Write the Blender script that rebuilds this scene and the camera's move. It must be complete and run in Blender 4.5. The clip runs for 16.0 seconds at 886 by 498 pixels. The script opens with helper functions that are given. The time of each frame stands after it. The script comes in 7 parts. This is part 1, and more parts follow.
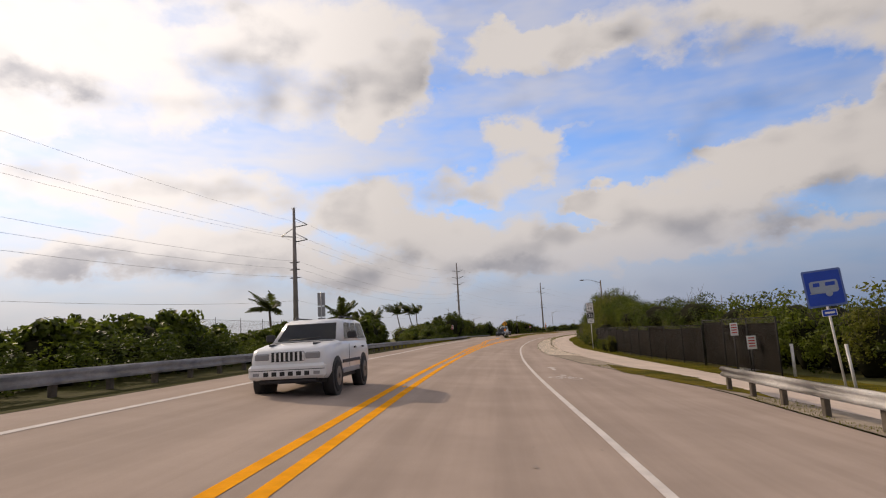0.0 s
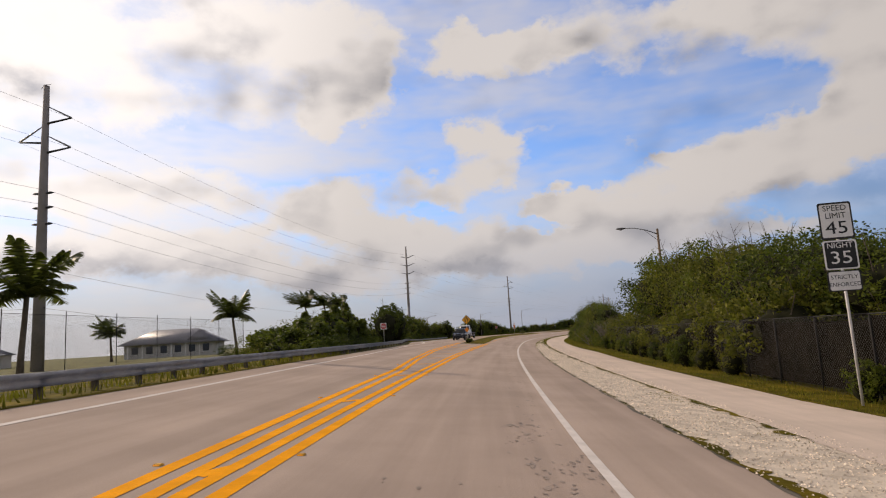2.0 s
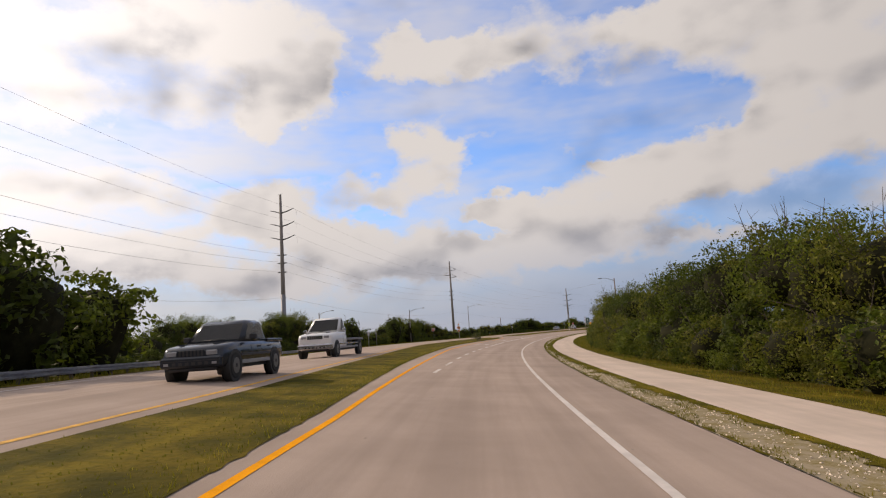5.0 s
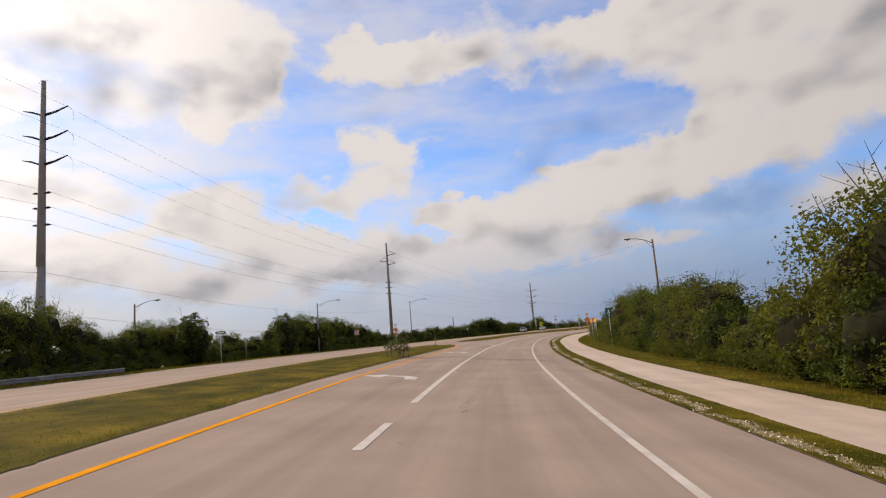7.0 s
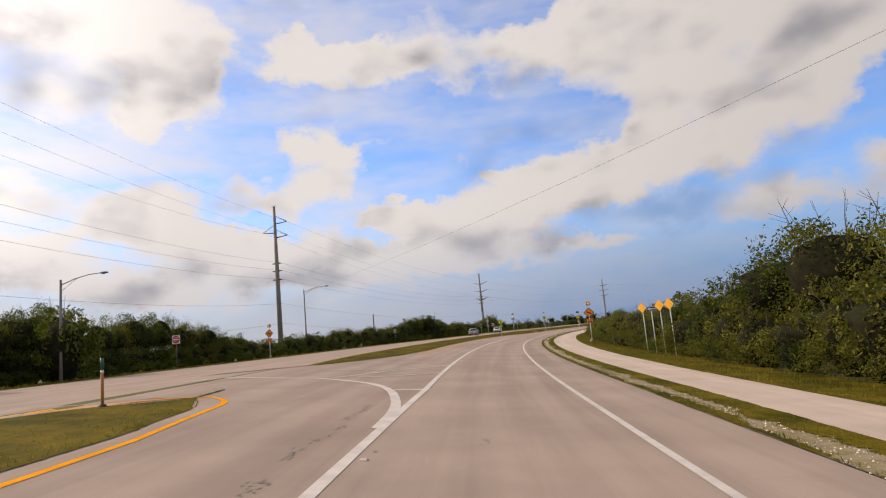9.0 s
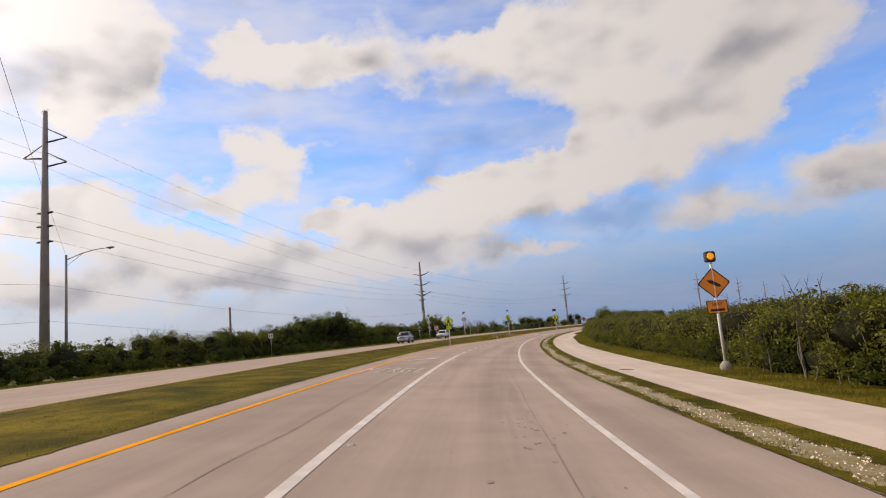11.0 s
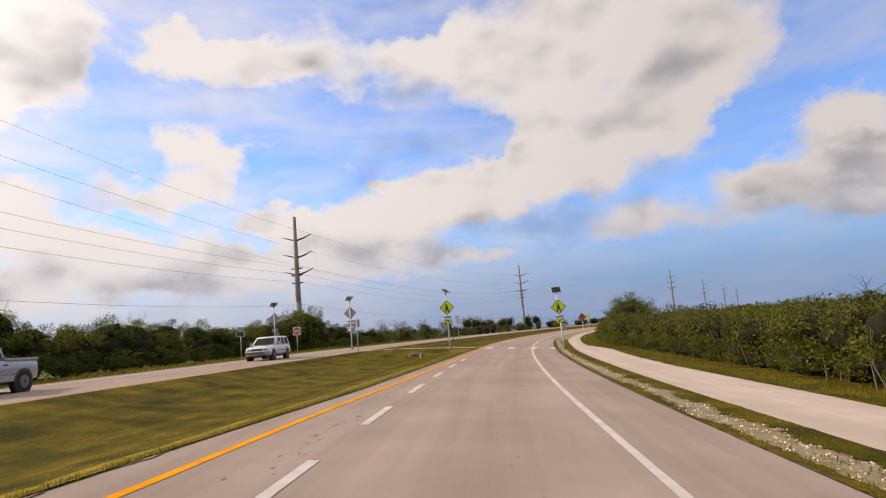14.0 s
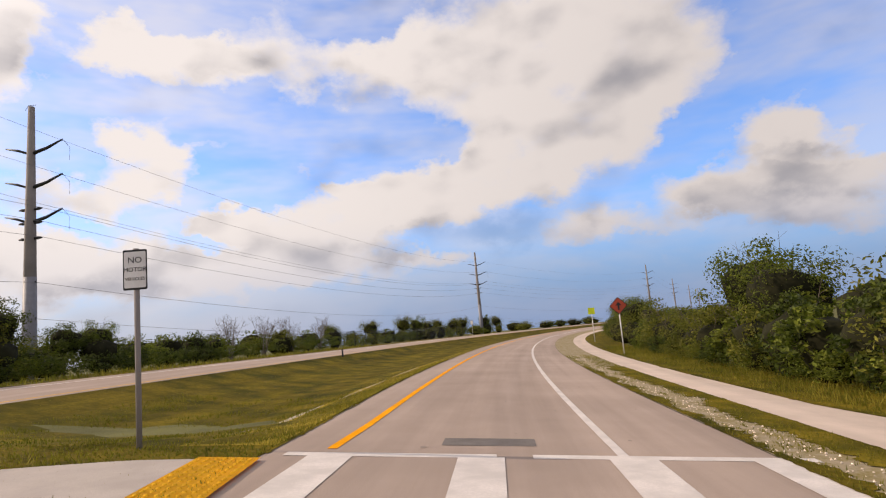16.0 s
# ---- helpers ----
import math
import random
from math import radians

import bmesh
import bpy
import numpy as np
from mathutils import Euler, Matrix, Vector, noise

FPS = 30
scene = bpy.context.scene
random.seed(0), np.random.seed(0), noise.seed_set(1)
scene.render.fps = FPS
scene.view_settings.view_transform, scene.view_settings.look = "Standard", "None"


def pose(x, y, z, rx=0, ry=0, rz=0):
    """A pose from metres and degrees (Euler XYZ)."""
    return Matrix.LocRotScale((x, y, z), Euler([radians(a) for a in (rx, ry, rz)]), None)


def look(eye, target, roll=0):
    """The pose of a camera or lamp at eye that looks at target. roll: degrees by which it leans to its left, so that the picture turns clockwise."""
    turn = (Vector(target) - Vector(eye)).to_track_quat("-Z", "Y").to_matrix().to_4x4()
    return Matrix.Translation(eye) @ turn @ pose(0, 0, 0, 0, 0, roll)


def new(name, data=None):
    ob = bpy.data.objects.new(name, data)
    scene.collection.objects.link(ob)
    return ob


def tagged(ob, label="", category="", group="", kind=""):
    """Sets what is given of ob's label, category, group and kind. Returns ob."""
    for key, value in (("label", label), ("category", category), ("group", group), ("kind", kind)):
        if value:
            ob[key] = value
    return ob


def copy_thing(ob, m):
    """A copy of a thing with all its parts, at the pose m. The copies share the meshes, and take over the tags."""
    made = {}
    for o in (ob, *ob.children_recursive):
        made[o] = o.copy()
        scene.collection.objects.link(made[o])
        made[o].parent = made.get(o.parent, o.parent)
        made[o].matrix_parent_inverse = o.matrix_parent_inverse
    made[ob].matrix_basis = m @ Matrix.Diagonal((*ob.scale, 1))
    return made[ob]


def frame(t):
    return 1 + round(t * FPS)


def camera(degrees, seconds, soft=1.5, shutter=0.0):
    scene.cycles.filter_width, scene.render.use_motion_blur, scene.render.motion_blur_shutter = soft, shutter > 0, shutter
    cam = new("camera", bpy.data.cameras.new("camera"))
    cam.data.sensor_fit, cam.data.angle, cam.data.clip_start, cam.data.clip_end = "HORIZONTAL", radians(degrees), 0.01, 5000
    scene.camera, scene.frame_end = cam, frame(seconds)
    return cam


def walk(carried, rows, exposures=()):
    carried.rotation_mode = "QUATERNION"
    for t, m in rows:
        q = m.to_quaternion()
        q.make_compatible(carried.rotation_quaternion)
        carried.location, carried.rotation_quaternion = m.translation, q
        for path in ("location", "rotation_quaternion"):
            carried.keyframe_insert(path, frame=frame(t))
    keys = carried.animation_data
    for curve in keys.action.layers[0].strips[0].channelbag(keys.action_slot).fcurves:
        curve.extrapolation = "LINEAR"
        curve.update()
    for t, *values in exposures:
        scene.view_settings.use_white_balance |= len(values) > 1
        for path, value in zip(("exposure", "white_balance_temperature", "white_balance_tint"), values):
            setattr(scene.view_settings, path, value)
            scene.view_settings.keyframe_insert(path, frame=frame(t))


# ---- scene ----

cam = camera(72.24, 16.0, soft=1.15)
PATH = [
    (0.0, pose(-0.02, 0.02, 1.40, 98.17, 3.17, 6.18)),
    (0.5, pose(-0.43, 12.90, 1.40, 98.19, 3.26, 5.23)),
    (1.0, pose(-0.61, 25.77, 1.40, 98.18, 3.32, 4.32)),
    (1.5, pose(-0.63, 38.63, 1.40, 98.15, 3.35, 3.43)),
    (2.0, pose(-0.45, 51.50, 1.40, 98.13, 3.41, 2.56)),
    (2.5, pose(-0.11, 64.39, 1.40, 98.12, 3.50, 1.68)),
    (3.0, pose(0.40, 77.30, 1.40, 98.13, 3.57, 0.79)),
    (3.5, pose(1.06, 90.24, 1.40, 98.17, 3.56, -0.11)),
    (4.0, pose(1.90, 103.20, 1.40, 98.21, 3.57, -1.02)),
    (4.5, pose(2.90, 116.15, 1.40, 98.22, 3.70, -1.95)),
    (5.0, pose(4.09, 129.06, 1.40, 98.20, 3.90, -2.92)),
    (5.5, pose(5.49, 141.93, 1.40, 98.16, 4.10, -3.95)),
    (6.0, pose(7.15, 154.80, 1.40, 98.15, 4.26, -5.05)),
    (6.5, pose(9.11, 167.70, 1.40, 98.19, 4.38, -6.22)),
    (7.0, pose(11.36, 180.54, 1.40, 98.21, 4.49, -7.44)),
    (7.5, pose(13.89, 193.25, 1.40, 98.17, 4.64, -8.69)),
    (8.0, pose(16.74, 205.99, 1.40, 98.12, 4.83, -9.99)),
    (8.5, pose(19.91, 218.91, 1.40, 98.09, 5.03, -11.37)),
    (9.0, pose(23.30, 231.61, 1.40, 98.09, 5.14, -12.78)),
    (9.5, pose(26.79, 243.73, 1.40, 98.07, 5.08, -14.20)),
    (10.0, pose(30.37, 255.26, 1.40, 98.06, 4.99, -15.56)),
    (10.5, pose(34.07, 266.35, 1.40, 98.07, 5.00, -16.83)),
    (11.0, pose(37.94, 277.16, 1.40, 98.08, 5.05, -17.96)),
    (11.5, pose(42.05, 287.85, 1.40, 98.08, 5.03, -18.96)),
    (12.0, pose(46.39, 298.42, 1.40, 98.07, 4.96, -19.87)),
    (12.5, pose(50.93, 308.85, 1.40, 98.08, 4.87, -20.77)),
    (13.0, pose(55.61, 319.05, 1.40, 98.10, 4.80, -21.70)),
    (13.5, pose(60.40, 328.97, 1.40, 98.12, 4.80, -22.70)),
    (14.0, pose(65.39, 338.78, 1.40, 98.12, 4.85, -23.75)),
    (14.5, pose(70.66, 348.62, 1.40, 98.11, 4.93, -24.84)),
    (15.0, pose(76.19, 358.41, 1.39, 98.10, 5.00, -25.94)),
    (15.5, pose(81.88, 368.09, 1.39, 98.10, 5.03, -27.03)),
    (16.0, pose(87.79, 377.56, 1.41, 98.12, 5.00, -28.12)),
]
walk(cam, PATH, [(0.0, -0.29, 7080, 15.5), (4.0, -0.23, 7080, 15.5), (8.0, -0.08, 7060, 15.5), (12.0, 0.03, 7020, 15.5), (16.0, 0.14, 7100, 17.5)])
# ---- sky and sun ----
SUN_AZ, SUN_EL = -52.5, 29.5      # degrees clockwise from +y, degrees above the horizon
SKY_TINT = (0.095, 0.165, 0.25)
world = bpy.data.worlds.new("sky")
scene.world = world
world.use_nodes = True
wt = world.node_tree
wt.nodes.clear()


def mth(tree, op, a, b=None, c=None, clamp=False):
    n = tree.nodes.new("ShaderNodeMath")
    n.operation, n.use_clamp = op, clamp
    for i, v in enumerate((a, b, c)):
        if v is None:
            continue
        if isinstance(v, (int, float)):
            n.inputs[i].default_value = v
        else:
            tree.links.new(v, n.inputs[i])
    return n.outputs[0]


def mixc(tree, fac, a, b, blend="MIX"):
    n = tree.nodes.new("ShaderNodeMix")
    n.data_type, n.blend_type = "RGBA", blend
    for i, v in ((0, fac), (6, a), (7, b)):
        if isinstance(v, (int, float)):
            n.inputs[i].default_value = v
        elif isinstance(v, tuple):
            n.inputs[i].default_value = (*v, 1)
        else:
            tree.links.new(v, n.inputs[i])
    return n.outputs[2]


def ramp(tree, fac, stops):
    n = tree.nodes.new("ShaderNodeMapRange")
    n.interpolation_type = "SMOOTHSTEP"
    tree.links.new(fac, n.inputs[0])
    for i, v in enumerate(stops):
        n.inputs[i + 1].default_value = v
    return n.outputs[0]


def noise_of(tree, vec, scale, detail=6.0, rough=0.55, distortion=0.0):
    n = tree.nodes.new("ShaderNodeTexNoise")
    n.inputs["Scale"].default_value, n.inputs["Detail"].default_value = scale, detail
    n.inputs["Roughness"].default_value, n.inputs["Distortion"].default_value = rough, distortion
    if vec is not None:
        tree.links.new(vec, n.inputs["Vector"])
    return n.outputs[0]


# the clouds, in degrees of bearing (az) and height (el)
coord = wt.nodes.new("ShaderNodeTexCoord")
sep = wt.nodes.new("ShaderNodeSeparateXYZ")
wt.links.new(coord.outputs["Generated"], sep.inputs[0])
az = mth(wt, "MULTIPLY", mth(wt, "ARCTAN2", sep.outputs[0], sep.outputs[1]), 57.29578)
el = mth(wt, "MULTIPLY", mth(wt, "ARCSINE", sep.outputs[2]), 57.29578)


def vec_op(op, a, b, c=None):
    """A vector sum or product of a socket and constants or sockets."""
    n = wt.nodes.new("ShaderNodeVectorMath")
    n.operation = op
    for i, v in enumerate((a, b, c)):
        if isinstance(v, tuple):
            n.inputs[i].default_value = v
        elif v is not None:
            wt.links.new(v, n.inputs[i])
    return n


def cloud_noise(point, scale, shift, detail, rough):
    """Fractal noise over the sky: its value and three loose channels."""
    n = wt.nodes.new("ShaderNodeTexNoise")
    n.inputs["Scale"].default_value, n.inputs["Detail"].default_value, n.inputs["Roughness"].default_value = 1.0, detail, rough
    wt.links.new(vec_op("MULTIPLY_ADD", point, scale, shift).outputs[0], n.inputs["Vector"])
    return n


angles = wt.nodes.new("ShaderNodeCombineXYZ")
wt.links.new(az, angles.inputs[0])
wt.links.new(el, angles.inputs[1])
angles = angles.outputs[0]


def bent(point):
    """The same place pushed about by the air: broad swirls and a crinkled edge."""
    broad = cloud_noise(point, (0.075, 0.12, 1.0), (4.0, 7.0, 0.0), 2.0, 0.5).outputs["Color"]
    fine = cloud_noise(point, (0.22, 0.30, 1.0), (1.0, 3.0, 5.0), 5.0, 0.60).outputs["Color"]
    p = vec_op("MULTIPLY_ADD", vec_op("SUBTRACT", broad, (0.5, 0.5, 0.5)).outputs[0], (3.5, 2.2, 0.0), point).outputs[0]
    return vec_op("MULTIPLY_ADD", vec_op("SUBTRACT", fine, (0.5, 0.5, 0.5)).outputs[0], (7.5, 5.5, 0.0), p).outputs[0]


lit_side = vec_op("ADD", angles, (-1.6, 2.2, 0.0)).outputs[0]
here = bent(angles)
sums = {}


def lobe(point, at_az, at_el, wide, high, tilt, much):
    c, d = math.cos(radians(tilt)), math.sin(radians(tilt))
    if abs(tilt) < 4:
        r = vec_op("LENGTH", vec_op("MULTIPLY_ADD", point, (1 / wide, 1 / high, 0.0), (-at_az / wide, -at_el / high, 0.0)).outputs[0], None).outputs["Value"]
    else:
        u = vec_op("DOT_PRODUCT", point, (c / wide, d / wide, 0.0)).outputs["Value"]
        v = vec_op("DOT_PRODUCT", point, (-d / high, c / high, 0.0)).outputs["Value"]
        u = mth(wt, "SUBTRACT", u, (at_az * c + at_el * d) / wide)
        v = mth(wt, "SUBTRACT", v, (at_el * c - at_az * d) / high)
        r = mth(wt, "SQRT", mth(wt, "MULTIPLY_ADD", u, u, mth(wt, "MULTIPLY", v, v)))
    return ramp(wt, r, (0.15, 1.55, much, 0.0))


def gather(name, value):
    """A running sum of lobes."""
    sums[name] = mth(wt, "ADD", sums[name], value) if name in sums else value


def puff(*where):
    """A bank of cloud, or with a minus a gap in the clouds: its middle, half its width and height, its tilt, its weight."""
    gather("cover", lobe(here, *where))


def shade(*where):
    """A thick part of a cloud, grey from below."""
    gather("shades", lobe(here, *where))


puff(-39.5, 23.9, 10.3, 5.5, 9, 1.00)
puff(-41.9, 17.6, 3.1, 1.5, 8, 0.50)
puff(-28.9, 20.9, 3.9, 2.9, 4, 0.70)
puff(-21.4, 27.6, 11.4, 4.4, 1, 0.85)
puff(-10.0, 25.5, 5.6, 6.4, 6, 0.90)
puff(-12.4, 20.0, 2.7, 3.2, -1, 0.80)
puff(-19.4, 21.0, 7.3, 2.6, 0, 0.50)
puff(-29.0, 27.9, 3.0, 1.1, 7, -0.35)
puff(-37.5, 13.7, 8.5, 2.0, -6, 0.30)
puff(-24.6, 14.3, 7.3, 1.8, -8, 0.32)
puff(-38.0, 16.3, 5.4, 1.3, -6, -0.25)
puff(-24.1, 17.6, 5.6, 1.7, -8, -0.30)
puff(-34.6, 8.5, 6.8, 1.9, 9, 0.85)
puff(-39.6, 6.8, 3.5, 1.2, 1, 0.50)
puff(-24.2, 8.5, 7.3, 2.5, 4, 0.95)
puff(-15.6, 6.5, 7.6, 1.9, -3, 0.80)
puff(-13.3, 13.0, 4.1, 2.1, -2, 0.80)
puff(-10.1, 10.8, 6.3, 1.7, -3, 0.80)
puff(-17.6, 10.8, 4.3, 1.2, -1, 0.35)
puff(0.7, 25.1, 4.0, 2.7, -6, 0.95)
puff(5.6, 26.7, 5.3, 1.2, -8, 0.65)
puff(10.0, 25.4, 3.3, 1.0, -10, 0.30)
puff(5.1, 24.4, 2.9, 1.7, -7, 0.45)
puff(-4.1, 20.2, 2.0, 0.6, -4, 0.35)
puff(2.9, 18.1, 3.4, 1.2, 3, 0.70)
puff(5.1, 16.1, 4.0, 1.8, -2, 0.75)
puff(-0.7, 14.5, 5.3, 1.4, 5, 0.45)
puff(-3.9, 24.2, 2.5, 5.3, -4, -0.55)
puff(-5.4, 17.7, 3.9, 2.1, -4, -0.40)
puff(10.9, 15.9, 4.5, 1.9, -8, -0.60)
puff(12.7, 20.9, 2.5, 2.4, -10, -0.50)
puff(-1.9, 12.2, 3.8, 0.7, -4, -0.40)
puff(8.5, 9.7, 4.5, 0.6, -14, -0.60)
puff(9.9, 11.6, 4.0, 1.8, -7, 0.95)
puff(19.4, 14.4, 2.8, 0.8, -10, 0.50)
puff(16.3, 17.6, 3.8, 0.9, -10, 0.25)
puff(-1.6, 8.0, 12.1, 2.2, -8, 0.75)
puff(12.3, 7.6, 7.5, 1.8, -6, 0.75)
puff(-7.2, 5.6, 10.5, 1.4, -4, 0.50)
puff(6.1, 5.8, 10.9, 1.2, -5, 0.35)
puff(-5.6, 25.9, 5.7, 2.9, 9, 0.50)
puff(11.7, 27.2, 7.3, 2.9, 10, 0.55)
puff(8.6, 25.0, 5.1, 1.7, 11, 0.40)
puff(21.9, 29.0, 4.2, 1.9, 14, -0.70)
puff(1.4, 22.6, 6.1, 2.2, 4, -0.45)
puff(17.7, 21.3, 6.6, 2.0, 16, -0.50)
puff(10.7, 16.4, 8.9, 3.0, 9, -0.40)
puff(22.4, 18.6, 6.1, 1.8, 15, -0.35)
puff(30.1, 17.8, 3.3, 1.3, 13, -0.30)
puff(21.1, 23.7, 9.6, 3.3, 5, 0.85)
puff(28.1, 26.3, 5.6, 3.0, -5, 0.75)
puff(37.2, 26.8, 9.2, 4.5, -10, 0.80)
puff(47.1, 23.7, 10.8, 5.3, -14, 1.00)
puff(41.9, 16.4, 9.4, 3.8, 10, 1.00)
puff(32.5, 14.2, 9.1, 3.3, 8, 1.00)
puff(24.1, 12.3, 9.3, 2.9, 5, 1.00)
puff(17.0, 10.0, 7.2, 2.6, 1, 0.90)
puff(34.8, 20.7, 6.4, 2.7, -8, 0.75)
puff(9.1, 11.9, 3.8, 1.7, -1, 0.90)
puff(15.8, 16.0, 1.4, 0.6, -2, 0.60)
puff(2.3, 19.5, 4.8, 2.1, 32, 0.35)
puff(8.3, 18.2, 3.6, 0.6, 16, 0.35)
puff(19.4, 14.6, 2.4, 1.2, 7, 0.35)
puff(20.0, 7.2, 11.5, 1.6, -5, 0.60)
puff(27.5, 7.2, 5.3, 0.8, -5, 0.50)
puff(-30.3, 15.1, 17.1, 3.8, -4, 0.42)
puff(-32.0, 11.7, 13.0, 2.1, 1, 0.35)
puff(0.9, 14.7, 12.9, 4.2, 11, 0.38)
puff(2.1, 9.1, 14.2, 2.6, -2, 0.45)
puff(62.0, 8.6, 8.1, 2.4, -12, 0.35)
puff(52.6, 15.5, 3.4, 2.3, 25, -0.90)
puff(65.4, 17.5, 3.2, 2.9, -18, -0.90)
puff(58.5, 20.0, 2.5, 3.9, -16, -0.50)
puff(60.0, 14.8, 4.4, 2.2, -15, 1.00)
puff(61.2, 10.6, 7.2, 1.9, -13, 0.85)
puff(53.0, 10.5, 4.7, 1.7, -10, 0.70)
puff(58.4, 8.1, 8.4, 1.7, -11, 0.60)
puff(43.5, 8.7, 7.0, 2.1, -8, 0.65)
puff(64.0, 21.0, 4.4, 1.8, -19, 0.35)
puff(48.2, 6.3, 7.7, 1.1, -8, -0.50)
puff(61.8, 4.5, 6.9, 1.3, -9, -0.40)
shade(-40.0, 21.3, 3.7, 1.4, 9, 0.90)
shade(-25.0, 26.1, 5.2, 2.8, 4, 0.70)
shade(-20.4, 21.4, 7.7, 2.0, 1, 0.35)
shade(-34.5, 7.8, 5.9, 1.3, 9, 0.80)
shade(-40.0, 6.4, 3.1, 0.8, 0, 0.50)
shade(-24.7, 7.3, 6.7, 1.2, -1, 0.60)
shade(0.6, 23.4, 3.5, 1.1, -6, 0.35)
shade(-2.8, 6.4, 12.2, 1.2, -4, 0.55)
shade(-13.5, 5.4, 9.6, 1.2, -3, 0.50)
shade(21.7, 19.6, 8.2, 1.6, -14, 0.35)
shade(22.2, 22.9, 8.0, 1.9, 4, 0.60)
shade(36.2, 23.5, 6.4, 2.6, -8, 0.25)
shade(48.2, 21.1, 7.7, 2.5, -13, 0.05)
shade(29.8, 8.9, 8.7, 1.8, 4, 0.95)
shade(22.2, 9.2, 5.8, 1.0, 5, 0.40)
shade(38.5, 10.4, 6.5, 1.9, 13, 0.60)
shade(46.2, 13.5, 3.5, 2.2, 21, 0.40)
shade(59.7, 12.7, 4.2, 0.8, -13, 0.80)
shade(61.1, 10.4, 7.1, 1.5, -13, 1.00)
shade(53.0, 10.3, 4.7, 1.6, -10, 0.80)
shade(58.2, 7.2, 8.1, 1.1, -10, 0.55)
shade(42.9, 7.7, 6.6, 1.4, -7, 0.60)
shade(64.3, 20.4, 4.3, 1.8, -19, 0.60)
far_side = ramp(wt, mth(wt, "ABSOLUTE", mth(wt, "SUBTRACT", az, 12.0)), (58, 80, 0, 0.6))
high_up = ramp(wt, el, (30, 42, 0, 0.55))
around = mth(wt, "MAXIMUM", far_side, high_up)


def billows(point):
    return mth(wt, "SUBTRACT", cloud_noise(point, (0.13, 0.20, 1.0), (8.0, 2.0, 1.0), 6.0, 0.60).outputs[0], 0.5)


total = mth(wt, "MINIMUM", mth(wt, "MAXIMUM", mth(wt, "ADD", sums["cover"], around), -0.8), 0.95)
bumps = billows(angles)
dens = mth(wt, "MULTIPLY_ADD", bumps, 1.5, total)
soft_here = cloud_noise(angles, (0.10, 0.16, 1.0), (8.0, 2.0, 1.0), 2.5, 0.5).outputs[0]
soft_lit = cloud_noise(lit_side, (0.10, 0.16, 1.0), (8.0, 2.0, 1.0), 2.5, 0.5).outputs[0]
relief = mth(wt, "SUBTRACT", soft_lit, soft_here)
thick = sums["shades"]
veil = cloud_noise(angles, (0.05, 0.16, 1.0), (2.0, 9.0, 4.0), 4.0, 0.6).outputs[0]
veiled = mth(wt, "MULTIPLY", ramp(wt, veil, (0.32, 0.66, 0.20, 1.0)), ramp(wt, az, (-40, 45, 0.88, 0.50)))
alpha = mth(wt, "MAXIMUM", ramp(wt, dens, (-0.12, 0.85, 0.0, 1.0)), veiled)
sun_dir = Vector((math.sin(radians(SUN_AZ)) * math.cos(radians(SUN_EL)),
                  math.cos(radians(SUN_AZ)) * math.cos(radians(SUN_EL)), math.sin(radians(SUN_EL))))
dotn = wt.nodes.new("ShaderNodeVectorMath")
dotn.operation = "DOT_PRODUCT"
dotn.inputs[1].default_value = sun_dir
wt.links.new(coord.outputs["Generated"], dotn.inputs[0])
near_sun = ramp(wt, dotn.outputs["Value"], (0.70, 1.0, 0, 1))
sunny = ramp(wt, dotn.outputs["Value"], (-0.15, 0.65, 0, 1))
white = mixc(wt, near_sun, mixc(wt, sunny, (0.64, 0.63, 0.625), (0.82, 0.815, 0.81)), (1.38, 1.37, 1.36))
grey = mixc(wt, near_sun, (0.31, 0.325, 0.365), (0.60, 0.635, 0.72))
dull = mth(wt, "ADD", mth(wt, "MULTIPLY", thick, 0.62), mth(wt, "MULTIPLY_ADD", relief, 2.4, mth(wt, "MULTIPLY", ramp(wt, dens, (0.45, 1.5, 0, 1)), 0.34)))
dull = ramp(wt, dull, (0.05, 1.1, 0, 1))
cloud = mixc(wt, dull, white, grey)
sky = wt.nodes.new("ShaderNodeTexSky")
sky.sky_type, sky.sun_disc = "NISHITA", False
sky.sun_elevation, sky.sun_rotation = radians(SUN_EL), radians(SUN_AZ)
sky.air_density, sky.dust_density, sky.ozone_density = 1.0, 0.6, 2.5
blue = mixc(wt, 1.0, sky.outputs[0], SKY_TINT, "MULTIPLY")
low_haze = ramp(wt, el, (0, 12, 0.85, 0))
side = ramp(wt, az, (-25, 35, 0, 1))
haze = mixc(wt, side, (0.58, 0.60, 0.67), (0.165, 0.285, 0.535))
blue = mixc(wt, mth(wt, "MULTIPLY", near_sun, 0.6), blue, (0.80, 0.83, 0.92))
blue = mixc(wt, low_haze, blue, haze)
full = mixc(wt, mth(wt, "MULTIPLY", low_haze, 0.75), mixc(wt, alpha, blue, cloud), haze)
bgn = wt.nodes.new("ShaderNodeBackground")
outn = wt.nodes.new("ShaderNodeOutputWorld")
wt.links.new(full, bgn.inputs[0])
bgn.inputs[1].default_value = 0.95
wt.links.new(bgn.outputs[0], outn.inputs[0])

sun = new("sun", bpy.data.lights.new("sun", "SUN"))
sun.data.energy, sun.data.angle, sun.data.color = 3.5, radians(0.53), (1.0, 0.86, 0.68)
sun.matrix_world = look(sun_dir * 100, (0, 0, 0))

# ---- materials ----


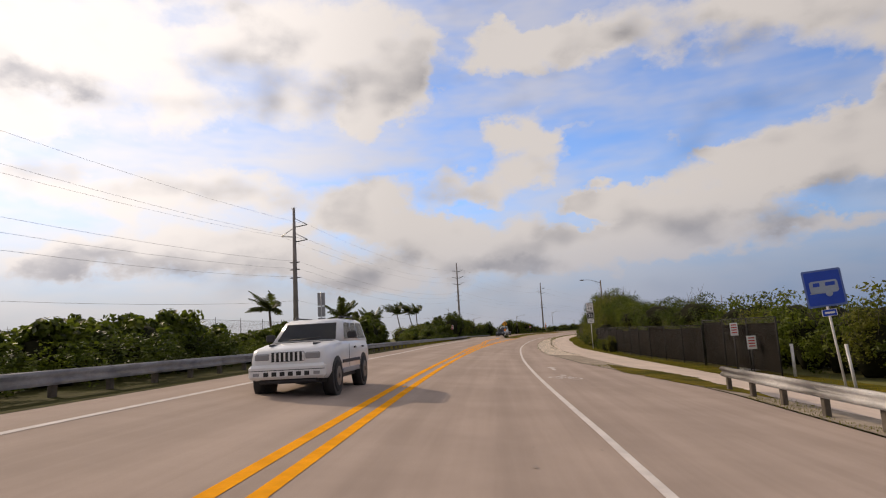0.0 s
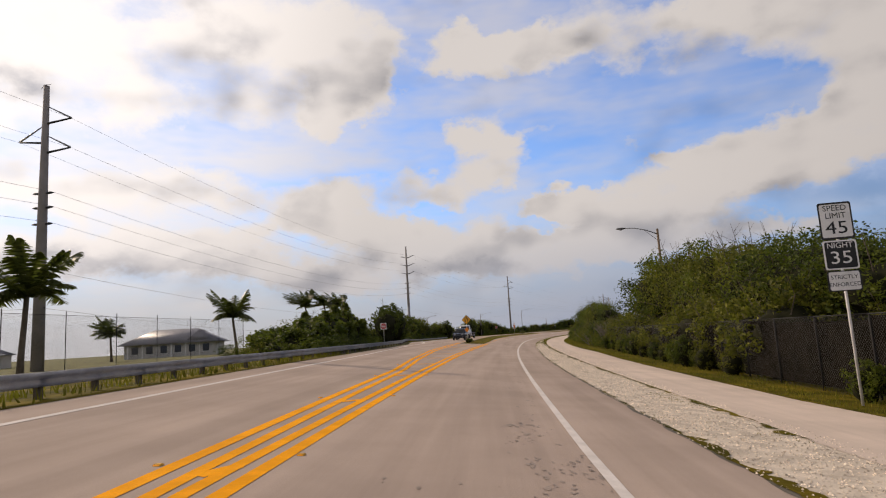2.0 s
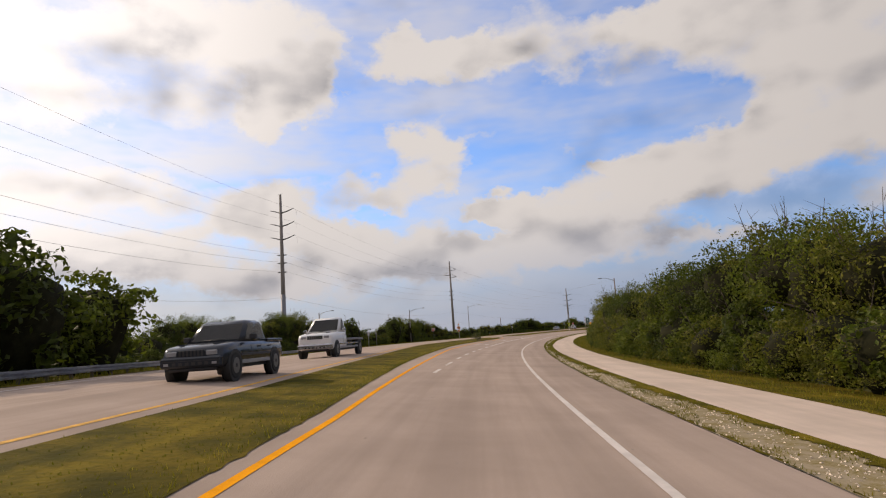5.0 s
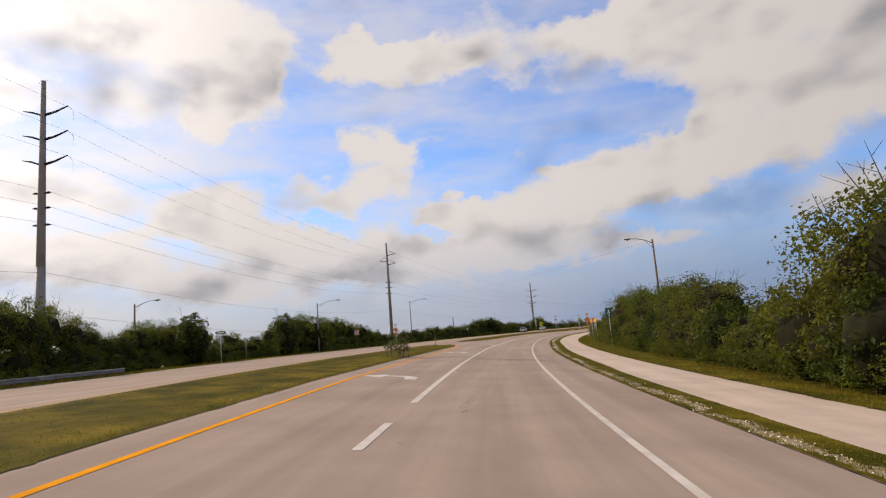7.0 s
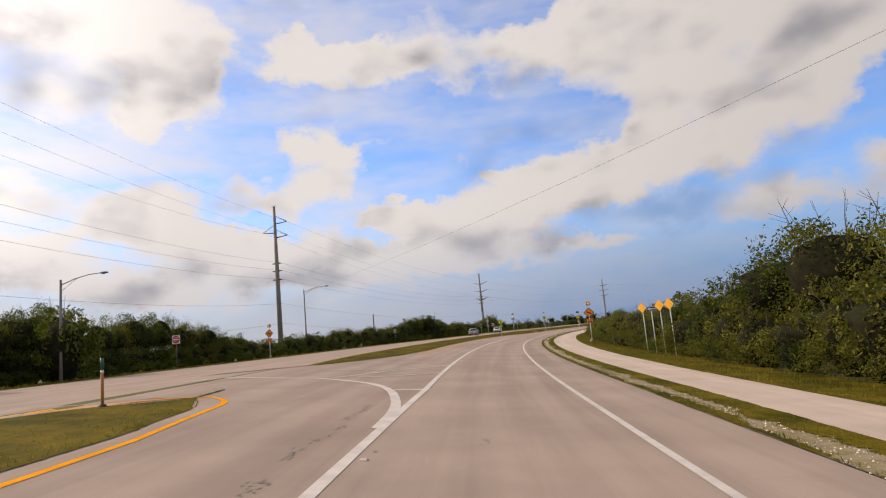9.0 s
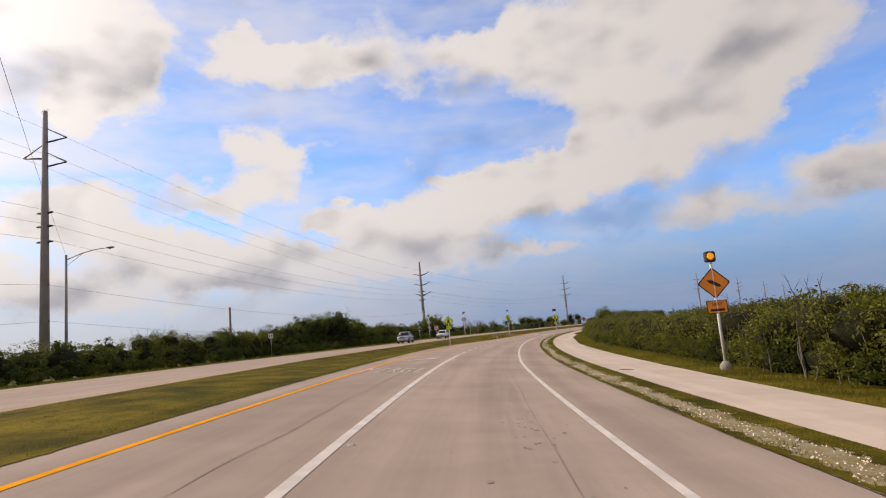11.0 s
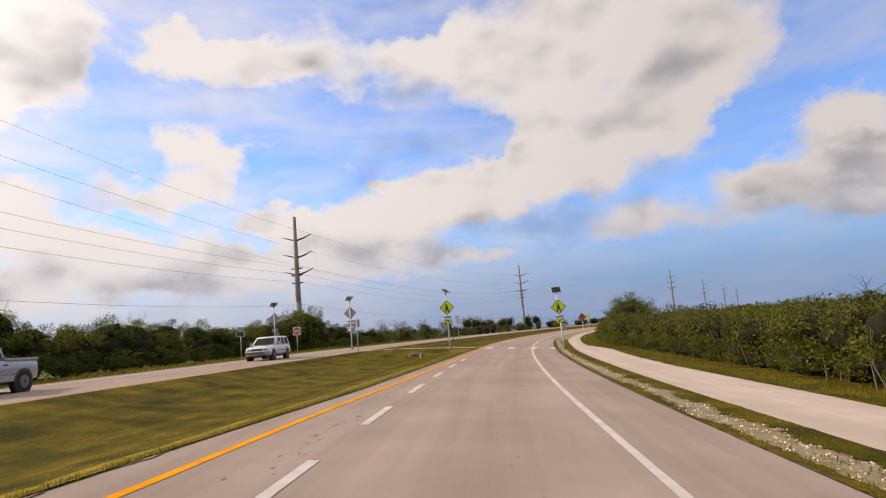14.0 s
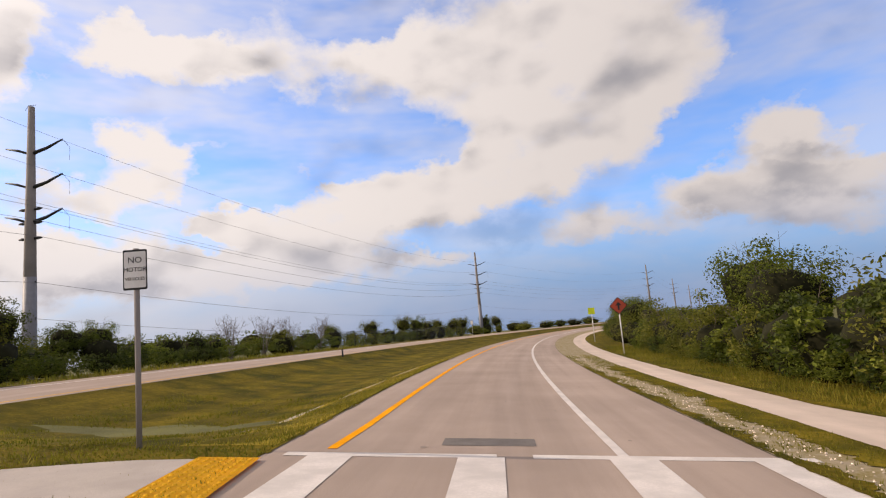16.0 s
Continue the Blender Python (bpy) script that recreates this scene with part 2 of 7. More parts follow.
def material(name, colour, rough=0.7, metal=0.0, vary=0.25, scale=3.0, bump=0.0, bump_scale=40.0, second=None, spec=0.5, world_space=True, island=0.0, through_light=0.0):
    """A surface with two scales of variation: broad patches and fine grain."""
    m = bpy.data.materials.new(name)
    m.use_nodes = True
    t = m.node_tree
    b = t.nodes["Principled BSDF"]
    if world_space:
        vec = t.nodes.new("ShaderNodeNewGeometry").outputs["Position"]
    else:
        vec = t.nodes.new("ShaderNodeTexCoord").outputs["Object"]
    broad = noise_of(t, vec, scale, 4.0, 0.6)
    grain = noise_of(t, vec, bump_scale, 3.0, 0.6)
    f = ramp(t, broad, (0.3, 0.7, 0, 1))
    lo = tuple(c * (1 - vary) for c in colour)
    hi = second or tuple(min(1, c * (1 + vary)) for c in colour)
    col = mixc(t, f, lo, hi)
    col = mixc(t, ramp(t, grain, (0.3, 0.7, 0, 0.5)), col, tuple(c * (1 - vary * 0.8) for c in colour))
    if island:
        r = t.nodes.new("ShaderNodeNewGeometry").outputs["Random Per Island"]
        k = mth(t, "ADD", mth(t, "MULTIPLY", r, island * 2), 1 - island)
        kk = t.nodes.new("ShaderNodeCombineXYZ")
        for i in range(3):
            t.links.new(k, kk.inputs[i])
        col = mixc(t, 1.0, col, kk.outputs[0], "MULTIPLY")
    t.links.new(col, b.inputs["Base Color"])
    b.inputs["Roughness"].default_value, b.inputs["Metallic"].default_value = rough, metal
    b.inputs["Specular IOR Level"].default_value = spec
    if bump:
        n = t.nodes.new("ShaderNodeBump")
        n.inputs["Strength"].default_value, n.inputs["Distance"].default_value = bump, 0.02
        t.links.new(grain, n.inputs["Height"])
        t.links.new(n.outputs[0], b.inputs["Normal"])
    if through_light:
        tr = t.nodes.new("ShaderNodeBsdfTranslucent")
        t.links.new(mixc(t, 0.5, col, (0.16, 0.22, 0.02)), tr.inputs[0])
        mx = t.nodes.new("ShaderNodeMixShader")
        mx.inputs[0].default_value = through_light
        t.links.new(b.outputs[0], mx.inputs[1])
        t.links.new(tr.outputs[0], mx.inputs[2])
        t.links.new(mx.outputs[0], t.nodes["Material Output"].inputs[0])
    return m


def plain(name, colour, rough=0.5, metal=0.0, vary=0.10, emit=0.0):
    m = material(name, colour, rough, metal, vary, 2.5, 0, 30.0, world_space=False)
    if emit:
        b = m.node_tree.nodes["Principled BSDF"]
        b.inputs["Emission Color"].default_value = (*colour, 1)
        b.inputs["Emission Strength"].default_value = emit
    return m


ASPHALT = material("asphalt", (0.375, 0.294, 0.242), 0.9, 0, 0.10, 0.35, 0.35, 55.0, spec=0.06)


def worn_lengthwise(m, much):
    """Wheel tracks and stains drawn out along the road, and scattered dark spots."""
    t = m.node_tree
    b = t.nodes["Principled BSDF"]
    src = b.inputs["Base Color"].links[0].from_socket
    uv = t.nodes.new("ShaderNodeUVMap")
    uv.uv_map = "along_road"
    mp = t.nodes.new("ShaderNodeMapping")
    mp.inputs["Scale"].default_value = (0.035, 1.1, 1)
    t.links.new(uv.outputs[0], mp.inputs[0])
    tracks = ramp(t, noise_of(t, mp.outputs[0], 1.0, 5.0, 0.6), (0.32, 0.68, 1 - much, 1 + much * 0.6))
    spots = ramp(t, noise_of(t, uv.outputs[0], 1.7, 6.0, 0.75), (0.66, 0.78, 1.0, 1 - much * 1.6))
    k = mth(t, "MULTIPLY", tracks, spots)
    kk = t.nodes.new("ShaderNodeCombineXYZ")
    for i in range(3):
        t.links.new(k, kk.inputs[i])
    t.links.new(mixc(t, 1.0, src, kk.outputs[0], "MULTIPLY"), b.inputs["Base Color"])


worn_lengthwise(ASPHALT, 0.13)

PATHWAY = material("path_asphalt", (0.575, 0.468, 0.388), 0.92, 0, 0.10, 0.6, 0.35, 45.0, spec=0.06)
worn_lengthwise(PATHWAY, 0.09)
MIXED_BED = material("grassy_gravel", (0.50, 0.41, 0.28), 0.95, 0, 0.35, 3.2, 0.8, 22.0, second=(0.19, 0.145, 0.035), spec=0.1)
GRAVEL_BED = material("gravel_bed", (0.56, 0.475, 0.38), 0.95, 0, 0.28, 2.2, 0.8, 26.0, spec=0.2)
DIRT = material("dusty_soil", (0.33, 0.27, 0.205), 0.95, 0, 0.30, 1.6, 0.8, 20.0, second=(0.44, 0.365, 0.285), spec=0.05)
STONE = material("gravel_stone", (0.74, 0.625, 0.50), 0.95, 0, 0.2, 3.0, 0, 30.0, spec=0.05, island=0.5)
EARTH = material("earth", (0.115, 0.11, 0.03), 0.95, 0, 0.35, 0.5, 0.6, 18.0, spec=0.2)
TURF = material("turf", (0.085, 0.080, 0.005), 0.95, 0, 0.45, 0.7, 1.0, 9.0, second=(0.195, 0.138, 0.011), spec=0.05)
worn_lengthwise(TURF, 0.28)
BLADE = material("grass_blade", (0.15, 0.148, 0.013), 0.8, 0, 0.40, 0.5, 0, 20.0, second=(0.29, 0.225, 0.03), spec=0.2, island=0.3, through_light=0.3)
BLADE_DRY = material("dry_grass_blade", (0.36, 0.28, 0.025), 0.8, 0, 0.35, 0.7, 0, 20.0, second=(0.50, 0.37, 0.07), spec=0.2, island=0.35, through_light=0.3)
# weedy ground with the shade of rail and hedge put into its colour
SHADED_WEEDS = material("undergrowth", (0.055, 0.052, 0.014), 0.95, 0, 0.4, 2.0, 1.0, 14.0, spec=0.05)
TAR_PATCH = material("asphalt_repair", (0.16, 0.14, 0.125), 0.85, 0, 0.2, 3.0, 0.4, 40.0, spec=0.2)
TAR = material("tar_crack", (0.095, 0.080, 0.055), 0.8, 0, 0.3, 3.0, 0, 30.0)
WHITE_LINE = material("white_paint", (0.62, 0.565, 0.52), 0.85, 0, 0.14, 2.0, 0.3, 35.0, spec=0.06)
YELLOW_LINE = material("yellow_paint", (0.84, 0.33, 0.004), 0.85, 0, 0.14, 2.2, 0.3, 35.0, spec=0.04)
TACTILE = material("tactile_yellow", (0.78, 0.43, 0.02), 0.8, 0, 0.14, 3.0, 0.2, 35.0, spec=0.1)
WORN_WHITE = material("worn_white_paint", (0.53, 0.465, 0.42), 0.8, 0, 0.25, 6.0, 0.2, 35.0, spec=0.2)
WORN_YELLOW = material("worn_yellow_paint", (0.62, 0.33, 0.05), 0.8, 0, 0.25, 6.0, 0.2, 35.0, spec=0.2)
GALV = plain("galvanised_steel", (0.42, 0.42, 0.43), 0.45, 0.75, 0.18)
GALV_DULL = plain("weathered_steel", (0.20, 0.20, 0.21), 0.6, 0.5, 0.25)
RAIL_STEEL = plain("guardrail_steel", (0.29, 0.29, 0.31), 0.55, 0.35, 0.22)
FENCE_DARK = plain("fence_black", (0.010, 0.009, 0.008), 0.85, 0.0)
GALV_PALE = plain("pale_galvanised_steel", (0.66, 0.64, 0.62), 0.7, 0.1, 0.15)
GALV_PALE_BLUE = plain("pale_pole_steel", (0.21, 0.21, 0.23), 0.6, 0.2, 0.12)
POST_WOOD = material("guardrail_post_wood", (0.10, 0.08, 0.06), 0.9, 0, 0.3, 4.0, 0.3, 30.0)
CONCRETE_WALK = material("walk_concrete", (0.44, 0.385, 0.34), 0.92, 0, 0.12, 1.2, 0.3, 40.0, spec=0.06)
CONCRETE = material("concrete", (0.30, 0.27, 0.235), 0.85, 0, 0.15, 1.2, 0.2, 30.0, spec=0.3)
POLE_CONCRETE = material("pole_concrete", (0.24, 0.215, 0.20), 0.85, 0, 0.15, 0.7, 0.1, 20.0, spec=0.3)
POLE_WOOD = material("pole_wood", (0.19, 0.13, 0.085), 0.9, 0, 0.2, 2.0, 0.2, 30.0)
DARK = plain("dark_metal", (0.035, 0.035, 0.038), 0.6, 0.3)
BLACK = plain("black_paint", (0.012, 0.012, 0.012), 0.6)
WIRE = plain("cable", (0.17, 0.17, 0.18), 0.7)
SIGN_WHITE = plain("sign_white", (0.78, 0.77, 0.75), 0.45)
SIGN_FADED = plain("sign_faded_white", (0.30, 0.36, 0.45), 0.5)
SIGN_EDGE = plain("sign_blue_edge", (0.10, 0.16, 0.40), 0.5)
SIGN_YELLOW = plain("sign_yellow", (0.80, 0.38, 0.012), 0.45)
SIGN_LIME = plain("sign_lime", (0.62, 0.72, 0.008), 0.4)
SIGN_RED = plain("sign_red", (0.52, 0.022, 0.02), 0.45)
SIGN_BLUE = plain("sign_blue", (0.008, 0.055, 0.42), 0.45)
SIGN_GREEN = plain("sign_green", (0.006, 0.09, 0.07), 0.45)
SIGN_ORANGE = plain("sign_orange", (0.82, 0.24, 0.012), 0.45)
SIGN_BACK = plain("sign_back_aluminium", (0.33, 0.33, 0.34), 0.5, 0.5)
AMBER = plain("glowing_amber_lens", (0.9, 0.32, 0.01), 0.3, emit=0.6)
PANEL_GLASS = plain("solar_cells", (0.012, 0.016, 0.035), 0.12)
BARK = material("bark", (0.12, 0.095, 0.07), 0.95, 0, 0.3, 3.0, 0.6, 20.0)
DEAD_WOOD = material("dead_wood", (0.17, 0.142, 0.118), 0.9, 0, 0.25, 3.0, 0.3, 20.0)


def leaf_material(name, colour, second, light=0.35, rough=0.65):
    return material(name, colour, rough, 0, 0.4, 0.95, 0, 5.0, second=tuple(c * 1.12 for c in second), spec=0.2, island=0.55, through_light=light)


LEAF_MANGROVE = leaf_material("mangrove_leaf", (0.062, 0.092, 0.011), (0.150, 0.165, 0.018), 0.34)
LEAF_OLIVE = leaf_material("olive_leaf", (0.088, 0.094, 0.012), (0.185, 0.170, 0.022), 0.34)
LEAF_DARK = leaf_material("dark_leaf", (0.032, 0.052, 0.008), (0.075, 0.090, 0.012), 0.25)
LEAF_GRAPE = leaf_material("sea_grape_leaf", (0.055, 0.080, 0.012), (0.115, 0.125, 0.018), 0.45, 0.5)
LEAF_PALM = leaf_material("palm_leaf", (0.055, 0.070, 0.022), (0.085, 0.090, 0.03), 0.3, 0.45)
# near-black: this colour stands in for the shade inside and under crowns
SHADE_CORE = material("shaded_twigs", (0.020, 0.020, 0.009), 0.95, 0, 0.4, 2.0, 0.8, 7.0, spec=0.1)

# ---- the plan: a curve along the road, s metres along it and d metres to its right ----
KNOTS = [(-0.02, 0.02), (-0.61, 25.77), (-0.45, 51.5), (0.4, 77.3), (1.9, 103.2), (4.09, 129.06), (7.15, 154.8), (11.36, 180.54), (16.74, 205.99),
         (23.3, 231.61), (30.37, 255.26), (37.94, 277.16), (46.39, 298.42), (55.61, 319.05), (65.39, 338.78), (76.19, 358.41), (87.79, 377.56)]
line = []
for i in range(len(KNOTS) - 1):
    p0, p1 = np.array(KNOTS[max(i - 1, 0)]), np.array(KNOTS[i])
    p2, p3 = np.array(KNOTS[i + 1]), np.array(KNOTS[min(i + 2, len(KNOTS) - 1)])
    if i == 0:
        p0 = 2 * p1 - p2 + np.array((0.25, 0.0))
    if i == len(KNOTS) - 2:
        p3 = 2 * p2 - p1 + np.array((0.8, -0.5))
    for u in np.arange(0, 1, 0.05):
        line.append(0.5 * (2 * p1 + (p2 - p0) * u + (2 * p0 - 5 * p1 + 4 * p2 - p3) * u * u + (3 * p1 - p0 - 3 * p2 + p3) * u ** 3))
line.append(np.array(KNOTS[-1]))
line = np.array(line)
head = np.arctan2(np.gradient(line[:, 0]), np.gradient(line[:, 1]))
back = [line[0] - np.array((math.sin(head[0]), math.cos(head[0]))) * k for k in range(300, 0, -10)]
ahead, q, a = [], line[-1].copy(), head[-1]
for k in range(400):
    a += 0.0040 if k < 170 else 0.0012
    q = q + 2.0 * np.array((math.sin(a), math.cos(a)))
    ahead.append(q)
LINE = np.concatenate([np.array(back), line, np.array(ahead)])
RUN = np.concatenate([[0], np.cumsum(np.hypot(*np.diff(LINE, axis=0).T))]) - 300.0
HEAD = np.unwrap(np.arctan2(np.gradient(LINE[:, 0]), np.gradient(LINE[:, 1])))


def table(*pairs):
    xs, ys = [p[0] for p in pairs], [p[1] for p in pairs]
    return lambda s: float(np.interp(s, xs, ys))


bank_near = table((-9, .62), (0, -.10), (11, -1.03), (16, -1.2), (60, -1.2))
left_level = table((-50, .5), (60, .5), (100, .55), (142, .75), (190, .4), (245, .4), (312, .45), (345, .7), (400, 1.0), (700, 1.0))


def bank(s, d):
    """The height of the ground: a banked carriageway, and a level of its own beyond it."""
    if d >= -9:
        return bank_near(d)
    return 0.62 + (left_level(s) - 0.62) * min(1.0, (-9 - d) / 9)


far_edge = table((-100, -8.2), (40, -8.0), (90, -9.2), (108, -10.3), (122, -11.2), (141, -14.8), (170, -20.5), (197, -26), (226, -29), (245, -32), (290, -32.5), (317, -30), (338, -26), (349, -22), (360, -19.2), (375, -17.9), (440, -16.8), (700, -17))
edge_right = table((-100, 6.1), (10, 6.2), (19, 6.6), (26, 5.7), (34, 4.4), (40, 3.9), (46, 3.2), (60, 2.9), (85, 3.0), (100, 3.25), (150, 3.7), (185, 3.95), (232, 3.9), (250, 4.05), (312, 3.3), (357, 3.35), (404, 3.2), (440, 2.7), (480, 2.3), (700, 2))
line_right = table((-100, 1.6), (10, 1.6), (35, 1.32), (60, 1.22), (90, 1.42), (105, 1.55), (125, 1.75), (150, 1.85), (185, 1.92), (205, 2.08), (230, 2.22), (245, 2.25), (270, 2.1), (311, 1.52), (336, 1.62), (358, 1.66), (380, 1.58), (402, 1.40), (420, 1.2), (440, .95), (480, .6), (700, .3))
path_left = table((-100, 8.2), (15, 7.6), (30, 6.6), (45, 5.5), (60, 4.75), (88, 4.85), (103, 4.95), (150, 5.0), (187, 4.85), (205, 4.9), (212, 5.1), (233, 5.15), (250, 5.4), (315, 4.6), (360, 4.7), (396, 4.6), (405, 4.7), (440, 4.5), (480, 4.2), (700, 4))
path_right = table((-100, 10.8), (15, 10.2), (41, 9.0), (52, 8.6), (68, 7.7), (92, 8.0), (106, 8.4), (118, 8.1), (150, 7.9), (193, 7.8), (214, 7.7), (250, 7.8), (300, 7.7), (330, 7.6), (345, 7.4), (365, 7.6), (376, 7.3), (388, 7.3), (397, 7.5), (400, 7.3), (404, 6.7), (407, 6.2), (440, 5.9), (480, 5.6), (700, 5.4))
median_right = table((126, -2.7), (141, -3.1), (160, -4.2), (183, -5.1), (190, -5.4), (200, -5.6), (228, -5.4), (240, -5.45), (242.6, -5.5), (244.2, -5.75), (246.3, -6.0), (247.2, -6.4), (248, -6.85),
                     (262, -8.0), (266, -6.9), (272, -5.9), (281, -5.5), (300, -5.8), (330, -5.95), (345, -5.3), (352, -4.6), (358, -4.15), (365, -3.6), (380, -3.1), (397, -2.95), (413, -3.2), (441, -3.3), (700, -3.5))
median_left = table((126, -5.6), (145, -6.0), (170, -7.4), (187, -8.7), (203, -10.2), (220, -10.8), (234, -10.2), (242, -9.5), (244.6, -8.9), (246.6, -8.15), (247.4, -7.3), (248, -6.9), (262, -8.4), (270, -8.9), (290, -10), (320, -12.0), (345, -11.3), (376, -11.5), (400, -11.6), (440, -11.3), (700, -11.3))
yellow = table((126, -2.45), (140, -2.6), (165, -3.5), (182, -4.28), (200, -4.62), (228, -4.5), (240, -4.95), (241.6, -4.92), (244.1, -5.3), (246.5, -5.6), (248, -6.2),
               (275, -5.2), (281, -4.75), (311, -4.92), (320, -4.9), (334, -4.5), (345, -4.15), (355, -3.55), (360, -3.35), (367, -2.95), (378, -2.5), (398, -2.35), (404, -2.2), (440, -2.3), (700, -2.5))


def swale(s, d):
    if s < 300 or not -13 < d < -2.5:
        return 0.0
    lo, hi = median_left(s), median_right(s)
    k = (d - (lo + hi) / 2) / max((hi - lo) / 2, 0.5)
    filled = min(1.0, max(0.0, (394.7 - s) / 1.4 if s < 399.3 else (s - 401.7) / 4))
    return -0.55 * min(1, (s - 300) / 45) * max(0.0, 1 - k * k) * filled


def at(s, d, up=0.0):
    """The place s along the road, d to its right, up above the ground there."""
    x, y, h = np.interp(s, RUN, LINE[:, 0]), np.interp(s, RUN, LINE[:, 1]), np.interp(s, RUN, HEAD)
    return Vector((x + d * math.cos(h), y - d * math.sin(h), bank(s, d) + swale(s, d) + up))


def turn(s):
    """Degrees about z that make +y run along the road at s."""
    return -math.degrees(np.interp(s, RUN, HEAD))


def mesh_object(name, verts, faces, mat, smooth=False):
    me = bpy.data.meshes.new(name)
    me.from_pydata([tuple(v) for v in verts], [], faces)
    me.materials.append(mat)
    if smooth:
        me.polygons.foreach_set("use_smooth", [True] * len(me.polygons))
    me.update()
    return new(name, me)


def ribbon(verts, faces, s0, s1, left, right, up, step=2.0, cuts=1):
    n = max(2, int(round((s1 - s0) / step)) + 1)
    base = len(verts)
    for s in np.linspace(s0, s1, n):
        l, r = left(s), right(s)
        for c in range(cuts + 1):
            verts.append(at(s, l + (r - l) * c / cuts, up))
    w = cuts + 1
    for i in range(n - 1):
        for c in range(cuts):
            k = base + i * w + c
            faces.append((k, k + 1, k + w + 1, k + w))


def strip(name, pieces, mat, up, step=2.0, cuts=1, kind="structure", label="", category=""):
    verts, faces = [], []
    along = []
    for s0, s1, l, r in pieces:
        ribbon(verts, faces, s0, s1, l, r, up, step, cuts)
        n = max(2, int(round((s1 - s0) / step)) + 1)
        along += [(s, l(s) + (r(s) - l(s)) * c / cuts) for s in np.linspace(s0, s1, n) for c in range(cuts + 1)]
    ob = mesh_object(name, verts, faces, mat)
    layer = ob.data.uv_layers.new(name="along_road")
    layer.data.foreach_set("uv", [x for f in faces for v in f for x in along[v]])
    return tagged(ob, label, category, "", kind)


def part(name, bm, mat, parent, label=""):
    """Links a bmesh as one mesh object under a thing or a part."""
    me = bpy.data.meshes.new(name)
    bm.to_mesh(me)
    bm.free()
    me.materials.append(mat)
    ob = new(name, me)
    ob.parent = parent
    if label:
        ob["label"] = label
    return ob


def thing(name, place, label, category, group=""):
    """An Empty at a thing's base, for its parts."""
    ob = new(name)
    ob.matrix_world = place
    return tagged(ob, label, category, group)


def box(bm, x0, x1, y0, y1, z0, z1, bevel=0.0):
    made = bmesh.ops.create_cube(bm, size=1)["verts"]
    for v in made:
        v.co = Vector(((x0 + x1) / 2 + v.co.x * (x1 - x0), (y0 + y1) / 2 + v.co.y * (y1 - y0), (z0 + z1) / 2 + v.co.z * (z1 - z0)))
    if bevel:
        bmesh.ops.bevel(bm, geom=list({e for v in made for e in v.link_edges}), offset=bevel, segments=1, affect="EDGES")
    return bm


def tube(bm, points, radii, sides=8, cap=True):
    """A tapering tube along points."""
    rings = []
    pts = [Vector(p) for p in points]
    for i, p in enumerate(pts):
        way = (pts[min(i + 1, len(pts) - 1)] - pts[max(i - 1, 0)]).normalized()
        u = way.cross(Vector((0, 0, 1)))
        u = u.normalized() if u.length > 1e-3 else Vector((1, 0, 0))
        w = way.cross(u)
        r = radii[i] if isinstance(radii, (list, tuple)) else radii
        rings.append([bm.verts.new(p + (u * math.cos(2 * math.pi * k / sides) + w * math.sin(2 * math.pi * k / sides)) * r) for k in range(sides)])
    for a_, b_ in zip(rings, rings[1:]):
        for k in range(sides):
            f = bm.faces.new((a_[k], a_[(k + 1) % sides], b_[(k + 1) % sides], b_[k]))
            f.smooth = True
    if cap:
        bm.faces.new(rings[0][::-1])
        bm.faces.new(rings[-1])
    return bm


def plate(bm, outline, y0, y1):
    """A flat plate in the xz plane: the outline at y0 and y1, joined."""
    front = [bm.verts.new((x, y0, z)) for x, z in outline]
    rear = [bm.verts.new((x, y1, z)) for x, z in outline]
    bm.faces.new(front)
    bm.faces.new(rear[::-1])
    n = len(outline)
    for i in range(n):
        bm.faces.new((front[i], rear[i], rear[(i + 1) % n], front[(i + 1) % n]))
    bmesh.ops.recalc_face_normals(bm, faces=bm.faces[:])
    return bm


def stand(s, d, up=0.0, spin=0.0):
    """A pose on the ground that looks back along the road: its front (-y) faces the oncoming camera."""
    p = at(s, d, up)
    return pose(p.x, p.y, p.z, 0, 0, turn(s) + spin)

# ---- ground, roads, paths ----
verts, faces = [], []
cols = [-1500, -700, -350, -180, -110, -80, -60, -45, -36, -30, -26, -23, -20, -17, -14, -12, -10, -8, -6, -4.5, -3, -1.5, 0, 2, 3.5, 5, 6.5, 8, 9.5, 11, 13, 16, 20, 28, 45, 80, 150, 300]
rows = list(np.arange(-280, -20, 20)) + list(np.arange(-20, 460, 4)) + list(np.arange(460, 1100, 20))
for s in rows:
    for d in cols:
        lump = 0.0 if -25 < d < 9 else 0.10 * noise.noise(Vector((s * 0.11, d * 0.11, 0)))
        verts.append(at(s, d, -0.06 + lump))
w = len(cols)
faces = [(i * w + c, i * w + c + 1, (i + 1) * w + c + 1, (i + 1) * w + c) for i in range(len(rows) - 1) for c in range(w - 1)]
base = len(verts)
for k in range(48):
    verts.append(Vector((4200 * math.cos(k * math.pi / 24), 300 + 4200 * math.sin(k * math.pi / 24), -3.0)))
faces.append(tuple(range(base, base + 48)))
tagged(mesh_object("ground", verts, faces, EARTH), "rough grassy ground beside the highway", "ground", "", "structure")

